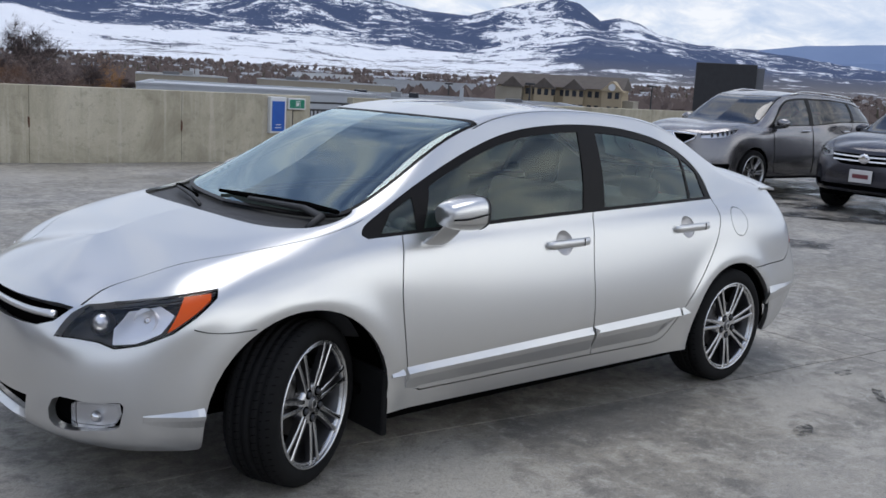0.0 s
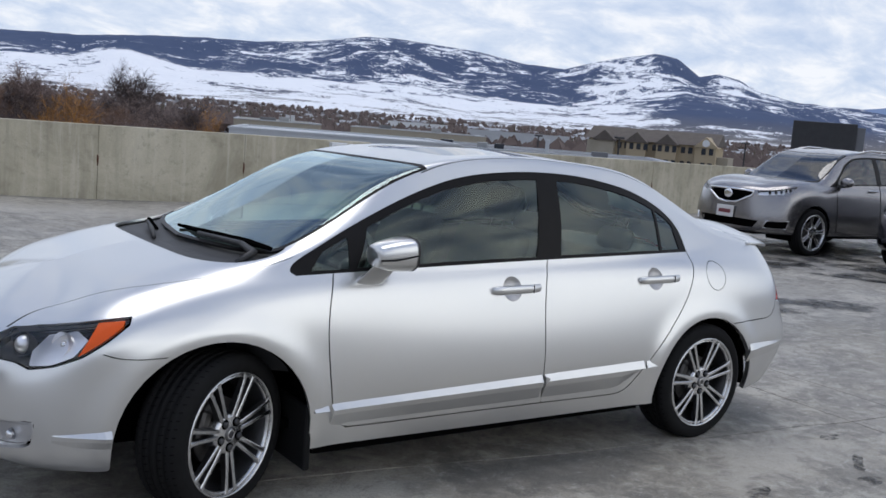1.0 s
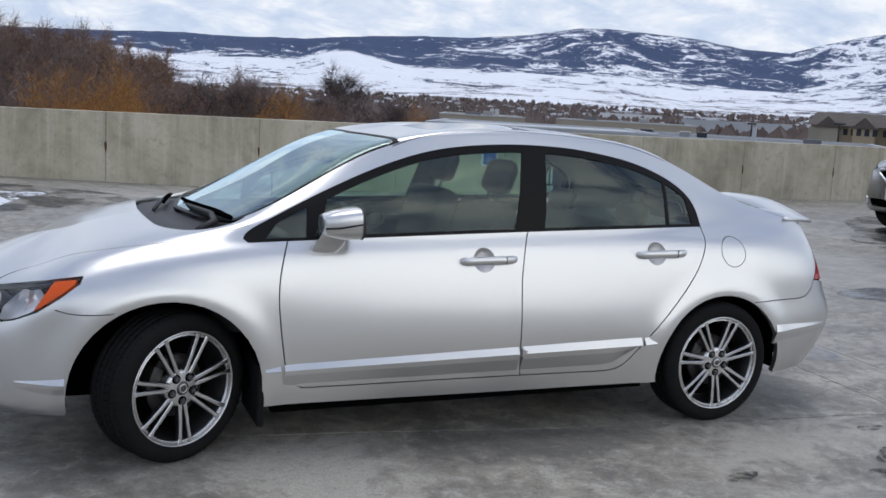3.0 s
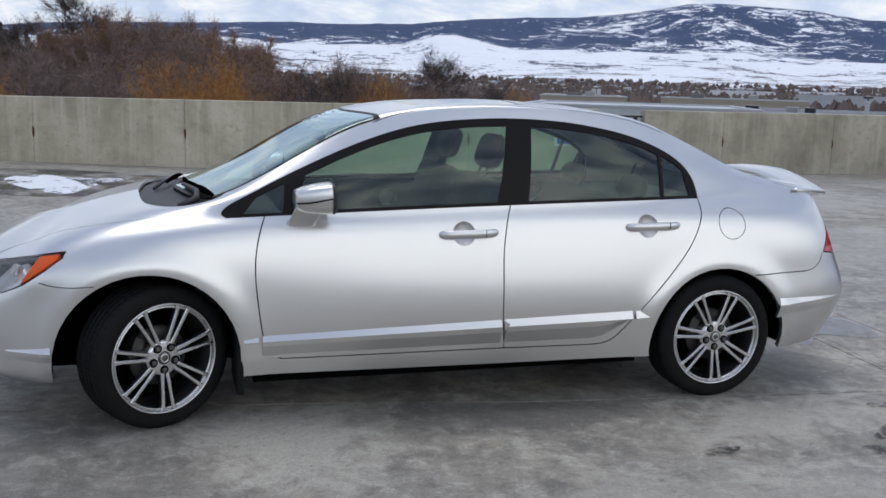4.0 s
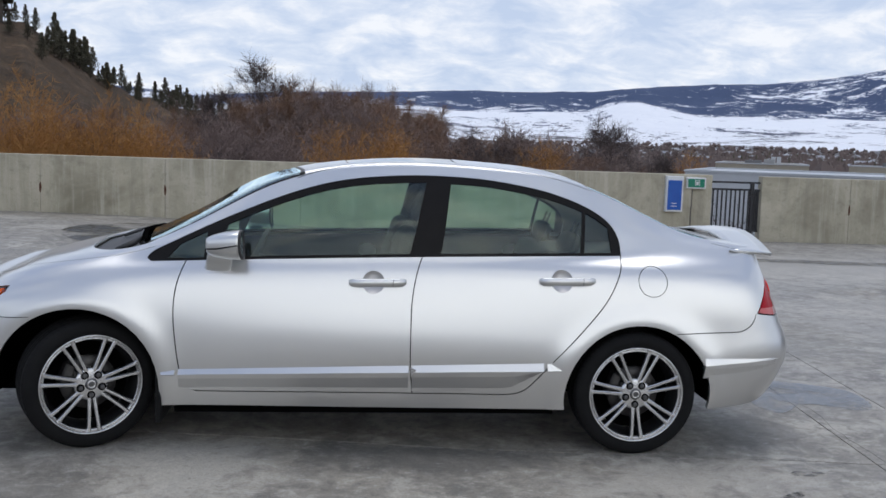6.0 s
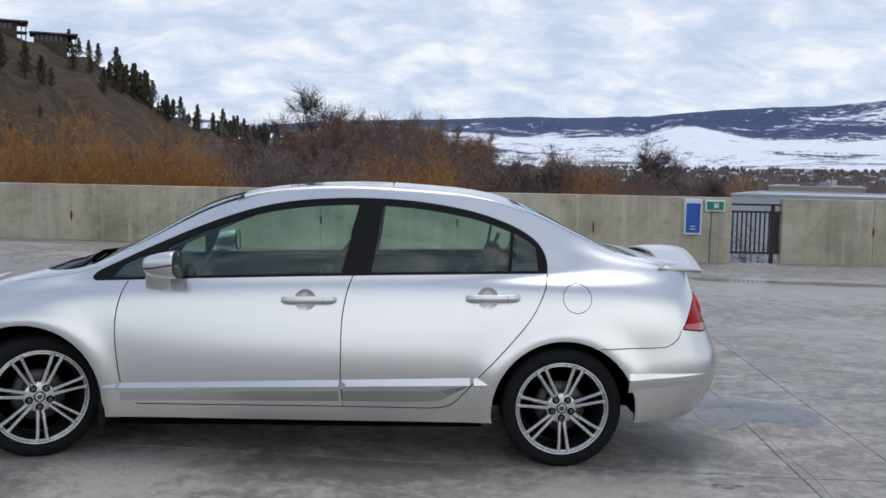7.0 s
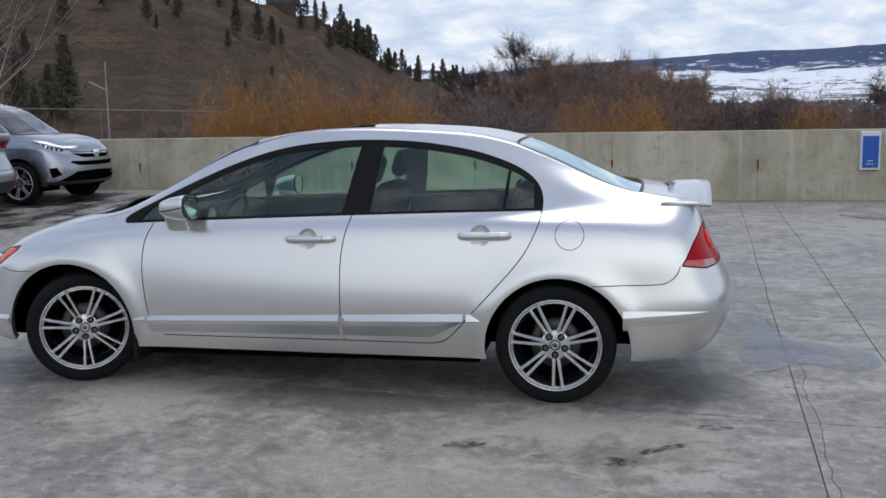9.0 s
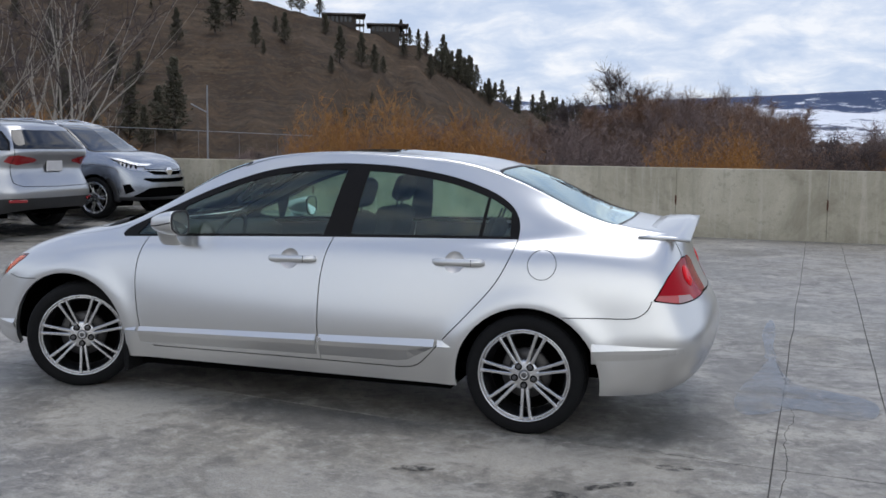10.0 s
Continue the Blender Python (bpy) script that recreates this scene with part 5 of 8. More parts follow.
        mr = part("wing_mirror", bm, paint, thing, "", True)
        part("foot", boxed(p_[0] - 0.03, p_[0] + 0.05, min(s * (p_[1] - 0.02), s * (p_[1] + 0.1)), max(s * (p_[1] - 0.02), s * (p_[1] + 0.1)), p_[2] - 0.02, p_[2] + 0.03, 0.01), black_plastic, mr)
        for u in (9.0, 11.9):
            p_ = sk.at(u, 4.35)[0]
            part("door_handle", boxed(p_[0] - 0.11, p_[0] + 0.11, s * (p_[1] + 0.025) - 0.014, s * (p_[1] + 0.025) + 0.014, p_[2] - 0.014, p_[2] + 0.016, 0.008, 2), spec.get("handle_mat", paint), thing)
        for ln_x in (fx, rx):
            bm = bmesh.new()
            prev = None
            for a in np.linspace(math.radians(-20), math.radians(200), 19):
                cur = [bm.verts.new((ln_x + r_ * math.cos(a), s * y, zc + r_ * math.sin(a))) for r_, y in ((ar, 0.80 * wx + 0.0), (ar + 0.02, 0.42), (0.02, 0.42))]
                if prev:
                    for k in range(2):
                        bm.faces.new((prev[k], cur[k], cur[k + 1], prev[k + 1]))
                prev = cur
            part("arch_liner", bm, matte_black, thing)
            if "flare" in spec:
                # a plastic lip round the wheel opening
                rings = []
                for a in np.linspace(math.radians(-8), math.radians(188), 25):
                    ring = []
                    for r_, d in ((ar - 0.012, -0.03), (ar - 0.012, 0.012), (ar + spec["flare"] - 0.012, 0.012), (ar + spec["flare"], 0.0), (ar + spec["flare"], -0.03)):
                        x_, z_ = ln_x + r_ * math.cos(a), zc + r_ * math.sin(a)
                        ring.append((x_, s * (0.868 * wx + d - 0.10 * max(0.0, z_ - 0.62) - 0.55 * max(0.0, abs(x_) - abs(ln_x) - 0.30) ** 1.5), z_))
                    rings.append(ring)
                bm = bmesh.new()
                sweep(bm, rings)
                part("wheel_arch_trim", bm, black_plastic, thing, "grey-black plastic arch trim", True)
    for s in spec.get("reflectors", ()):
        p_, n_ = sk.at(15.9, 1.5)[0], sk.normal(15.9, 1.5)[0]
        bm = bmesh.new()
        box(bm, -0.012, 0.012, -0.13, 0.13, -0.022, 0.022, 0.006)
        bm.transform(Matrix.Translation((p_[0] + 0.006, s * p_[1], p_[2])) @ Matrix.Rotation(s * math.atan2(n_[1], n_[0]), 4, "Z"))
        part("reflector_strip", bm, deep_red, thing, "red reflector strip")
    ub = bmesh.new()
    box(ub, fx + ar - 0.02, rx - ar + 0.02, -0.8, 0.8, 0.26, 0.5)
    box(ub, fx - 0.75, fx + 0.5, -0.40, 0.40, 0.28, 0.85)
    box(ub, rx - 0.5, rx + 0.85, -0.40, 0.40, 0.30, 0.85)
    box(ub, fx - 0.66, fx - ar - 0.02, -0.62, 0.62, 0.30, 0.70)
    box(ub, rx + ar + 0.02, rx + 0.85, -0.68, 0.68, 0.32, 0.8)
    part("underbody", ub, matte_black, thing)
    cb = bmesh.new()
    box(cb, -0.9, 1.9, -0.72, 0.72, 0.5, 0.95, 0.05)
    for y in (-0.38, 0.38):
        box(cb, 0.0, 0.16, y - 0.24, y + 0.24, 0.9, 1.30, 0.06)
        box(cb, 1.0, 1.16, y - 0.24, y + 0.24, 0.9, 1.25, 0.06)
    part("seat", cb, seat_cloth, thing)
    k = wheel_r / 0.3165
    for x, y, rot in ((fx, -0.80 * wx + 0.02, 0), (rx, -0.80 * wx + 0.02, 0), (fx, 0.80 * wx - 0.02, 180), (rx, 0.80 * wx - 0.02, 180)):
        w = copy_thing(first, pose(x, y, wheel_r, 0, 0, rot) @ pose(0, 0, 0, 0, 11 * x, 0) @ Matrix.Diagonal((k, 1.05, k, 1)))
        w.parent = thing
    thing.matrix_basis = m
    return thing


dark_glass = sheet_glass("dark_glass", (0.07, 0.08, 0.085), 0.0)
privacy_glass = sheet_glass("privacy_glass", (0.012, 0.013, 0.015), 0.0)
tinted_screen = sheet_glass("tinted_screen", (0.10, 0.13, 0.125), 0.03)
deep_red = material("deep_red_lens", (0.30, 0.010, 0.014), 0.15, Coat_Weight=0.6, Coat_Roughness=0.05)
car_screen = sheet_glass("car_screen", (0.26, 0.31, 0.31), 0.03)
white_plate = grained("white_plate", (0.6, 0.58, 0.57), (0.7, 0.69, 0.68), 10, 0.4, 0.02)
plate_ink = grained("plate_ink", (0.25, 0.03, 0.04), (0.08, 0.04, 0.05), 30, 0.5, 0.0)
pewter = car_paint("pewter_paint", (0.27, 0.262, 0.268), rough=0.26)
charcoal = car_paint("charcoal_paint", (0.040, 0.040, 0.052), rough=0.22, metal=0.6)
steel = car_paint("steel_paint", (0.35, 0.372, 0.41), rough=0.26)
mist = car_paint("mist_paint", (0.46, 0.47, 0.49), rough=0.28)
tall_car("pewter-grey sport utility vehicle parked near the wall", pewter, 1.0, 1.115, 1.0, (-1.43, 1.42), 0.375,
         dict(bluff=1.0, grille=[(-0.2, 3.45), (0.45, 3.55), (1.05, 4.2), (1.14, 4.75), (0.5, 4.95), (-0.2, 4.97)], badge=4.2, plate=(0, 2.75), clad=0.35,
              surrounds=(([(0, 3.45), (0.45, 3.55), (1.05, 4.2), (1.14, 4.75), (0.5, 4.95), (0, 4.97)], 0.018), ([(1.62, 1.45), (2.75, 1.6), (2.85, 2.35), (1.7, 2.25)], 0.011)),
              head=[(1.26, 4.22), (1.34, 4.86), (2.3, 4.92), (3.7, 4.86), (3.2, 4.5), (2.4, 4.25)], fog=[(1.65, 1.5), (2.7, 1.62), (2.8, 2.32), (1.72, 2.22)],
              low=[(-0.2, 1.35), (1.2, 1.35), (1.4, 2.2), (-0.2, 2.3)], handle_mat=chrome), pose(11.95, 6.28, 0.0))
tall_car("dark charcoal minivan with chrome grille bars, parked on wet concrete", charcoal, 1.03, 1.13, 1.0, (-1.5, 1.5), 0.345,
         dict(bluff=0.6, grille=[(-0.2, 3.3), (0.8, 3.35), (1.25, 3.7), (1.35, 4.4), (0.6, 4.45), (-0.2, 4.4)], bars=((4.02, 4.16, 1.3), (3.62, 3.74, 1.2)), badge=3.9, plate=(0, 2.5), clad=0.1, clad_mat=charcoal,
              low=[(-0.2, 0.9), (1.6, 0.95), (1.7, 1.6), (-0.2, 1.7)]), pose(12.5, 3.22, 0.0), category="minivan")
tall_car("silver-blue sport utility vehicle with black cladding, parked by the wall", steel, 0.93, 1.06, 0.985, (-1.32, 1.33), 0.355,
         dict(bluff=0.6, grille=[(-0.2, 3.55), (0.9, 3.6), (1.4, 4.0), (1.5, 4.3), (0.7, 4.25), (-0.2, 4.2)], bars=((4.02, 4.10, 1.45),), badge=4.0, clad=1.25, flare=0.075, screen_glass=tinted_screen, slits=([(-0.2, 2.85), (1.1, 2.9), (1.55, 3.15), (1.45, 3.3), (-0.2, 3.25)],), head=[(1.35, 4.0), (1.5, 4.72), (2.6, 4.8), (4.0, 4.78), (3.2, 4.38), (2.2, 4.02)],
              low=[(-0.2, 0.9), (1.7, 0.95), (2.2, 1.3), (1.25, 2.35), (-0.2, 2.45)], fog=[(2.0, 2.05), (2.6, 1.75), (2.75, 2.6), (2.25, 2.7)]), pose(-9.85, 9.12, 0.17, 0, 0, 180))
tall_car("pale silver sport utility vehicle seen from behind, parked on the deck", mist, 0.98, 1.10, 1.0, (-1.40, 1.40), 0.37,
         dict(tail=[(14.7, 4.35), (14.8, 4.8), (15.6, 4.86), (16.6, 4.68), (17.0, 4.5), (16.9, 4.32), (15.9, 4.12)], plate=(18, 4.1), plate_front=False, ink=0, clad=1.75, reflectors=(-1, 1),
              shuts=([(15.05, 5.3), (15.35, 4.6), (15.6, 3.1), (16.2, 2.85), (18.0, 2.8)],)), pose(-10.2, 6.45, 0.10))

# ---- roof deck of the parkade, its wall, and the ground below ----
WALL_A, WALL_B, WALL_H = 11.30, 0.033, 1.175


def wall_y(x):
    return WALL_A + WALL_B * x


def rise(x, y):
    """The deck climbs a little towards the far corner."""
    def s(a, b, t):
        t = min(1, max(0, (t - a) / (b - a)))
        return t * t * (3 - 2 * t)
    return 0.21 * s(2.0, -6.5, x) * s(4.0, 10.5, y) + 0.026 * s(1.0, -1.3, x) * s(4.0, 1.2, y)


concrete = material("deck_concrete", (0.3, 0.3, 0.29), 0.7)
n = Nodes(concrete)
big = n.noise(0.42, 6, 0.60, distort=0.3)
mid_ = n.noise(2.6, 8, 0.66, distort=0.15)
mott = n.noise(11.0, 7, 0.70, distort=0.4)
fine = n.noise(60, 5, 0.72)
blot = n.noise(1.25, 8, 0.66, vec=n.coords((0.9, 1.15, 1)), distort=0.15)
warm = n.noise(0.30, 4, 0.5)
base = n.ramp(mid_, [(0.30, (0.17, 0.17, 0.168)), (0.46, (0.285, 0.285, 0.28)), (0.56, (0.35, 0.349, 0.342)), (0.70, (0.45, 0.447, 0.434))])
base = n.mix(n.math("MULTIPLY", n.ramp(warm, [(0.42, (0, 0, 0)), (0.60, (1, 1, 1))]), 0.75), base, (0.84, 0.79, 0.67), "MULTIPLY")
dark = n.ramp(big, [(0.34, (1, 1, 1)), (0.50, (0, 0, 0))])
c = n.mix(n.math("MULTIPLY", dark, 0.66), base, (0.135, 0.131, 0.120))
stain = n.noise(2.8, 9, 0.72, distort=0.2)
c = n.mix(n.ramp(stain, [(0.36, (0.75, 0.75, 0.75)), (0.46, (0, 0, 0))]), c, (0.105, 0.102, 0.093))
pale = n.ramp(blot, [(0.555, (0, 0, 0)), (0.595, (0.7, 0.7, 0.7)), (0.68, (1, 1, 1))])
c = n.mix(n.math("MULTIPLY", pale, n.math("MULTIPLY_ADD", mott, 1.1, 0.22)), c, (0.54, 0.535, 0.50))
c = n.mix(n.ramp(mott, [(0.36, (0.78, 0.78, 0.78)), (0.49, (0, 0, 0))]), c, (0.115, 0.112, 0.104))
c = n.mix(n.ramp(mott, [(0.53, (0, 0, 0)), (0.64, (0.75, 0.75, 0.75))]), c, (0.48, 0.475, 0.455))
# pale scoured patches and dark patches, each with its own ragged outline
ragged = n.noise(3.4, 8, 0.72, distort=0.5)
# pale ones at x 5.6 and 6.2: dry concrete plus painted sky sheen
# the dark patch at (0.25, -0.95) paints the sedan's shadow along its sill
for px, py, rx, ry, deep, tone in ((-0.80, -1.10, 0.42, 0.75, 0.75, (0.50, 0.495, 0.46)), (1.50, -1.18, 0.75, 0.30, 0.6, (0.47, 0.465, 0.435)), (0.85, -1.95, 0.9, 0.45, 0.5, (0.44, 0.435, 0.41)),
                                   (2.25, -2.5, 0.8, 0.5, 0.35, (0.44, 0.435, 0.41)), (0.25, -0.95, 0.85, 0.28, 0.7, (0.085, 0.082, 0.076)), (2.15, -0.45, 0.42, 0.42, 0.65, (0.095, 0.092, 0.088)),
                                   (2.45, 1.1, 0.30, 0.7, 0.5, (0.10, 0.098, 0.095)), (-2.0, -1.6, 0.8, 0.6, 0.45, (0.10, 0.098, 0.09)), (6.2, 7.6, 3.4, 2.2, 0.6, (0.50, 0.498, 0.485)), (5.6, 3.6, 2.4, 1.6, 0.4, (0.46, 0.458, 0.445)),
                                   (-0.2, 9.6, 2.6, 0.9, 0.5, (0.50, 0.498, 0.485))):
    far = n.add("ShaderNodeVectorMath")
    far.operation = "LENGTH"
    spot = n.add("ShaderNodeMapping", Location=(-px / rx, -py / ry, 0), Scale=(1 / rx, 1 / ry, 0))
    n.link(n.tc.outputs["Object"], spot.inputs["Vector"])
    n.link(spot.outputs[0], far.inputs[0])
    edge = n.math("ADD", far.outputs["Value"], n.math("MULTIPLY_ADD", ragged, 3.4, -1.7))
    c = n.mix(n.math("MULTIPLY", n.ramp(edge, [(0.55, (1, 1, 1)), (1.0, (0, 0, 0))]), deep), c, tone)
pits = n.ramp(n.noise(7, 9, 0.84, vec=n.coords((0.7, 1.3, 1)), distort=0.5), [(0.30, (0.9, 0.9, 0.9)), (0.375, (0, 0, 0))])
c = n.mix(pits, c, (0.045, 0.043, 0.040))
c = n.mix(1.0, c, (1.06, 1.0, 0.915), "MULTIPLY")
fleck = n.noise(24, 6, 0.75, vec=n.coords((0.8, 1.2, 1)), distort=0.6)
c = n.mix(n.ramp(fleck, [(0.57, (0, 0, 0)), (0.68, (0.6, 0.6, 0.6))]), c, (0.52, 0.515, 0.49))
c = n.mix(n.ramp(fleck, [(0.32, (0.65, 0.65, 0.65)), (0.43, (0, 0, 0))]), c, (0.09, 0.088, 0.082))
grit = n.noise(150, 4, 0.8)
c = n.mix(n.ramp(grit, [(0.36, (0.55, 0.55, 0.55)), (0.50, (0, 0, 0))]), c, (0.085, 0.082, 0.077))
c = n.mix(n.ramp(grit, [(0.54, (0, 0, 0)), (0.66, (0.45, 0.45, 0.45))]), c, (0.52, 0.51, 0.485))
n.color(n.mix(n.math("MULTIPLY_ADD", fine, 1.1, -0.36), c, (0.16, 0.155, 0.148), "MIX"))
n.rough(n.ramp(big, [(0.30, (0.30, 0.30, 0.30)), (0.52, (0.56, 0.56, 0.56))]))
n.bump(n.math("ADD", fine, n.math("MULTIPLY", mid_, 0.6)), 0.25, 0.006)

# slabs: the deck is cut along its joints
DX, DY = (-45.0, 45.0), (-30.0, 13.0)
joints = []
for x0, x1 in ((2.55, 3.05), (3.13, 3.58), (-9.0, -8.4), (14.5, 15.0), (-21, -20.4), (26, 26.5)):
    w = random.Random(int(x0 * 10))
    ys = np.linspace(-29.5, 11.2, 60)
    xs = x0 + (ys + 1.8) / 12.4 * (x1 - x0) + np.array([w.uniform(-0.009, 0.009) for _ in ys])
    joints.append((np.c_[xs, ys], 0.007))
for yy, xa, xb in ((-0.74, -44, 44), (1.50, 2.20, 3.20), (3.74, 3.33, 44), (6.1, -44, 2.85), (-7.4, -44, 44), (-14, -44, 44)):
    w = random.Random(int(yy * 10) + 5)
    xs = np.linspace(xa, xb, max(4, int((xb - xa) * 3)))
    joints.append((np.c_[xs, yy - 0.07 * xs * (1 if abs(xb - xa) > 5 else 0.0) + np.array([w.uniform(-0.014, 0.014) for _ in xs])], 0.008))
for crack in (((2.62, 1.55), (2.68, 1.0), (2.66, 0.5), (2.70, 0.1), (2.65, -0.35), (2.66, -0.9), (2.61, -1.4), (2.60, -2.1)),):
    w = random.Random(len(joints))
    line = smooth(crack, 7)
    joints.append((line + np.array([(w.uniform(-0.012, 0.012), w.uniform(-0.012, 0.012)) for _ in line]), 0.0035))
strips = [ribbon(l, wd_) - np.array([DX[0], DY[0]]) for l, wd_ in joints]
cells = cut_cells(DX[1] - DX[0], DY[1] - DY[0], 1.0, 1.0, strips)
mids = np.array([np.mean(f, axis=0) for f in cells])
in_joint = np.zeros(len(cells), bool)
for s_ in strips:
    in_joint |= inside(s_, mids)
bm = bmesh.new()
keys = {}
for f, j in zip(cells, in_joint):
    if j:
        continue
    vs = []
    for p in f:
        k = (round(p[0], 4), round(p[1], 4))
        if k not in keys:
            x, y = p[0] + DX[0], p[1] + DY[0]
            y = min(y, wall_y(x) + 0.15)
            keys[k] = bm.verts.new((x, y, rise(x, y)))
        if keys[k] not in vs:
            vs.append(keys[k])
    if len(vs) > 2:
        try:
            bm.faces.new(vs)
        except ValueError:
            pass
rims = [e for e in bm.edges if e.is_boundary]
r = bmesh.ops.extrude_edge_only(bm, edges=rims)
for v in r["geom"]:
    if isinstance(v, bmesh.types.BMVert):
        v.co.z -= 0.05
bmesh.ops.recalc_face_normals(bm, faces=bm.faces)
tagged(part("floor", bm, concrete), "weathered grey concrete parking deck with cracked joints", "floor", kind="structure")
joint_dirt = grained("joint_dirt", (0.08, 0.077, 0.073), (0.16, 0.155, 0.145), 4, 0.9)
bm = bmesh.new()
grid = [[bm.verts.new((x, min(y, wall_y(x) + 0.1), rise(x, y) - 0.009)) for y in np.linspace(*DY, 44)] for x in np.linspace(*DX, 91)]
for a, b in zip(grid, grid[1:]):
    for k in range(43):
        bm.faces.new((a[k], b[k], b[k + 1], a[k + 1]))
tagged(part("floor_bed", bm, joint_dirt), "dirt-filled bed under the deck slabs", "floor", kind="structure")

wall_concrete = material("wall_concrete", (0.4, 0.39, 0.36), 0.8)
n = Nodes(wall_concrete)
drip = n.noise(2.4, 7, 0.65, vec=n.coords((2.6, 2.6, 0.16)), distort=0.15)
cloud = n.noise(0.9, 8, 0.66, distort=0.6)
fine = n.noise(45, 5, 0.7)
c = n.ramp(cloud, [(0.30, (0.25, 0.235, 0.185)), (0.50, (0.43, 0.412, 0.345)), (0.70, (0.57, 0.552, 0.48))])
c = n.mix(n.math("MULTIPLY", n.ramp(drip, [(0.52, (0, 0, 0)), (0.66, (1, 1, 1))]), 0.55), c, (0.60, 0.59, 0.55))
c = n.mix(n.math("MULTIPLY", n.ramp(drip, [(0.32, (1, 1, 1)), (0.45, (0, 0, 0))]), 0.35), c, (0.20, 0.195, 0.17))
pock = n.noise(7.5, 7, 0.72)
c = n.mix(n.ramp(pock, [(0.34, (0.5, 0.5, 0.5)), (0.46, (0, 0, 0))]), c, (0.25, 0.24, 0.20))
c = n.mix(1.0, c, (1.05, 1.0, 0.90), "MULTIPLY")
n.color(n.mix(n.math("MULTIPLY_ADD", fine, 0.7, -0.22), c, (0.22, 0.21, 0.180)))
n.bump(n.math("ADD", fine, cloud), 0.15, 0.006)
rust = grained("rust_stain", (0.13, 0.05, 0.025), (0.06, 0.03, 0.02), 30, 0.9)
TIES = (-22.6, -20.2, -17.8, -15.4, -13.0, -10.4, -7.97, -5.81, -3.75, -1.457, 0.955, 3.38, 5.86, 6.78, 8.45, 10.9, 13.3, 15.7, 18.1, 20.5, 22.9)
wall = empty("wall_north", "stained grey concrete parapet wall along the deck edge", "wall", kind="structure")
for a, b in zip(TIES, TIES[1:]):
    if a == 5.86:
        continue
    bm = bmesh.new()
    vs = box(bm, a + 0.0015, b - 0.0015, 0, 0.2, -0.35, WALL_H, 0.008)
    for v in vs:
        v.co.y += wall_y(v.co.x)
    part("panel", bm, wall_concrete, wall)
for x in TIES:
    if x in (5.86, 6.78):
        continue
    w = random.Random(int(x * 100))
    bm = bmesh.new()
    pts = [(x + dx * w.uniform(0.6, 1.2), 0.60 + dz * w.uniform(0.8, 1.2) + (0.03 if x < 3 else 0)) for dx, dz in
           ((-0.018, 0.05), (-0.012, 0.08), (0.004, 0.09), (0.016, 0.05), (0.02, 0.0), (0.016, -0.06), (0.002, -0.10), (-0.012, -0.07), (-0.02, -0.01))]
    prism(bm, pts, wall_y(x) - 0.004, wall_y(x) + 0.01)
    part("tie_hole", bm, rust, wall, "rust-stained tie hole")
ground_mat = grained("valley_ground", (0.10, 0.085, 0.065), (0.20, 0.18, 0.15), 0.02, 0.95, 0.0, 0.1, fine=0.3)

# ---- gate, signs and what hangs on the wall ----
gate_black = grained("gate_paint", (0.010, 0.011, 0.014), (0.02, 0.021, 0.026), 20, 0.45, 0.1, 0.002)
gate = empty("metal_gate", "black painted metal gate in the gap of the wall", "gate", at=(0, 0, 0))
gy = wall_y(6.3) + 0.10
for z in (1.055, 0.925, 0.185):
    part("rail", boxed(5.865, 6.775, gy - 0.02, gy + 0.02, z - 0.018, z + 0.018, 0.004), gate_black, gate)
part("post", boxed(6.605, 6.665, gy - 0.035, gy + 0.035, 0.0, 1.06, 0.006), gate_black, gate)
bar_mesh = finish(boxed(-0.012, 0.012, -0.012, 0.012, 0.185, 0.925), gate_black)
for x in np.arange(5.92, 6.60, 0.082):
    part("bar", bar_mesh, None, gate).location = (x, gy, 0)
for x in (6.69, 6.72, 6.75):
    part("bar", bar_mesh, None, gate).location = (x, gy, 0)
part("latch", boxed(6.585, 6.685, gy - 0.05, gy + 0.03, 0.84, 0.90, 0.008), gate_black, gate)
white_paint = grained("white_enamel", (0.62, 0.64, 0.66), (0.74, 0.75, 0.76), 8, 0.4, 0.05, 0.002)
blue_paint = grained("blue_enamel", (0.004, 0.070, 0.36), (0.008, 0.105, 0.46), 6, 0.35, 0.05, 0.002)
green_paint = grained("green_enamel", (0.0, 0.17, 0.10), (0.01, 0.23, 0.14), 6, 0.4, 0.05, 0.002)
wy = wall_y(5.1)
cab = empty("wall_cabinet", "blue-fronted white metal cabinet fixed to the wall", "cabinet")
part("case", boxed(4.985, 5.295, wy - 0.11, wy + 0.002, 0.505, 1.140, 0.012, 2), white_paint, cab)
part("door", boxed(5.015, 5.265, wy - 0.122, wy - 0.106, 0.54, 1.065, 0.006), blue_paint, cab, "blue door panel")
bm = bmesh.new()
for k, (x, w) in enumerate(((5.08, 0.11), (5.09, 0.09))):
    box(bm, x, x + w, wy - 0.1245, wy - 0.121, 0.60 + 0.05 * k, 0.612 + 0.05 * k)
part("lettering", bm, white_paint, cab, "pale unreadable lettering")
sg = empty("exit_sign", "green exit sign in a white frame on the wall", "sign")
part("frame", boxed(5.365, 5.715, wall_y(5.5) - 0.07, wall_y(5.5) + 0.002, 0.925, 1.125, 0.008), white_paint, sg)
part("face", boxed(5.39, 5.69, wall_y(5.5) - 0.076, wall_y(5.5) - 0.066, 0.95, 1.10, 0.003), green_paint, sg, "green face")
bm = bmesh.new()
yy = wall_y(5.5) - 0.078
box(bm, 5.515, 5.525, yy, yy + 0.004, 0.975, 1.08)
box(bm, 5.515, 5.60, yy, yy + 0.004, 1.07, 1.08)
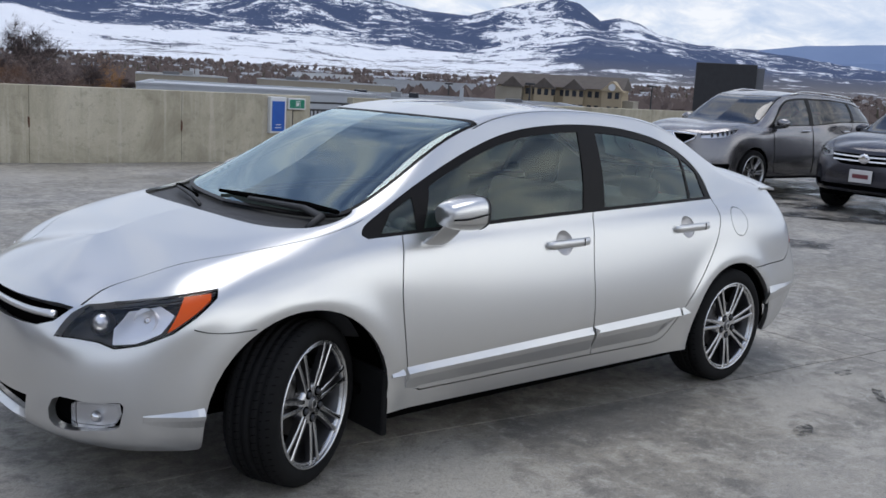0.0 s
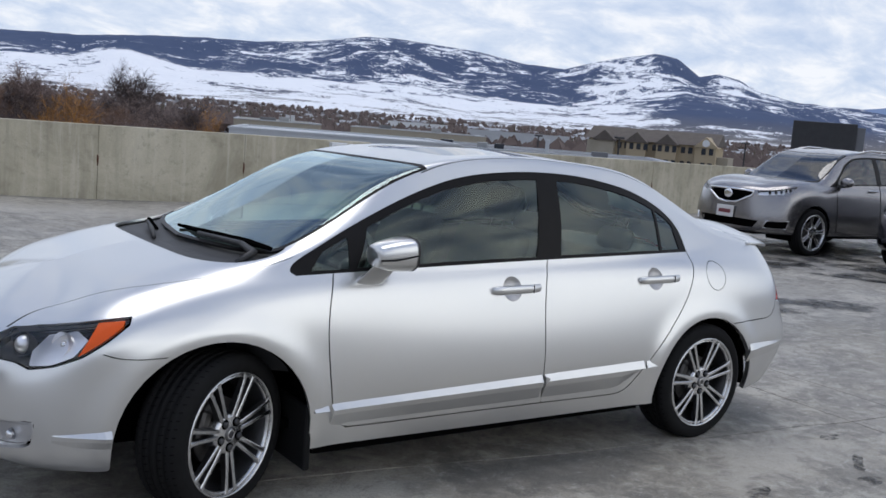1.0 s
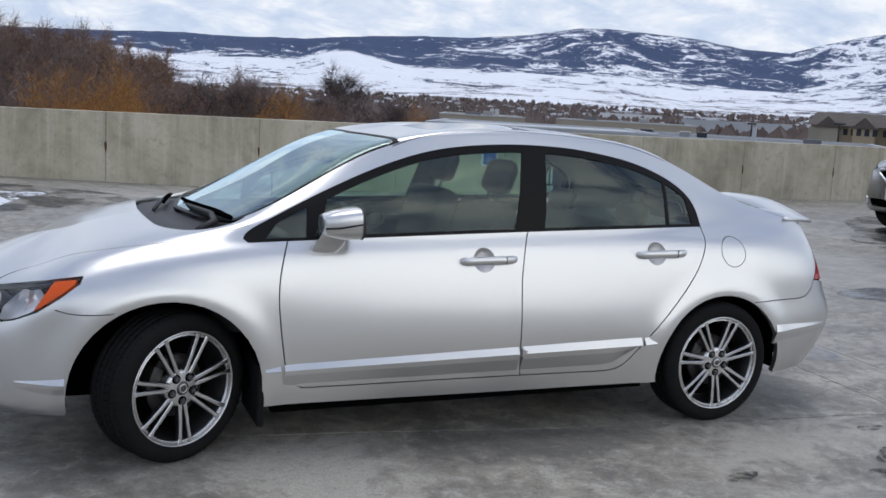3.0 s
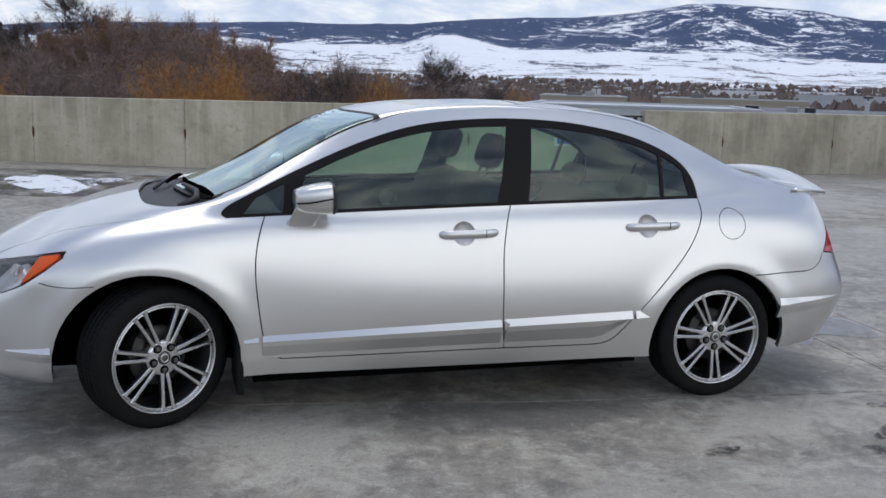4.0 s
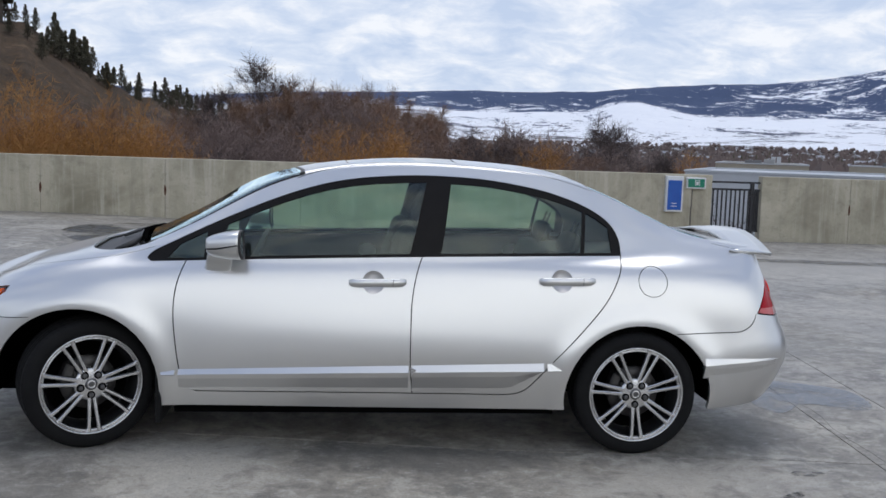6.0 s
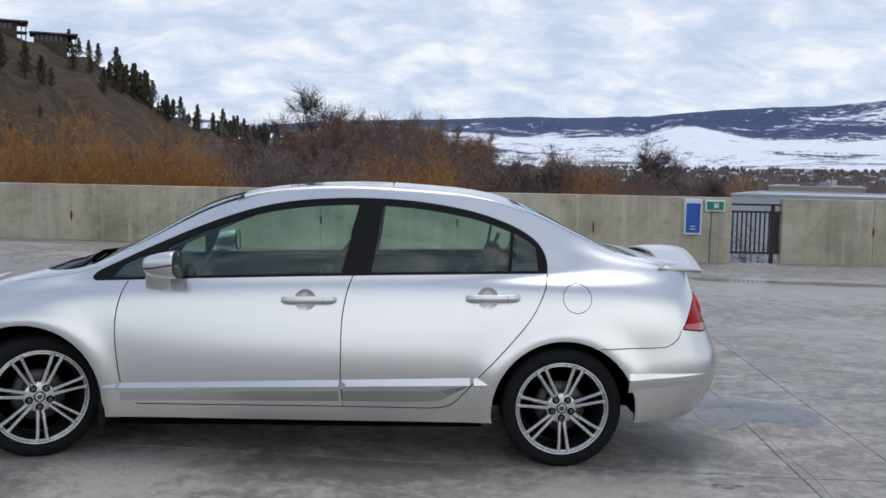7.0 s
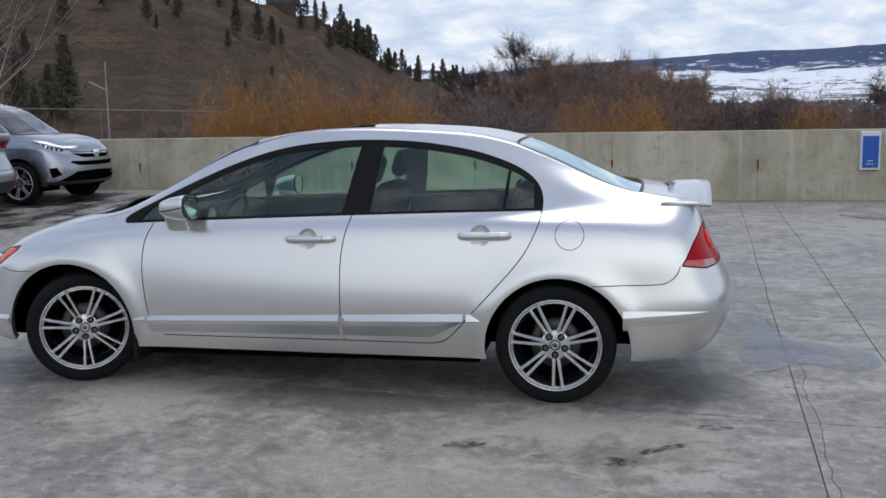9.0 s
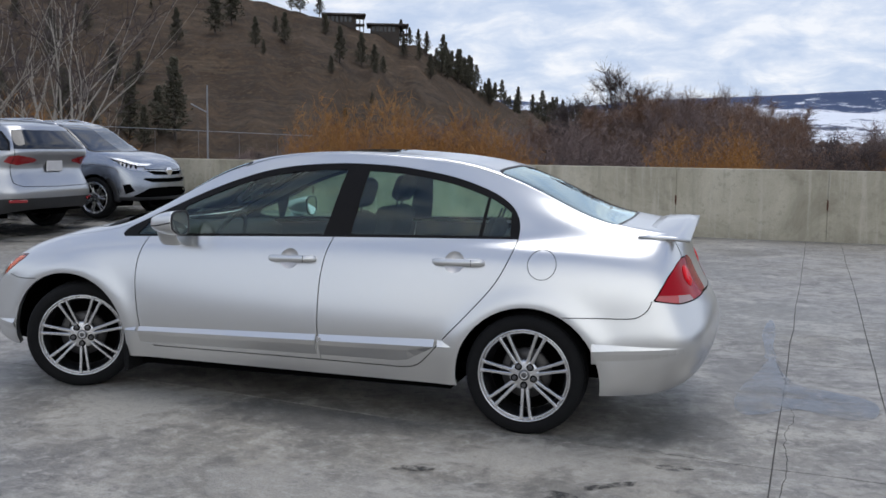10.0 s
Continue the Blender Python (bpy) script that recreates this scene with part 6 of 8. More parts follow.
box(bm, 5.59, 5.60, yy, yy + 0.004, 0.975, 1.08)
box(bm, 5.535, 5.575, yy, yy + 0.004, 0.99, 1.05)
part("symbol", bm, white_paint, sg, "pale doorway symbol")
bm = bmesh.new()
tube(bm, [(5.49, wall_y(5.49) - 0.012, 0.93), (5.492, wall_y(5.49) - 0.012, 0.62), (5.484, wall_y(5.49) - 0.012, 0.58), (5.486, wall_y(5.49) - 0.012, 0.01)], 0.009, 6)
tagged(part("conduit", bm, grained("conduit_grey", (0.10, 0.09, 0.08), (0.2, 0.18, 0.16), 12, 0.7)), "thin rusty conduit running down from the exit sign", "conduit")

# meltwater, and a patch of old snow
water = material("meltwater", (0.15, 0.165, 0.20), 0.05, Alpha=0.55, Specular_IOR_Level=0.9)
nn_ = Nodes(water)
nn_.link(nn_.ramp(nn_.noise(4.5, 7, 0.7, distort=0.4), [(0.36, (0.08, 0.08, 0.08)), (0.56, (0.62, 0.62, 0.62))]), nn_.b.inputs["Alpha"])
nn_.bump(nn_.noise(14, 3), 0.04, 0.004)
def pool(name, pts, mat, label, cat, lift=0.004, dome=0.0):
    bm = bmesh.new()
    out = smooth(pts, 6, True)
    c = out.mean(0)
    rings = []
    for k in (1.0, 0.85, 0.6, 0.3):
        rings.append([bm.verts.new((c[0] + (p[0] - c[0]) * k, c[1] + (p[1] - c[1]) * k, rise(*(c + (p - c) * k)) + lift + dome * (1 - k * k) * random.uniform(0.7, 1.2))) for p in out])
    for a, b in zip(rings, rings[1:]):
        for k in range(len(a)):
            bm.faces.new((a[k], a[(k + 1) % len(a)], b[(k + 1) % len(a)], b[k]))
    bm.faces.new(rings[-1])
    tagged(part(name, bm, mat, smooth_=True), label, cat)


pool("puddle", [(2.60, 1.60), (2.62, 1.30), (2.69, 0.98), (2.80, 0.80), (3.11, 0.63), (3.16, 0.30), (3.02, 0.09), (2.76, 0.22), (2.61, 0.14), (2.45, 0.00), (2.37, 0.21), (2.40, 0.69), (2.49, 1.15), (2.54, 1.50)],
     water, "shallow meltwater puddle along a deck joint", "puddle")
pool("puddle", [(2.56, 3.30), (2.60, 2.70), (2.585, 1.95), (2.61, 1.64), (2.53, 1.60), (2.525, 1.95), (2.50, 2.60)], water, "thin run of meltwater along a deck joint", "puddle")
pool("puddle", [(4.3, 9.0), (5.0, 8.7), (6.5, 8.55), (8.2, 8.3), (7.6, 8.0), (6.2, 8.1), (5.1, 8.3), (4.5, 8.5)], water, "long shallow puddle before the wall", "puddle")
wet = material("wet_concrete", (0.045, 0.046, 0.048), 0.12, Alpha=0.72)
nn_ = Nodes(wet)
f_ = nn_.noise(1.6, 6, 0.65)
nn_.link(nn_.ramp(f_, [(0.44, (0, 0, 0)), (0.58, (0.85, 0.85, 0.85))]), nn_.b.inputs["Alpha"])
nn_.rough(nn_.ramp(nn_.noise(3.0, 5), [(0.35, (0.08, 0.08, 0.08)), (0.65, (0.5, 0.5, 0.5))]))
pool("wet_patch", [(8.2, 5.4), (8.8, 3.4), (9.6, 2.3), (12, 1.0), (20, 0.5), (21, 9.5), (14, 9.6), (10.5, 8.2), (9.2, 6.6)], wet, "dark wet concrete under the parked cars", "puddle", 0.0045)
pool("wet_patch", [(-4.6, 8.4), (-3.4, 7.3), (-2.2, 7.6), (-1.2, 8.8), (-1.9, 9.8), (-4.0, 9.9)], wet, "dark wet concrete round melting snow", "puddle", 0.0045)
pool("wet_patch", [(-13.5, 9.8), (-13.0, 5.2), (-9.2, 4.9), (-6.6, 6.6), (-6.8, 9.4), (-9, 10.4)], wet, "dark wet concrete under the parked cars", "puddle", 0.0045)
pool("wet_patch", [(4.9, 2.2), (5.6, 1.7), (6.7, 1.6), (6.9, 2.1), (5.9, 2.5)], wet, "small dark wet patch on the concrete", "puddle", 0.0045)
spill = material("dark_spill", (0.03, 0.029, 0.027), 0.55)
nn_ = Nodes(spill)
nn_.link(nn_.ramp(nn_.noise(16, 6, 0.7), [(0.42, (0, 0, 0)), (0.60, (0.75, 0.75, 0.75))]), nn_.b.inputs["Alpha"])
for pts in (((2.06, -1.11), (2.10, -1.06), (2.17, -1.06), (2.24, -1.08), (2.20, -1.12), (2.12, -1.13)), ((1.63, -1.64), (1.68, -1.59), (1.76, -1.60), (1.80, -1.64), (1.73, -1.69), (1.66, -1.68)),
            ((1.80, -1.50), (1.86, -1.44), (1.95, -1.37), (2.03, -1.34), (2.00, -1.40), (1.90, -1.47), (1.83, -1.53)), ((0.90, -1.56), (0.98, -1.50), (1.10, -1.49), (1.08, -1.54), (0.97, -1.59))):
    pool("stain", pts, spill, "small dark spill stain on the concrete", "stain", 0.0042)
snow = grained("old_snow", (0.72, 0.75, 0.80), (0.85, 0.87, 0.9), 5, 0.7, 0.5, 0.02)
nn_ = Nodes(snow)
nn_.link(nn_.ramp(nn_.noise(2.6, 6, 0.7), [(0.44, (0, 0, 0)), (0.50, (1, 1, 1))]), nn_.b.inputs["Alpha"])
pool("snow_patch", [(-3.75, 8.75), (-3.2, 7.75), (-2.75, 7.6), (-2.5, 8.5), (-2.2, 9.2), (-2.9, 9.05), (-3.3, 9.3)], snow, "patch of old melting snow on the deck", "snow", 0.006, 0.03)

# ---- valley, mountains and hillside ----
LOW = -8.0


def polar(az, r, z=0.0, eye=(-0.5, -5.0)):
    a = radians(az)
    return Vector((eye[0] - r * math.sin(a), eye[1] + r * math.cos(a), z))


RIDGE_AZ = [-180, -110, -80, -66, -60, -57, -55.4, -52.4, -50.2, -49.0, -47.8, -46.8, -45.5, -44.3, -42.5, -41.1, -39.2, -36.9, -34.2, -31.2, -29.0, -27.4,
            -24.6, -21.3, -18.2, -15.1, -11.9, -7.9, -4.0, 0.0, 3.9, 7.7, 11.0, 20, 40, 90, 140, 180]
RIDGE_EL = [2.5, 2.6, 1.6, 1.5, 2.0, 2.45, 2.70, 2.80, 3.35, 3.95, 4.25, 4.0, 4.92, 5.10, 4.75, 4.42, 3.90, 4.05, 4.50, 4.71, 4.86, 4.82,
            4.33, 4.0, 3.93, 3.67, 3.36, 3.26, 3.18, 3.04, 2.94, 2.72, 2.4, 2.3, 2.5, 2.4, 2.6, 2.5]
BENCH_AZ = [-180, -70, -62, -58, -54, -50, -46, -43, -40, -34, -30, -25, -21, -18, -15.5, -14.2, -13.0, -11.5, -9, -5, 0, 10, 180]
BENCH_EL = [1.3, 1.2, 1.25, 1.5, 1.95, 2.35, 2.55, 2.1, 1.75, 1.85, 2.1, 2.15, 2.2, 2.05, 2.55, 2.80, 2.62, 2.15, 2.15, 2.0, 2.3, 1.9, 1.3]
# share of woodland: rows by distance, columns by direction
WOOD_AZ = [-70, -58, -52, -48.5, -46.6, -45.5, -43.5, -41, -38, -33, -26, -20, -16, -12, -6, 12]
WOOD_R = [900, 1300, 1700, 2250, 2700, 2900, 3100, 3500, 3900, 4150]
WOOD = [[0.95] * 16, [0.80] * 16, [0.66, 0.66, 0.66, 0.64, 0.62, 0.58, 0.56, 0.55, 0.55, 0.54, 0.54, 0.54, 0.55, 0.55, 0.56, 0.57],
        [0.70, 0.76, 0.78, 0.74, 0.70, 0.60, 0.44, 0.38, 0.36, 0.35, 0.35, 0.36, 0.36, 0.37, 0.38, 0.40],
        [0.78, 0.82, 0.84, 0.82, 0.78, 0.70, 0.50, 0.38, 0.34, 0.34, 0.32, 0.30, 0.18, 0.22, 0.32, 0.36],
        [0.72, 0.72, 0.72, 0.72, 0.70, 0.66, 0.55, 0.50, 0.44, 0.46, 0.46, 0.46, 0.52, 0.48, 0.46, 0.46],
        [0.70, 0.70, 0.64, 0.50, 0.64, 0.50, 0.38, 0.48, 0.60, 0.56, 0.56, 0.60, 0.72, 0.66, 0.54, 0.50],
        [0.70, 0.66, 0.58, 0.42, 0.64, 0.54, 0.38, 0.56, 0.70, 0.60, 0.60, 0.68, 0.80, 0.80, 0.74, 0.66],
        [0.68, 0.62, 0.54, 0.46, 0.62, 0.64, 0.52, 0.66, 0.72, 0.64, 0.62, 0.72, 0.84, 0.86, 0.84, 0.80], [0.66, 0.60, 0.52, 0.44, 0.60, 0.68, 0.66, 0.68, 0.72, 0.62, 0.60, 0.72, 0.84, 0.88, 0.86, 0.84]]


def far_height(az, r):
    ridge, bench = np.interp(az, RIDGE_AZ, RIDGE_EL), np.interp(az, BENCH_AZ, BENCH_EL)
    el = np.interp(r, [60, 400, 900, 1500, 2100, 2700, 2850, 3050, 3300, 3900, 4150, 4800], [-8.6, -1.30, -0.45, 0.15, 0.80, bench, bench - 0.14, bench + 0.05, bench + 0.35, ridge - 0.12, ridge, ridge - 0.7])
    if r < 60:
        return LOW
    p = polar(az, r)
    k = min(1, max(0, (r - 1500) / 1500)) * min(1, max(0.10, abs(r - 4150) / 500)) * min(1, max(0.35, abs(r - 2700) / 300))
    el += k * 0.62 * (noise.fractal(Vector((p.x / 620, p.y / 620, 3)), 0.85, 2.1, 6))
    return max(LOW, r * math.tan(radians(el)) + 1.5)


def wood_share(az, r):
    return np.interp(r, WOOD_R, [np.interp(az, WOOD_AZ, row_) for row_ in WOOD])


mountain = material("mountain_cover", (0.3, 0.3, 0.3), 0.9, Specular_IOR_Level=0.1)
n = Nodes(mountain)
geo = n.add("ShaderNodeSeparateXYZ")
n.link(n.tc.outputs["Object"], geo.inputs[0])
height = geo.outputs["Z"]
share = n.t.nodes.new("ShaderNodeAttribute")
share.attribute_name = "woodland"
patch = n.noise(0.0050, 9, 0.64, distort=1.0)
strew = n.noise(0.024, 8, 0.68, vec=n.coords((1, 1, 2.2)), distort=0.6)
speck = n.noise(0.11, 5, 0.7)
f_ = n.math("ADD", share.outputs["Fac"], n.math("MULTIPLY", n.math("SUBTRACT", patch, 0.5), 1.7))
f_ = n.math("ADD", f_, n.math("MULTIPLY", n.math("SUBTRACT", strew, 0.5), 1.2))
f_ = n.math("ADD", f_, n.math("MULTIPLY", n.math("SUBTRACT", speck, 0.5), 0.95))
mask = n.ramp(f_, [(0.485, (0, 0, 0)), (0.545, (1, 1, 1))])
# the woods' blue has distance haze painted in; height blends it over the lowland
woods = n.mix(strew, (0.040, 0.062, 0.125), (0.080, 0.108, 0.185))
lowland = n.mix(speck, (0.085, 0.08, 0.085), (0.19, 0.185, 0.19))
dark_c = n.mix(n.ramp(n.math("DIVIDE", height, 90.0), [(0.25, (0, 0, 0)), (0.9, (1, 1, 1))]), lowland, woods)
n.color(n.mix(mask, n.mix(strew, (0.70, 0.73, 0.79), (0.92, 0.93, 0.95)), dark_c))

azs = np.concatenate([np.arange(-180, -70, 4), np.arange(-70, 34, 0.28), np.arange(34, 180, 4)])
rs = np.concatenate([[0.5, 30, 60, 110, 180, 280, 400, 560, 720, 900, 1100, 1300], np.arange(1500, 3300, 75), np.arange(3300, 4300, 90), [4400, 4600, 4800]])
verts, faces = [], []
for az in azs:
    for r in rs:
        verts.append(polar(az, r, far_height(az, r)))
m_, k_ = len(azs), len(rs)
for i in range(m_):
    for j in range(k_ - 1):
        a, b = i * k_ + j, ((i + 1) % m_) * k_ + j
        faces.append((a, a + 1, b + 1, b))
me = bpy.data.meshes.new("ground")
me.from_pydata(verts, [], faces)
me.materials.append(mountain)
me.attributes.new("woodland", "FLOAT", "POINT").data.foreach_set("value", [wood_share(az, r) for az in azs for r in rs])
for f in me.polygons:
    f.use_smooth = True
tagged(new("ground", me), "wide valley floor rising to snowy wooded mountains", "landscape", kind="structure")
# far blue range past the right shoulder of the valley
# the haze of distance is painted into this base colour as blue
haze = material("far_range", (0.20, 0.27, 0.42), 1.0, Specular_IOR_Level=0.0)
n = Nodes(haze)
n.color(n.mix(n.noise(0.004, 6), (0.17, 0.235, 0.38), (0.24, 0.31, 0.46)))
verts, faces = [], []
cols = np.arange(-100, -50, 1.0)
for i, az in enumerate(cols):
    el = np.interp(az, [-100, -75, -62, -58, -55.5, -53, -50], [2.8, 3.0, 3.25, 3.08, 2.75, 2.4, 1.0]) + 0.05 * noise.noise(Vector((az * 0.4, 0, 0)))
    for r, k in ((4550, 0.2), (4700, 0.7), (4850, 1.0)):
        verts.append(polar(az, r, r * math.tan(radians(el * k))))
    if i:
        o = 3 * (i - 1)
        faces += [(o, o + 1, o + 4, o + 3), (o + 1, o + 2, o + 5, o + 4)]
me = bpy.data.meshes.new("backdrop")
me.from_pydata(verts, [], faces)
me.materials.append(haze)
tagged(new("backdrop", me), "mountain range far down the lake, coloured blue for haze", "landscape", kind="structure")

# dry grass hillside
CREST_AZ = [6, 8, 10, 12.3, 14.3, 15.8, 17.0, 18.4, 19.8, 21.0, 23.4, 26.0, 28, 31, 43, 60, 80]
CREST_EL = [0.4, 0.9, 1.35, 1.9, 2.4, 2.95, 3.75, 4.85, 5.75, 6.15, 6.8, 7.5, 8.1, 8.6, 8.7, 9.0, 8.5]
CREST_R = [560, 540, 520, 490, 460, 430, 400, 370, 350, 335, 320, 305, 300, 295, 290, 280, 270]


def hill_height(az, r):
    el, rc = np.interp(az, CREST_AZ, CREST_EL), np.interp(az, CREST_AZ, CREST_R)
    top_ = rc * math.tan(radians(el)) + 1.5
    t = min(1.0, max(0.0, (r - 105) / (rc - 105)))
    h = LOW - 1 + (top_ - LOW + 1) * (0.80 * t + 0.20 * t * t)
    p = polar(az, r)
    h += (noise.fractal(Vector((p.x / 46, p.y / 46, 1)), 0.9, 2.1, 5) * 3.2 - 4.0 * abs(noise.noise(Vector((az * 0.45, r / 260, 7)))) - 1.6 * abs(noise.noise(Vector((az * 1.4, r / 160, 2))))) * min(1, 4 * t * (1.12 - t) + 0.05)
    # a cut track across the slope
    for lev in (0.36, 0.60):
        d = t - lev - 0.0045 * (az - 25)
        h += 1.6 * math.exp(-((d / 0.03) ** 2)) * (1 if d < 0 else 0.4)
    return h - (r - rc) * 0.02 if r > rc else h


grass = material("dry_grass", (0.14, 0.1, 0.07), 0.95, Specular_IOR_Level=0.1)
n = Nodes(grass)
a_ = n.noise(0.035, 8, 0.68, distort=0.8)
b_ = n.noise(0.32, 7, 0.72, vec=n.coords((1, 1, 2.5)))
c_ = n.noise(2.4, 4, 0.7)
c = n.ramp(a_, [(0.30, (0.038, 0.026, 0.017)), (0.48, (0.080, 0.053, 0.033)), (0.68, (0.165, 0.113, 0.071))])
c = n.mix(n.ramp(b_, [(0.42, (0.75, 0.75, 0.75)), (0.58, (0, 0, 0))]), c, (0.062, 0.050, 0.040))
trail = n.noise(0.10, 5, 0.6, vec=n.coords((0.5, 0.5, 5.0)), distort=0.3)
c = n.mix(n.ramp(trail, [(0.55, (0, 0, 0)), (0.62, (0.32, 0.32, 0.32)), (0.67, (0, 0, 0))]), c, (0.22, 0.165, 0.11))
c = n.mix(n.ramp(n.noise(0.9, 7, 0.78, distort=0.4), [(0.54, (0, 0, 0)), (0.62, (0.6, 0.6, 0.6))]), c, (0.205, 0.150, 0.096))
c = n.mix(n.ramp(n.noise(0.55, 6, 0.75, distort=0.5), [(0.56, (0, 0, 0)), (0.64, (0.8, 0.8, 0.8))]), c, (0.034, 0.028, 0.022))
n.color(n.mix(n.math("MULTIPLY", c_, 0.42), c, (0.042, 0.031, 0.023)))
n.bump(n.math("ADD", b_, n.math("MULTIPLY", c_, 0.3)), 0.6, 1.2)
haz = np.arange(6, 80, 0.35)
hrs = np.concatenate([np.arange(100, 300, 5.0), np.arange(300, 600, 10.0)])
verts, faces = [], []
for az in haz:
    for r in hrs:
        verts.append(polar(az, r, hill_height(az, r)))
for i in range(len(haz) - 1):
    for j in range(len(hrs) - 1):
        a, b = i * len(hrs) + j, (i + 1) * len(hrs) + j
        faces.append((a, a + 1, b + 1, b))
me = bpy.data.meshes.new("hillside")
me.from_pydata(verts, [], faces)
me.materials.append(grass)
for f in me.polygons:
    f.use_smooth = True
tagged(new("hillside", me), "steep hillside of dry brown grass with cut tracks", "hill", kind="structure")

# ---- trees ----
needles = grained("pine_needles", (0.050, 0.047, 0.030), (0.098, 0.088, 0.057), 0.8, 0.9, 0.0)
bark = grained("dark_bark", (0.045, 0.036, 0.030), (0.085, 0.070, 0.060), 2.0, 0.95, 0.0)
pale_bark = grained("pale_bark", (0.36, 0.32, 0.265), (0.50, 0.455, 0.39), 2.0, 0.9, 0.0)
twig_grey = grained("grey_twigs", (0.165, 0.122, 0.110), (0.255, 0.190, 0.170), 0.12, 0.95, 0.0)
twig_dark = grained("dark_twigs", (0.060, 0.047, 0.046), (0.105, 0.082, 0.078), 0.3, 0.95, 0.0)
twig_gold = grained("golden_twigs", (0.31, 0.150, 0.040), (0.43, 0.220, 0.072), 0.25, 0.95, 0.0)
twig_rust = grained("rust_twigs", (0.165, 0.098, 0.066), (0.24, 0.148, 0.100), 0.25, 0.95, 0.0)


def conifer(seed, h):
    rnd = random.Random(seed)
    tree = empty("conifer", "dark green pine tree on the dry slope", "tree", group="pines on the hill")
    bm = bmesh.new()
    tube(bm, [(0, 0, 0), (0.02 * h, 0, 0.5 * h), (0.01 * h, 0.01 * h, h)], [0.022 * h, 0.014 * h, 0.002 * h], 5)
    part("trunk", bm, bark, tree)
    bm = bmesh.new()
    lean = [rnd.uniform(0.7, 1.2) for _ in range(9)]
    for k in range(1500):
        t = rnd.random() ** 0.85
        z = h * (0.12 + 0.88 * t)
        a = rnd.uniform(0, 2 * math.pi)
        full = h * (0.30 * (1 - t) ** 0.85 * min(1, 0.6 + 2.5 * t) + 0.012) * lean[int(a * 4 / math.pi)] * (0.8 + 0.4 * math.sin(t * 23 + a))
        d = Vector((math.cos(a), math.sin(a), rnd.uniform(-0.25, 0.35)))
        reach = h * rnd.uniform(0.035, 0.075)
        c0 = Vector((0, 0, z)) + d * max(0.0, full * rnd.uniform(0.15, 1.0) ** 0.6 - 0.4 * reach)
        tip = c0 + d * reach
        sd = Vector((-math.sin(a), math.cos(a), rnd.uniform(-0.3, 0.3))) * reach * 0.33
        mid_p = c0 + d * reach * 0.55
        up_ = Vector((0, 0, 0.02 * h * rnd.uniform(0.4, 1.4)))
        v = [bm.verts.new(p) for p in (c0, mid_p + sd, tip, mid_p - sd, mid_p + up_)]
        for q in ((0, 1, 4), (1, 2, 4), (2, 3, 4), (3, 0, 4)):
            bm.faces.new([v[i] for i in q])
    part("crown", bm, needles, tree)
    return tree


def twig_sheet(vs, fs, p, e_, w, rnd):
    """One thin tapering twig from p to e_."""
    d = (e_ - p)
    s = d.cross(Vector((rnd.uniform(-1, 1), rnd.uniform(-1, 1), rnd.uniform(-1, 1)))).normalized() * w
    o = len(vs)
    q = p.lerp(e_, 0.5) + Vector((rnd.uniform(-1, 1), rnd.uniform(-1, 1), rnd.uniform(-1, 1))) * d.length * 0.10
    vs += [p - s, p + s, q + s * 0.7, q - s * 0.7, e_]
    fs += [(o, o + 1, o + 2, o + 3), (o + 3, o + 2, o + 4)]


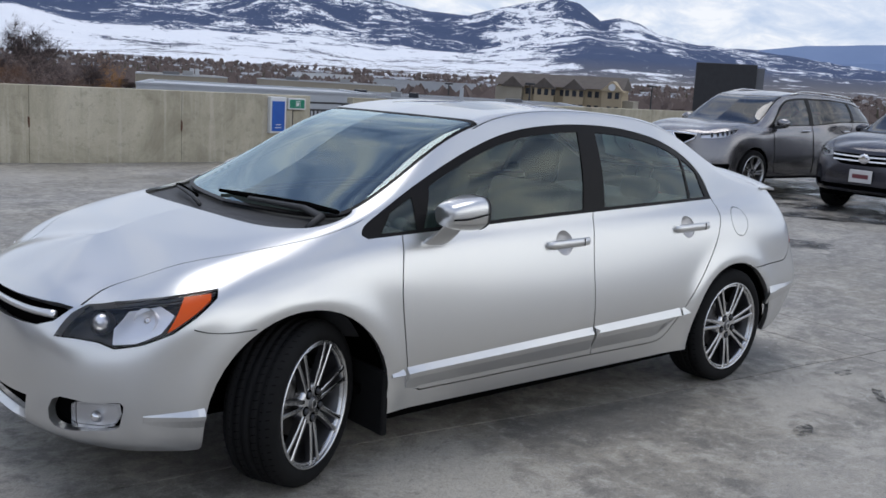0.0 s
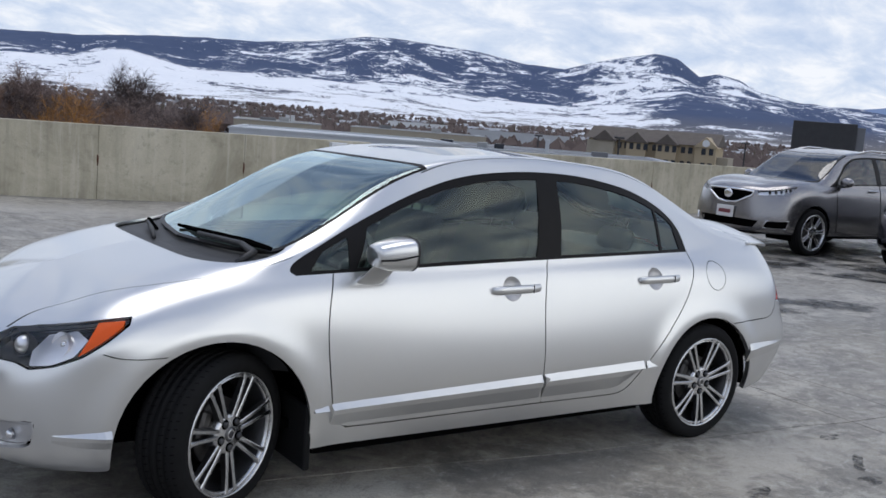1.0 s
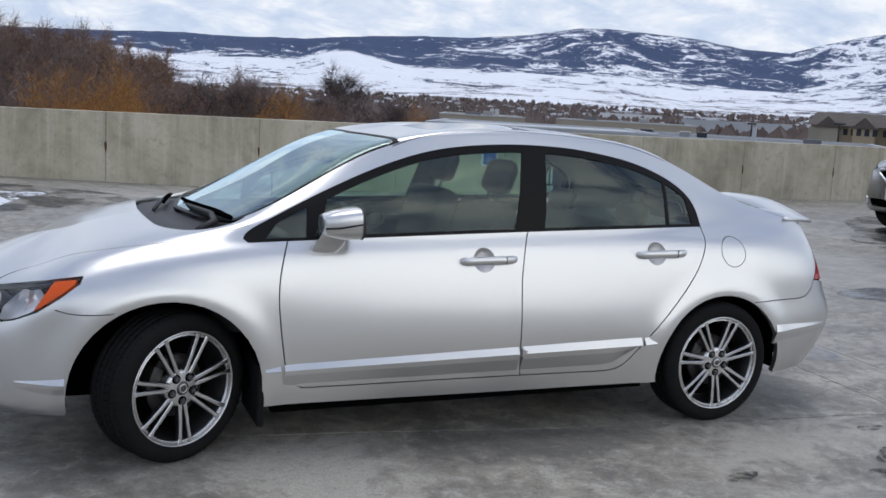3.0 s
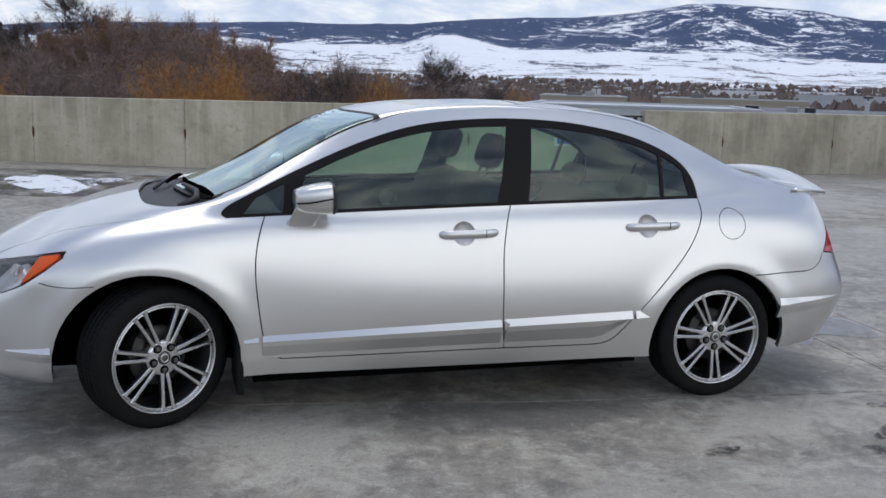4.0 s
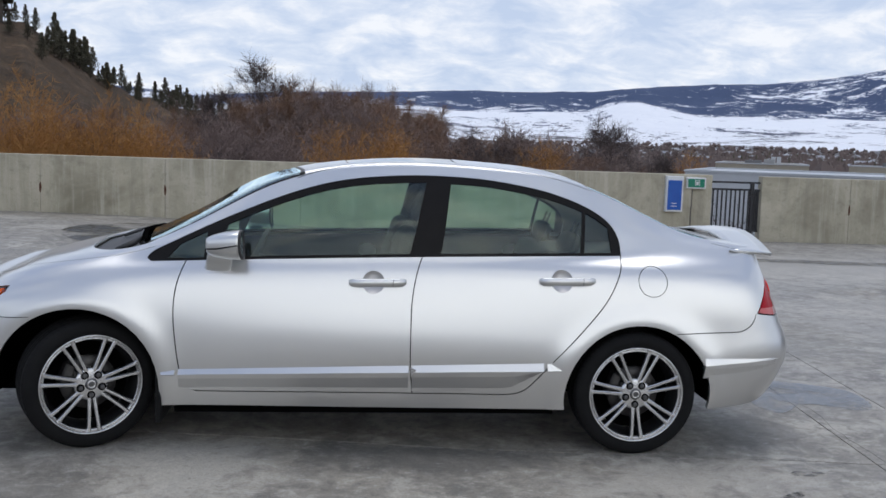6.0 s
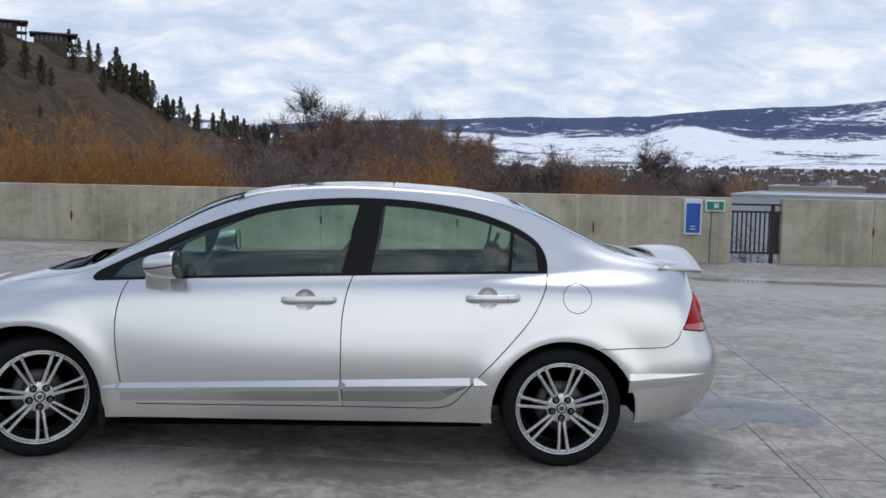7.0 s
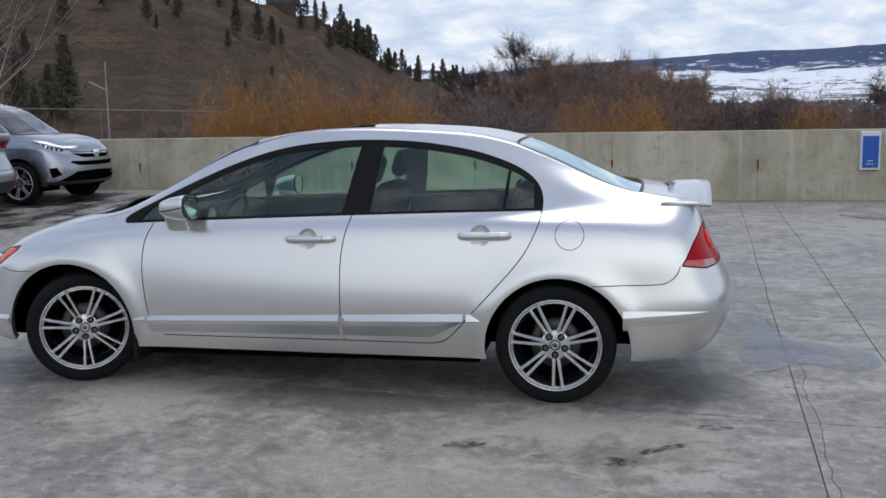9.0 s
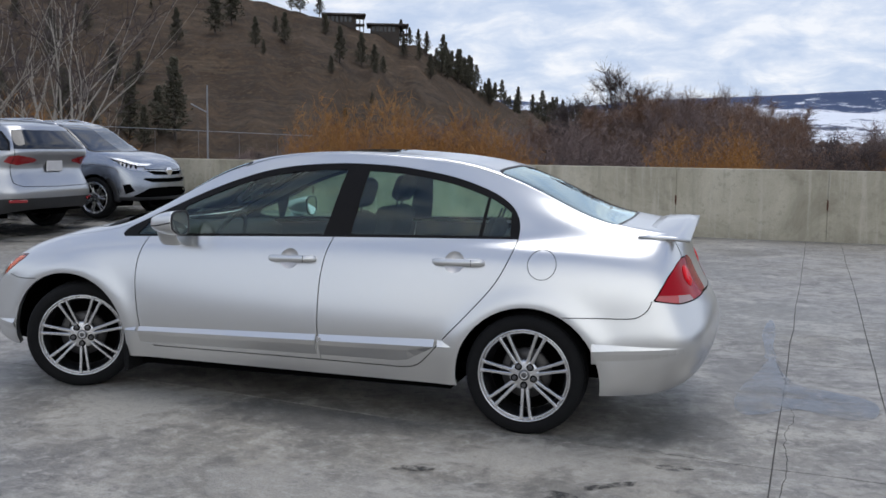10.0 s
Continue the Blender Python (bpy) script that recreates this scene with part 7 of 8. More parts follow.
def bare_tree(seed, h, twig, wood=bark, spread=0.45, twigs=1500, name="bare_tree", label="leafless grey-brown tree behind the wall", grp="bare trees behind the wall", droop=0.0, low=0.36):
    """A leafless tree: trunk, limbs, and a crown of fine twigs."""
    rnd = random.Random(seed)
    tree = empty(name, label, "tree", group=grp)
    bm = bmesh.new()
    limbs = []

    def grow(p, d, l, r, depth):
        pts, rad = [p], [r]
        for s in range(4):
            d = (d + Vector((rnd.uniform(-1, 1), rnd.uniform(-1, 1), rnd.uniform(-0.45, 0.65))) * (0.15 if wood is pale_bark else 0.24)).normalized()
            p = p + d * l / 4
            pts.append(p)
            rad.append(r * (1 - 0.16 * (s + 1)))
        tube(bm, pts, rad, 5 if depth < 2 else 3)
        limbs.append((depth, pts))
        if depth < (2 if wood is pale_bark else 4):
            for _ in range(4 if depth == 0 else rnd.choice((2, 3, 3))):
                q = pts[rnd.choice((2, 3, 4))]
                nd = (d + Vector((rnd.uniform(-1, 1), rnd.uniform(-1, 1), rnd.uniform(-0.3, 0.6))) * (0.6 + spread)).normalized()
                grow(q, nd, l * rnd.uniform(0.58, 0.80), rad[-1] * rnd.uniform(0.55, 0.8), depth + 1)

    for k in range(1 if wood is not pale_bark else 3):
        grow(Vector((0.6 * k, 0, 0)), Vector((rnd.uniform(-0.15, 0.15), rnd.uniform(-0.15, 0.15), 1)).normalized(), h * low * (1.5 if wood is pale_bark else 1), h * 0.016, 0)
    grown = h / max(v.co.z for v in bm.verts)
    bmesh.ops.scale(bm, vec=(grown, grown, grown), verts=bm.verts)
    limbs = [(k, [p_ * grown for p_ in q]) for k, q in limbs]
    part("trunk", bm, wood, tree)
    ends = [l for l in limbs if l[0] >= 2]
    vs, fs = [], []
    for _ in range(twigs):
        _, pts = rnd.choice(ends)
        i = rnd.randrange(1, 4)
        p = pts[i].lerp(pts[i + 1], rnd.random())
        d = ((pts[i + 1] - pts[i]).normalized() * 0.8 + Vector((rnd.uniform(-1, 1), rnd.uniform(-1, 1), rnd.uniform(-0.7, 1.0) - droop))).normalized()
        l = h * rnd.uniform(0.045, 0.11)
        e_ = p + d * l
        twig_sheet(vs, fs, p, e_, h * 0.0013, rnd)
        for _ in range(3):
            q = p.lerp(e_, rnd.uniform(0.3, 0.9))
            d2 = (d + Vector((rnd.uniform(-1, 1), rnd.uniform(-1, 1), rnd.uniform(-0.8, 1.0) - droop)) * 1.1).normalized()
            o = len(vs)
            s_ = d2.cross(Vector((rnd.uniform(-1, 1), rnd.uniform(-1, 1), 0.3))).normalized() * h * 0.0008
            vs += [q - s_, q + s_, q + d2 * l * rnd.uniform(0.35, 0.7)]
            fs.append((o, o + 1, o + 2))
    me = bpy.data.meshes.new("crown")
    me.from_pydata(vs, [], fs)
    me.materials.append(twig)
    part("crown", me, None, tree)
    return tree


def shrub(seed, h, w, twig, label, stems=58, name="bush", grp="brush behind the wall", upright=0.5, thin=0.75):
    """A many-stemmed leafless bush: fanning stems, side branches and a haze of twigs."""
    rnd = random.Random(seed)
    bush = empty(name, label, "bush", group=grp)
    vs, fs = [], []
    for _ in range(stems):
        a, q = rnd.uniform(0, 2 * math.pi), math.sqrt(rnd.random())
        out = Vector((math.cos(a), math.sin(a), 0))
        hh = h * (1 - 0.42 * q ** 2.2) * rnd.uniform(0.62, 1.0)
        pts = [out * q * w * 0.16]
        for s in range(1, 6):
            t = s / 5
            pts.append(out * (q * w * (0.16 + 0.34 * t ** (0.7 + upright))) + Vector((0, 0, hh * t)) + Vector((rnd.uniform(-1, 1), rnd.uniform(-1, 1), rnd.uniform(-0.4, 0.4))) * 0.035 * h)
        for s in range(5):
            twig_sheet(vs, fs, pts[s], pts[s + 1], (0.060 - 0.011 * s) * thin, rnd)
        for _ in range(12):
            s = rnd.choice((2, 3, 3, 4, 4))
            p = pts[s].lerp(pts[s + 1], rnd.random())
            d = ((pts[s + 1] - pts[s]).normalized() * upright + Vector((rnd.uniform(-1, 1), rnd.uniform(-1, 1), rnd.uniform(-0.3, 0.9)))).normalized()
            l = h * rnd.uniform(0.08, 0.17)
            e_ = p + d * l
            twig_sheet(vs, fs, p, e_, 0.018 * thin, rnd)
            for _ in range(10):
                q2 = p.lerp(e_, rnd.uniform(0.15, 1.0))
                d2 = (d * 0.5 + Vector((rnd.uniform(-1, 1), rnd.uniform(-1, 1), rnd.uniform(-0.6, 0.6 + upright)))).normalized()
                s_ = d2.cross(Vector((rnd.uniform(-1, 1), rnd.uniform(-1, 1), 0.3))).normalized() * 0.016 * thin
                o = len(vs)
                vs += [q2 - s_, q2 + s_, q2 + d2 * h * rnd.uniform(0.025, 0.06)]
                fs.append((o, o + 1, o + 2))
    me = bpy.data.meshes.new("crown")
    me.from_pydata(vs, [], fs)
    me.materials.append(twig)
    part("crown", me, None, bush)
    return bush


rnd = random.Random(11)
pines = [conifer(s, h) for s, h in ((1, 9.0), (2, 7.0), (3, 11.0))]
spots = []
for az, t in ((33.6, 0.62), (35.6, 0.50), (30.6, 0.78), (27.6, 0.74), (25.3, 0.90), (36.0, 0.30), (29.2, 0.62), (38.4, 0.66), (40.2, 0.55), (23.2, 0.78), (21.9, 0.70), (24.4, 0.66), (42.0, 0.72),
              (38.0, 0.25), (39.4, 0.24), (35.2, 0.24), (34.4, 0.26), (33.5, 0.24), (26.8, 0.99), (25.7, 1.0), (21.0, 1.0), (20.5, 0.99), (20.0, 0.98), (19.5, 0.97), (20.8, 0.9), (19.9, 0.86), (18.9, 0.9),
              (19.2, 0.8), (30.0, 1.0), (33.0, 1.0), (36.0, 1.0), (27.3, 1.0), (44.0, 0.5), (46.5, 0.7)):
    spots.append((az, t, rnd.uniform(0.7, 1.15)))
for k in range(90):
    az = rnd.uniform(8.4, 18.6)
    spots.append((az, rnd.uniform(0.86, 1.02), rnd.uniform(0.5, 1.15)))
for k in range(14):
    spots.append((rnd.uniform(20, 48), rnd.uniform(0.35, 0.97), rnd.uniform(0.25, 0.55)))
for k, (az, t, s) in enumerate(spots):
    rc = np.interp(az, CREST_AZ, CREST_R)
    r = 105 + t * (rc - 105)
    copy_thing(pines[k % 3], Matrix.Translation(polar(az, r, hill_height(az, r) - 0.3)) @ Matrix.Rotation(rnd.uniform(0, 6), 4, "Z") @ Matrix.Diagonal((s * 0.9, s * 0.9, s, 1)))
for p_, (az, r) in zip(pines, ((37.0, 190), (22.4, 250), (31.5, 240))):
    p_.matrix_basis = Matrix.Translation(polar(az, r, hill_height(az, r) - 0.3))

EYE5 = (-0.23, -5.44)
trees = [bare_tree(21, 15.5, twig_grey, twigs=4600), bare_tree(22, 14.5, twig_dark, spread=0.55, twigs=2300), bare_tree(23, 15.0, twig_rust, spread=0.35, twigs=5000),
         bare_tree(24, 17.5, twig_dark, spread=0.5, twigs=3400)]
placed = [  # kind, azimuth, distance, size
    (3, 6.3, 96, 0.97), (3, 8.2, 98, 0.78), (0, 4.2, 92, 0.95), (2, 2.6, 94, 0.95), (0, 1.0, 92, 0.90), (2, -0.2, 88, 0.88), (1, -4.6, 84, 0.82), (1, -6.2, 82, 0.80), (0, -7.8, 84, 0.80),
    (1, -14.0, 88, 0.95), (0, 5.2, 100, 1.0), (2, 3.4, 104, 0.98), (0, 9.4, 90, 0.80), (0, 11.2, 92, 0.78), (0, 12.8, 88, 0.72), (2, 17.6, 72, 0.83), (2, 20.2, 70, 0.78), (0, 22.0, 84, 0.75),
    (2, 15.6, 76, 0.75), (0, 24.5, 90, 0.72), (1, 27.0, 95, 0.66), (0, 30.0, 96, 0.62), (0, -2.0, 92, 0.80), (2, -9.6, 80, 0.72), (0, -11.2, 95, 0.70), (2, 1.8, 98, 0.95), (2, -1.2, 96, 0.88), (0, 6.8, 106, 1.0), (0, 2.0, 110, 1.0), (2, 5.6, 92, 0.97), (2, 8.6, 94, 0.93), (0, 7.4, 90, 0.92), (2, 10.3, 96, 0.88), (0, -3.2, 96, 0.84), (2, 0.4, 102, 0.95), (2, 4.4, 110, 1.02), (1, 36.5, 92, 0.62)]
used = set()
for k, (kind, az, r, s) in enumerate(placed):
    s *= (0.91, 0.89, 0.91, 1.0)[kind] * (1.09 if -1.5 < az < 6 and kind != 3 else 1)
    m = Matrix.Translation(polar(az, r, LOW, EYE5)) @ Matrix.Rotation(k * 1.7, 4, "Z")
    if kind in used:
        copy_thing(trees[kind], m @ Matrix.Diagonal((s, s, s, 1)))
    else:
        trees[kind].matrix_basis = Matrix.Translation((0, 0, -15.5 * (1 - s))) @ m
        used.add(kind)
bushes = [shrub(31, 12.2, 10.0, twig_grey, "grey-brown leafless brush behind the wall"), shrub(32, 11.6, 6.4, twig_gold, "golden-orange leafless willow behind the wall", 150, upright=0.8, thin=0.8),
          shrub(33, 11.2, 9.0, twig_dark, "dark leafless thicket behind the wall"), shrub(34, 12.0, 9.0, twig_rust, "rust-brown leafless brush behind the wall")]
rnd = random.Random(5)
row = []
for az in np.arange(-17, 27, 0.85):
    row.append((0 if rnd.random() < 0.72 else 3, az + rnd.uniform(-0.4, 0.4), rnd.uniform(74, 96), np.interp(az, [-17, -15, -12, -8, -3, 0, 6, 12, 18, 26], [0.74, 0.78, 0.86, 0.93, 0.98, 1.08, 1.03, 0.98, 0.98, 0.88]) * rnd.uniform(0.92, 1.06)))
row += [(1, az, r, s) for az, r, s in ((24.2, 62, 1.06), (22.6, 64, 1.0), (19.8, 63, 1.12), (18.9, 65, 1.0), (15.2, 64, 1.03), (13.9, 65, 0.98), (12.6, 66, 0.88), (2.6, 66, 0.93), (0.4, 66, 0.95), (-0.8, 67, 0.90), (-9.4, 70, 0.88),
                                       (-17.4, 125, 0.86), (37.5, 62, 1.0), (39.5, 62, 1.0), (41.5, 64, 1.05), (43.5, 63, 1.0))]
# the three near azimuth -19 are added to darken the view through the gate
row += [(2, az, r, s) for az, r, s in ((-4.6, 72, 0.94), (-5.8, 74, 0.97), (-7.0, 72, 0.93), (-19.1, 27.9, 0.74), (-18.4, 32, 0.74), (-20.2, 24.5, 0.72), (-15.6, 58, 0.62), (10.2, 70, 0.86), (8.8, 74, 0.88), (26, 80, 0.80), (29, 82, 0.76), (32, 84, 0.74), (35, 82, 0.76), (38, 84, 0.76), (41, 82, 0.80), (44, 82, 0.80))]
used = set()
for k, (kind, az, r, s) in enumerate(row):
    m = Matrix.Translation(polar(az, r, LOW - 0.2, EYE5)) @ Matrix.Rotation(k * 2.3, 4, "Z")
    if kind in used:
        copy_thing(bushes[kind], m @ Matrix.Diagonal((s * 1.05, s * 1.05, s, 1)))
    else:
        bushes[kind].matrix_basis = Matrix.Translation((0, 0, -12 * (1 - s))) @ m
        used.add(kind)
# low scrub between the roofs of the valley
scrub = [shrub(61, 6.0, 7.0, twig_grey, "low bare grey scrub below the deck", 22, "scrub", "scrub below the deck"), shrub(62, 6.5, 7.5, twig_rust, "low bare brown scrub below the deck", 22, "scrub", "scrub below the deck")]
rnd = random.Random(15)
for k in range(72):
    az, r = rnd.uniform(-62, -16), rnd.uniform(95, 330)
    m = Matrix.Translation(polar(az, r, far_height(az, r) - 0.5)) @ Matrix.Rotation(k * 2.1, 4, "Z") @ Matrix.Diagonal((1, 1, rnd.uniform(0.7, 1.15), 1))
    if k < 2:
        scrub[k].matrix_basis = m
    else:
        copy_thing(scrub[k % 2], m)
# pale birches by the corner
birch = bare_tree(41, 19.0, twig_dark, pale_bark, 0.0, 260, "birch", "pale bare birch beyond the parked cars", "birches")
for k, (az, r, s) in enumerate(((41.2, 58, 1.0), (43.2, 60, 1.05), (39.6, 62, 0.92), (45.5, 60, 1.0))):
    m = Matrix.Translation(polar(az, r, LOW, (2.5, -5.6))) @ Matrix.Rotation(k * 1.9, 4, "Z") @ Matrix.Diagonal((s, s, s, 1))
    if k:
        copy_thing(birch, m)
    else:
        birch.matrix_basis = m
# mid-distance: woods and roofs of the town, too many to count
def town_stuff():
    rnd = random.Random(77)
    vs, fs, mats = [], [], []
    def block(c, sx, sy, h, a, roof):
        o = len(vs)
        ca, sa = math.cos(a), math.sin(a)
        for z in (0, h):
            for dx, dy in ((-sx, -sy), (sx, -sy), (sx, sy), (-sx, sy)):
                vs.append((c.x + dx * ca - dy * sa, c.y + dx * sa + dy * ca, c.z + z))
        for dx in (-sx, sx):
            vs.append((c.x + dx * ca, c.y + dx * sa, c.z + h + roof))
        for q, mt in (((0, 1, 5, 4), 0), ((1, 2, 6, 5), 0), ((2, 3, 7, 6), 0), ((3, 0, 4, 7), 0), ((4, 5, 9, 8), 1), ((6, 7, 8, 9), 1), ((5, 6, 9), 0), ((7, 4, 8), 0)):
            fs.append([o + i for i in q])
            mats.append(mt)
    for _ in range(650):
        az, r = rnd.uniform(-64, 4), rnd.uniform(520, 1450)
        z = far_height(az, r)
        s = rnd.uniform(3, 6.5) * (1 + (rnd.random() < 0.06) * 3)
        block(polar(az, r, z - 0.5), s, rnd.uniform(3, 6), rnd.uniform(3, 6), rnd.uniform(0, 3), rnd.uniform(0.3, 2.5))
    me = bpy.data.meshes.new("houses")
    me.from_pydata(vs, [], fs)
    me.materials.append(grained("far_walls", (0.26, 0.25, 0.25), (0.48, 0.46, 0.45), 0.02, 0.9, 0.0))
    me.materials.append(grained("far_roofs", (0.50, 0.53, 0.58), (0.16, 0.16, 0.17), 0.02, 0.9, 0.0))
    me.polygons.foreach_set("material_index", mats)
    tagged(new("houses", me), "small snowy houses spread over the valley floor", "houses", kind="stuff")
    vs, fs = [], []
    for _ in range(8500):
        az = rnd.uniform(-66, 6)
        r = 380 * math.exp(rnd.random() * 1.5)
        h = rnd.uniform(4.5, 9)
        c = polar(az, r, far_height(az, r))
        w = h * rnd.uniform(0.4, 0.8)
        a = rnd.uniform(0, 6)
        o = len(vs)
        for k in range(3):
            t = a + k * 2.1
            vs.append((c.x + w * math.cos(t), c.y + w * math.sin(t), c.z + h * rnd.uniform(0.2, 0.6)))
        vs += [(c.x, c.y, c.z), (c.x + rnd.uniform(-1, 1), c.y, c.z + h)]
        for k in range(3):
            fs += [(o + k, o + (k + 1) % 3, o + 4), (o + (k + 1) % 3, o + k, o + 3)]
    me = bpy.data.meshes.new("valley_trees")
    me.from_pydata(vs, [], fs)
    me.materials.append(grained("valley_twigs", (0.080, 0.060, 0.054), (0.165, 0.125, 0.112), 0.02, 0.95, 0.0))
    tagged(new("valley_trees", me), "bare grey-brown trees between the houses of the valley", "trees", kind="stuff")
    vs, fs = [], []
    for _ in range(420):
        az, r = rnd.uniform(-64, -8), rnd.uniform(420, 1500)
        c = polar(az, r, far_height(az, r))
        h = rnd.uniform(6, 11)
        o = len(vs)
        vs.append((c.x, c.y, c.z + h))
        for k in range(5):
            vs.append((c.x + h * 0.17 * math.cos(k * 1.257), c.y + h * 0.17 * math.sin(k * 1.257), c.z + h * 0.1))
        fs += [(o, o + 1 + k, o + 1 + (k + 1) % 5) for k in range(5)]
    me = bpy.data.meshes.new("valley_pines")
    me.from_pydata(vs, [], fs)
    me.materials.append(needles)
    tagged(new("valley_pines", me), "scattered dark pines on the valley floor", "trees", kind="stuff")


town_stuff()

# ---- roofs, hotel and poles beyond the wall ----
pale_panel = grained("pale_cladding", (0.40, 0.42, 0.44), (0.55, 0.57, 0.60), 0.3, 0.7, 0.0)
tan_wall = grained("tan_stucco", (0.30, 0.27, 0.21), (0.40, 0.36, 0.29), 0.4, 0.9, 0.0)
slate_panel = grained("slate_cladding", (0.11, 0.115, 0.125), (0.18, 0.185, 0.195), 0.4, 0.7, 0.0)
roof_gravel = grained("gravel_roof", (0.16, 0.155, 0.15), (0.27, 0.265, 0.26), 0.6, 0.95, 0.0)
yellow_wall = grained("yellow_stucco", (0.36, 0.29, 0.19), (0.45, 0.37, 0.25), 0.4, 0.9, 0.0)
brown_roof = grained("brown_shingle", (0.085, 0.072, 0.062), (0.14, 0.12, 0.105), 0.8, 0.95, 0.0)
pane_dark = material("window_dark", (0.03, 0.035, 0.045), 0.15)
galvanised = grained("galvanised", (0.25, 0.26, 0.27), (0.36, 0.37, 0.38), 3, 0.5, 0.0, metal=0.4)


def local_box(c, a, x0, x1, y0, y1, z0, z1, bevel=0.0):
    """A box in a frame at c turned by a, y away from the viewer."""
    return boxed(x0, x1, y0, y1, z0, z1, bevel, m=Matrix.Translation(c) @ Matrix.Rotation(a, 4, "Z"))


def flat_roof(label, az0, az1, r, el, depth, wall_m, eye, units=(), band=None):
    """A low flat-roofed building whose parapet shows over the wall."""
    zt = 1.54 + r * math.tan(radians(el))
    p0, p1 = polar(az0, r, 0, eye), polar(az1, r, 0, eye)
    d = p1 - p0
    a = math.atan2(d.y, d.x)
    w = d.length
    b = empty("building", label, "building")
    c = Vector((p0.x, p0.y, 0))
    part("wall", local_box(c, a, 0, w, 0, depth, LOW, zt - 0.12), wall_m, b)
    part("roof", local_box(c, a, 0.3, w - 0.3, 0.3, depth - 0.3, zt - 0.5, zt - 0.30), roof_gravel, b)
    for y0, y1 in ((-0.06, 0.28), (depth - 0.28, depth + 0.06)):
        part("parapet", local_box(c, a, -0.06, w + 0.06, y0, y1, zt - 0.12, zt), pale_panel if band is None else band, b, "pale metal coping")
    for x0, x1 in ((-0.06, 0.28), (w - 0.28, w + 0.06)):
        part("parapet", local_box(c, a, x0, x1, 0.28, depth - 0.28, zt - 0.12, zt), pale_panel if band is None else band, b)
    for ux, uy, uw, ud, uh, mt in units:
        part("roof_unit", local_box(c, a, ux * w, ux * w + uw, uy, uy + ud, zt - 0.3, zt + uh, 0.03), mt, b, "rooftop unit")
    return b


flat_roof("low pale grey flat-roofed building below the deck", -17.5, -31.0, 60, -0.90, 16, pale_panel, EYE5)
flat_roof("tan flat-roofed building with rooftop vents", -19.0, -24.0, 118, -0.40, 26, tan_wall, EYE5,
          ((0.52, 4, 1.2, 1.2, 0.5, galvanised), (0.60, 5, 0.5, 0.5, 0.8, pale_panel), (0.66, 5, 0.5, 0.5, 0.8, pale_panel), (0.3, 9, 2.0, 1.6, 0.3, slate_panel)))
flat_roof("grey metal-clad low building behind the parkade", -22.6, -30.0, 74, -1.00, 12, slate_panel, EYE5)
flat_roof("long dark low building with a pale coping", -30.5, -46.5, 70, -0.98, 20, slate_panel, (-3, -4.1),
          ((0.12, 3, 0.9, 0.9, 0.35, pane_dark), (0.25, 6, 0.8, 0.8, 0.3, galvanised), (0.33, 2, 0.7, 0.7, 0.35, pane_dark), (0.52, 4, 0.3, 0.3, 0.9, pale_panel), (0.7, 4, 1.2, 1, 0.3, slate_panel)))
flat_roof("tan low shop building", -26.0, -34.0, 150, -0.35, 22, tan_wall, EYE5, ((0.2, 3, 2, 2, 0.5, slate_panel), (0.6, 4, 1.5, 1.5, 0.6, galvanised)))
flat_roof("pale low warehouse in the valley", -33.5, -39.5, 420, 0.02, 30, pale_panel, EYE5)
flat_roof("white low warehouse in the valley", -29.0, -32.5, 900, 0.12, 40, white_paint, EYE5)


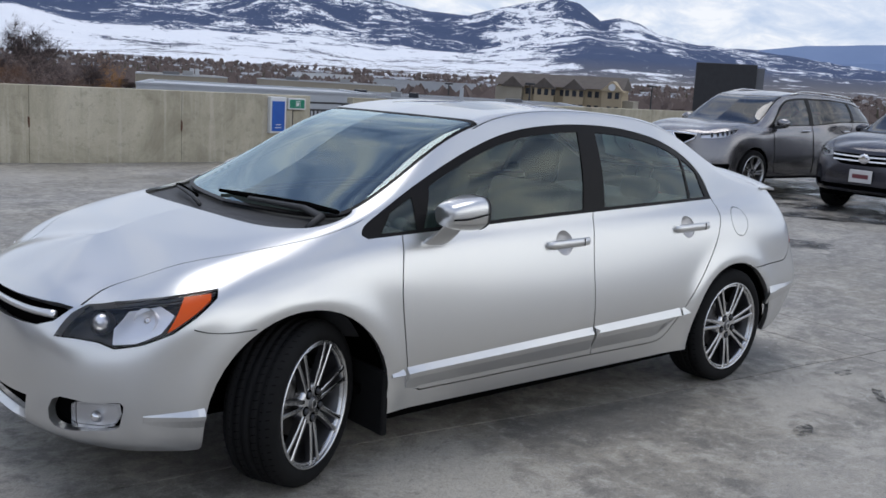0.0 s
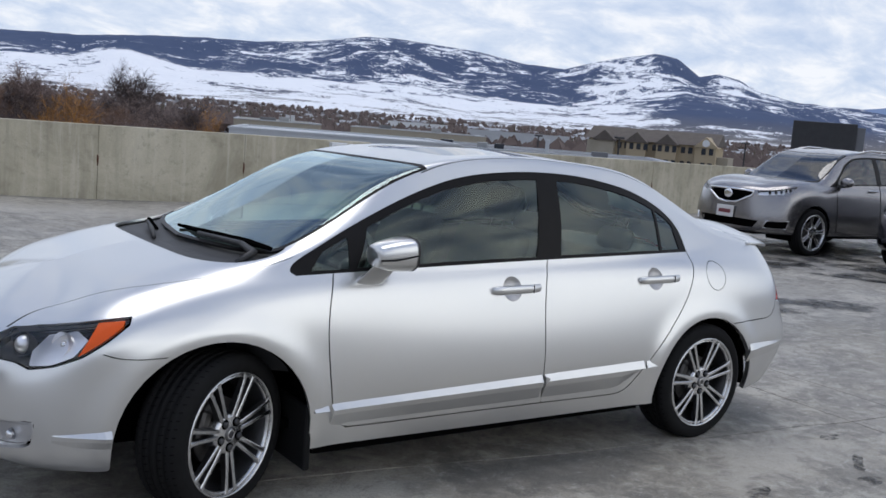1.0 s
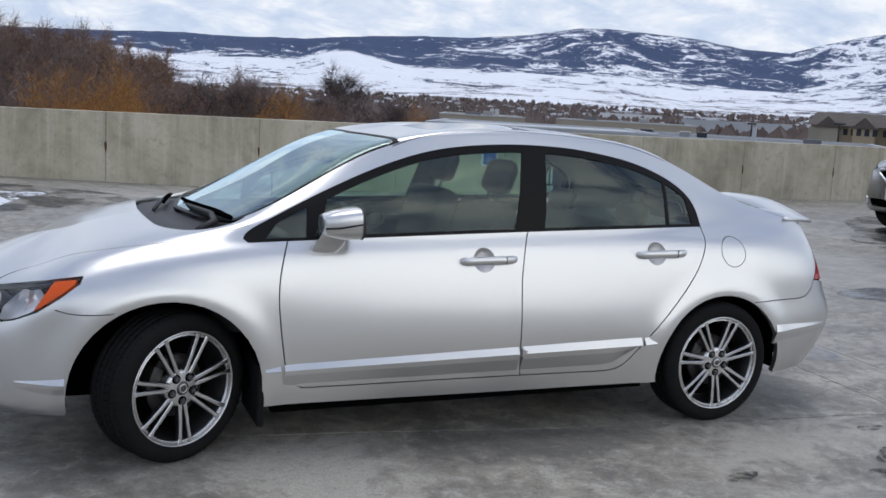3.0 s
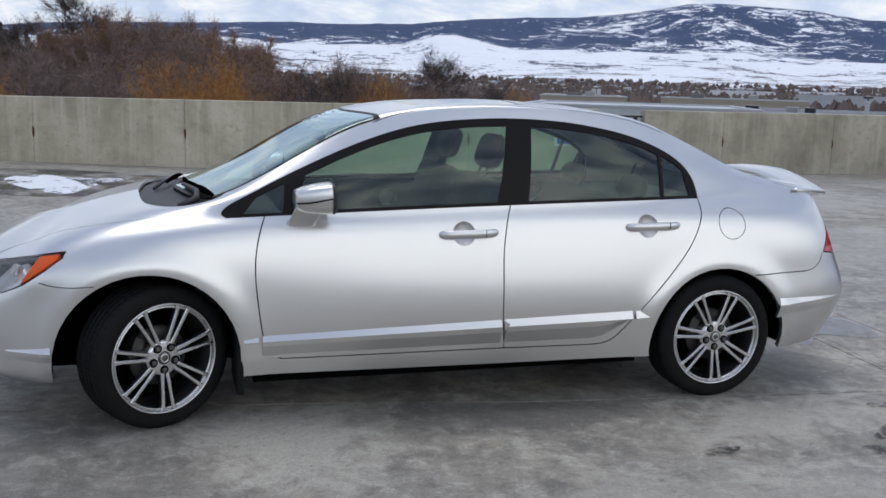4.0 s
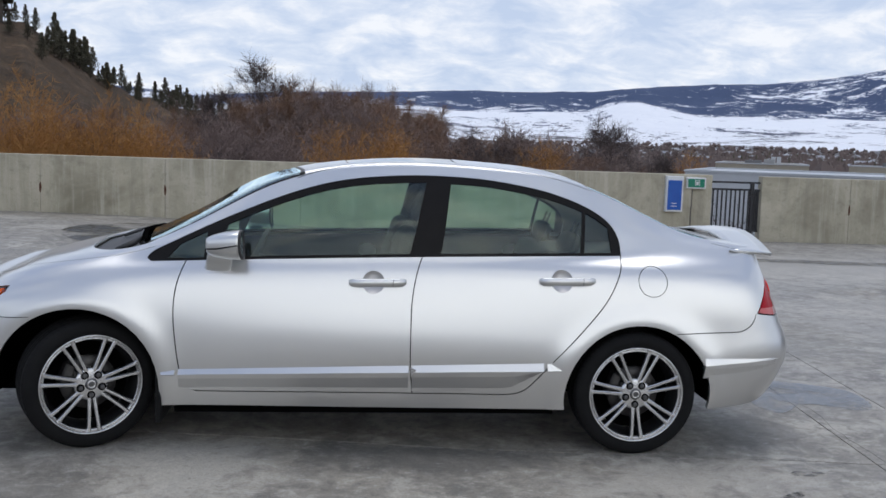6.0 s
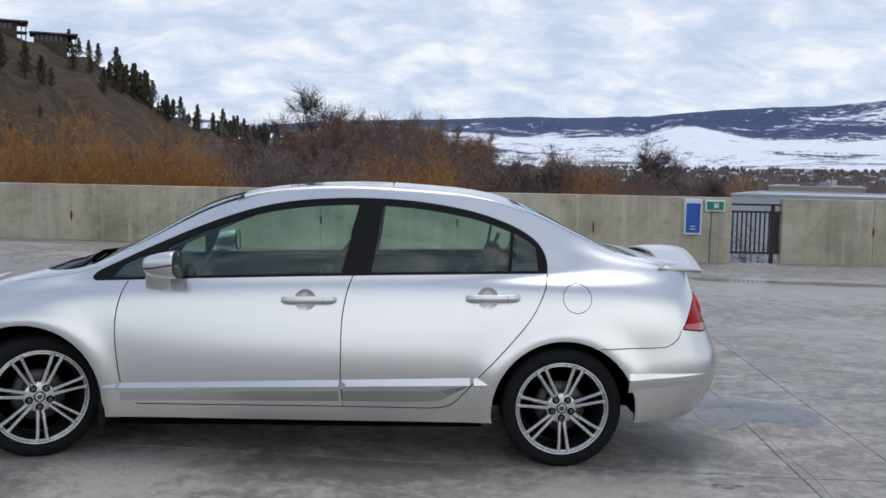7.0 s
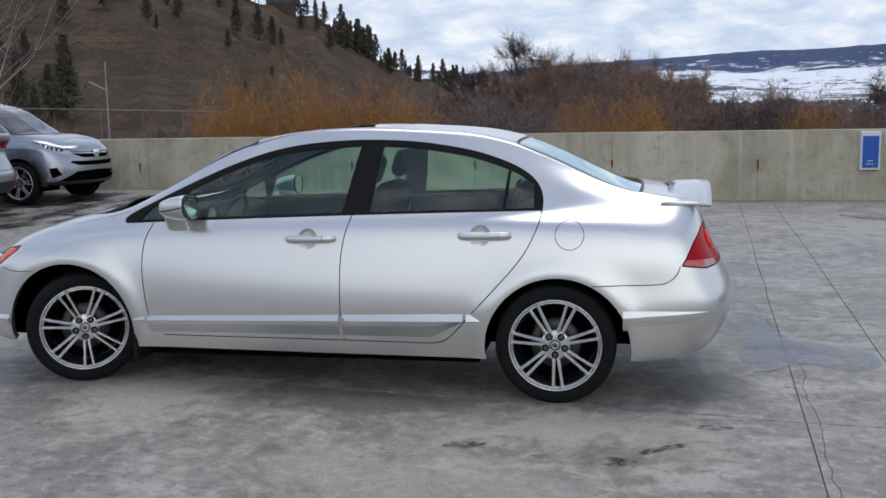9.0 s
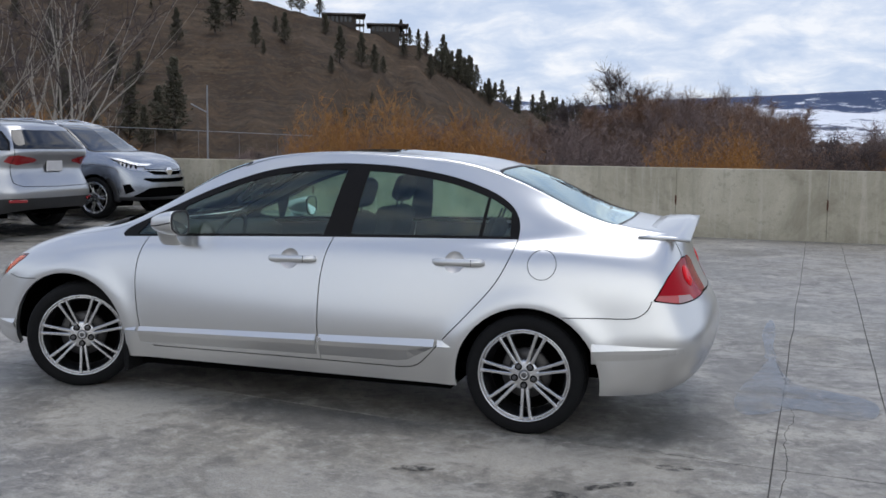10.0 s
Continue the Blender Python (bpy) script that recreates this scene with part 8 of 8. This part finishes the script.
def hotel():
    """A three-storey inn with gables, seen end to end."""
    b = empty("hotel", "yellow stucco hotel with brown gabled roofs", "building")
    p0, p1 = polar(-41.0, 205, 0, (-2.7, -4.3)), polar(-48.7, 200, 0, (-2.7, -4.3))
    d = p1 - p0
    a, w, c = math.atan2(d.y, d.x), d.length, Vector((p0.x, p0.y, 0))
    m = Matrix.Translation(c) @ Matrix.Rotation(a, 4, "Z")
    eave = 1.9
    part("wall", local_box(c, a, 0, w * 0.93, 0, 13, LOW, eave), yellow_wall, b)
    part("end_wall", local_box(c, a, -0.05, w * 0.16, -1.2, 13.5, LOW, eave - 0.4), tan_wall, b, "plain tan end wall")
    part("low_wing", local_box(c, a, w * 0.93, w * 1.02, 1, 11, LOW, eave - 2.0), tan_wall, b)

    def gable(x0, x1, y0, y1, z0, rise_, along):
        bm = bmesh.new()
        if along:
            prism(bm, [(y0, z0), (y1, z0), ((y0 + y1) / 2, z0 + rise_)], x0, x1, "yz")
        else:
            prism(bm, [(x0, z0), (x1, z0), ((x0 + x1) / 2, z0 + rise_)], y0, y1, "xz")
        bmesh.ops.transform(bm, verts=bm.verts, matrix=m)
        return bm
    part("roof", gable(-0.8, w * 0.95, -0.8, 13.8, eave + 0.01, 2.6, True), brown_roof, b)
    for x in (0.06, 0.30, 0.52, 0.80):
        part("gable_roof", gable(w * x - 0.4, w * x + 4.4, -2.3, 4, eave - 0.3, 2.1, False), brown_roof if x < 0.7 else yellow_wall, b)
        part("bay", local_box(c, a, w * x, w * x + 4.0, -1.9, 0.1, LOW, eave - 0.31), yellow_wall if x > 0.2 else tan_wall, b)
    for zz in (0.2, -2.6):
        for k in range(14):
            x = w * 0.22 + k * w * 0.052
            y = -1.95 if any(w * g - 0.2 < x < w * g + 4.0 for g in (0.30, 0.52, 0.80)) else -0.05
            part("window", local_box(c, a, x, x + 0.85, y - 0.02, y + 0.05, zz, zz + 1.25), pane_dark, b)
    rnd_ = bmesh.new()
    cyl = bmesh.ops.create_cone(rnd_, cap_ends=True, segments=20, radius1=0.7, radius2=0.7, depth=0.12, matrix=m @ Matrix.Translation((w * 0.80 + 2, -2.36, eave + 0.55)) @ Matrix.Rotation(radians(90), 4, "X"))
    part("round_window", rnd_, white_paint, b)


hotel()
# dark cabin-like block past the far end of the wall
dark_metal = grained("dark_metal", (0.022, 0.022, 0.024), (0.04, 0.04, 0.043), 1.5, 0.6, 0.0)
p0, p1 = polar(-52.25, 150, 0, (-2.9, -4.1)), polar(-55.55, 150, 0, (-2.9, -4.1))
d = p1 - p0
blk = empty("screen_wall", "dark metal block standing behind the parked cars", "block")
aa = math.atan2(d.y, d.x)
part("panel", local_box(Vector((p0.x, p0.y, 0)), aa, 0, d.length, 0, 2.4, LOW, 6.60, 0.05), dark_metal, blk)
part("side_panel", local_box(Vector((p0.x, p0.y, 0)), aa, d.length + 0.002, d.length + 1.1, 0.2, 2.2, LOW, 6.15, 0.05), slate_panel, blk)


def street_lamp(az, r, el, eye):
    p = polar(az, r, 0, eye)
    zt = 1.54 + r * math.tan(radians(el))
    lamp = empty("street_lamp", "tall dark street lamp beyond the deck", "lamp", group="street lamps", at=(p.x, p.y, LOW))
    bm = bmesh.new()
    tube(bm, [(0, 0, 0), (0, 0, zt - LOW)], [0.13, 0.09], 8)
    part("pole", bm, dark_metal, lamp)
    part("head", boxed(-0.55, 0.55, -0.25, 0.25, zt - LOW, zt - LOW + 0.22, 0.05), dark_metal, lamp)


for az, r, el in ((-42.9, 105, 0.15), (-49.9, 120, 0.40), (-38.2, 130, -0.1), (-57.5, 90, 0.3)):
    street_lamp(az, r, el, (-2.9, -4.1))
# utility pole and the rail of a fence on the left
p = polar(32.5, 70, 0, (2.5, -5.6))
pole = empty("utility_pole", "thin grey utility pole below the hillside", "pole", at=(p.x, p.y, LOW))
bm = bmesh.new()
tube(bm, [(0, 0, 0), (0, 0, 13.5)], [0.10, 0.05], 8)
part("pole", bm, galvanised, pole)
bm = bmesh.new()
tube(bm, [(-1.3, 0, 12.2), (0.0, 0, 11.6)], 0.05, 6)
part("arm", bm, galvanised, pole)
fence = empty("fence", "thin metal rail fence beyond the wall", "fence")
q0, q1 = polar(46, 52, 0, (2.5, -5.6)), polar(26.5, 62, 0, (2.5, -5.6))
z0_, z1_ = 1.5 + 52 * math.tan(radians(1.05)), 1.5 + 62 * math.tan(radians(0.48))
bm = bmesh.new()
tube(bm, [(q0.x, q0.y, z0_), (q1.x, q1.y, z1_)], 0.016, 6)
part("rail", bm, galvanised, fence)
for t in np.linspace(0, 1, 9):
    c = q0.lerp(q1, t)
    bm = bmesh.new()
    tube(bm, [(c.x, c.y, LOW), (c.x, c.y, z0_ + t * (z1_ - z0_))], 0.006, 5)
    part("post", bm, galvanised, fence)


def crest_house(az0, az1, z_el, r, label):
    b = empty("house", label, "house", group="houses on the hill crest")
    e_ = (2.5, -5.6)
    p0, p1 = polar(az0, r, 0, e_), polar(az1, r, 0, e_)
    d = p1 - p0
    a, w = math.atan2(d.y, d.x), d.length
    zt = 1.5 + r * math.tan(radians(z_el))
    c = Vector((p0.x, p0.y, 0))
    part("wall", local_box(c, a, 0.5, w - 2.5, 0, 9, zt - 9, zt - 0.5), house_wall, b)
    part("roof", local_box(c, a, -0.8, w + 0.6, -1.6, 9.8, zt - 0.5, zt), brown_roof, b)
    for k in range(6):
        x = 1.0 + k * (w - 4.5) / 6
        part("window", local_box(c, a, x, x + (w - 4.5) / 6 - 0.5, -0.06, 0.02, zt - 2.6, zt - 0.9), pane_dark, b)
    part("deck", local_box(c, a, w - 2.5, w + 0.3, 0, 6, zt - 3.4, zt - 3.1), house_wall, b)
    for x in (w - 0.2, w - 1.4):
        part("post", local_box(c, a, x, x + 0.25, 0.1, 0.35, zt - 6, zt - 0.5), house_wall, b)


house_wall = grained("house_wall", (0.05, 0.042, 0.036), (0.09, 0.075, 0.062), 0.5, 0.9, 0.0)
crest_house(25.9, 23.6, 7.50, 322, "dark modern house with wide windows on the hill crest")
crest_house(23.3, 21.1, 6.98, 330, "dark low house with a posted deck on the hill crest")
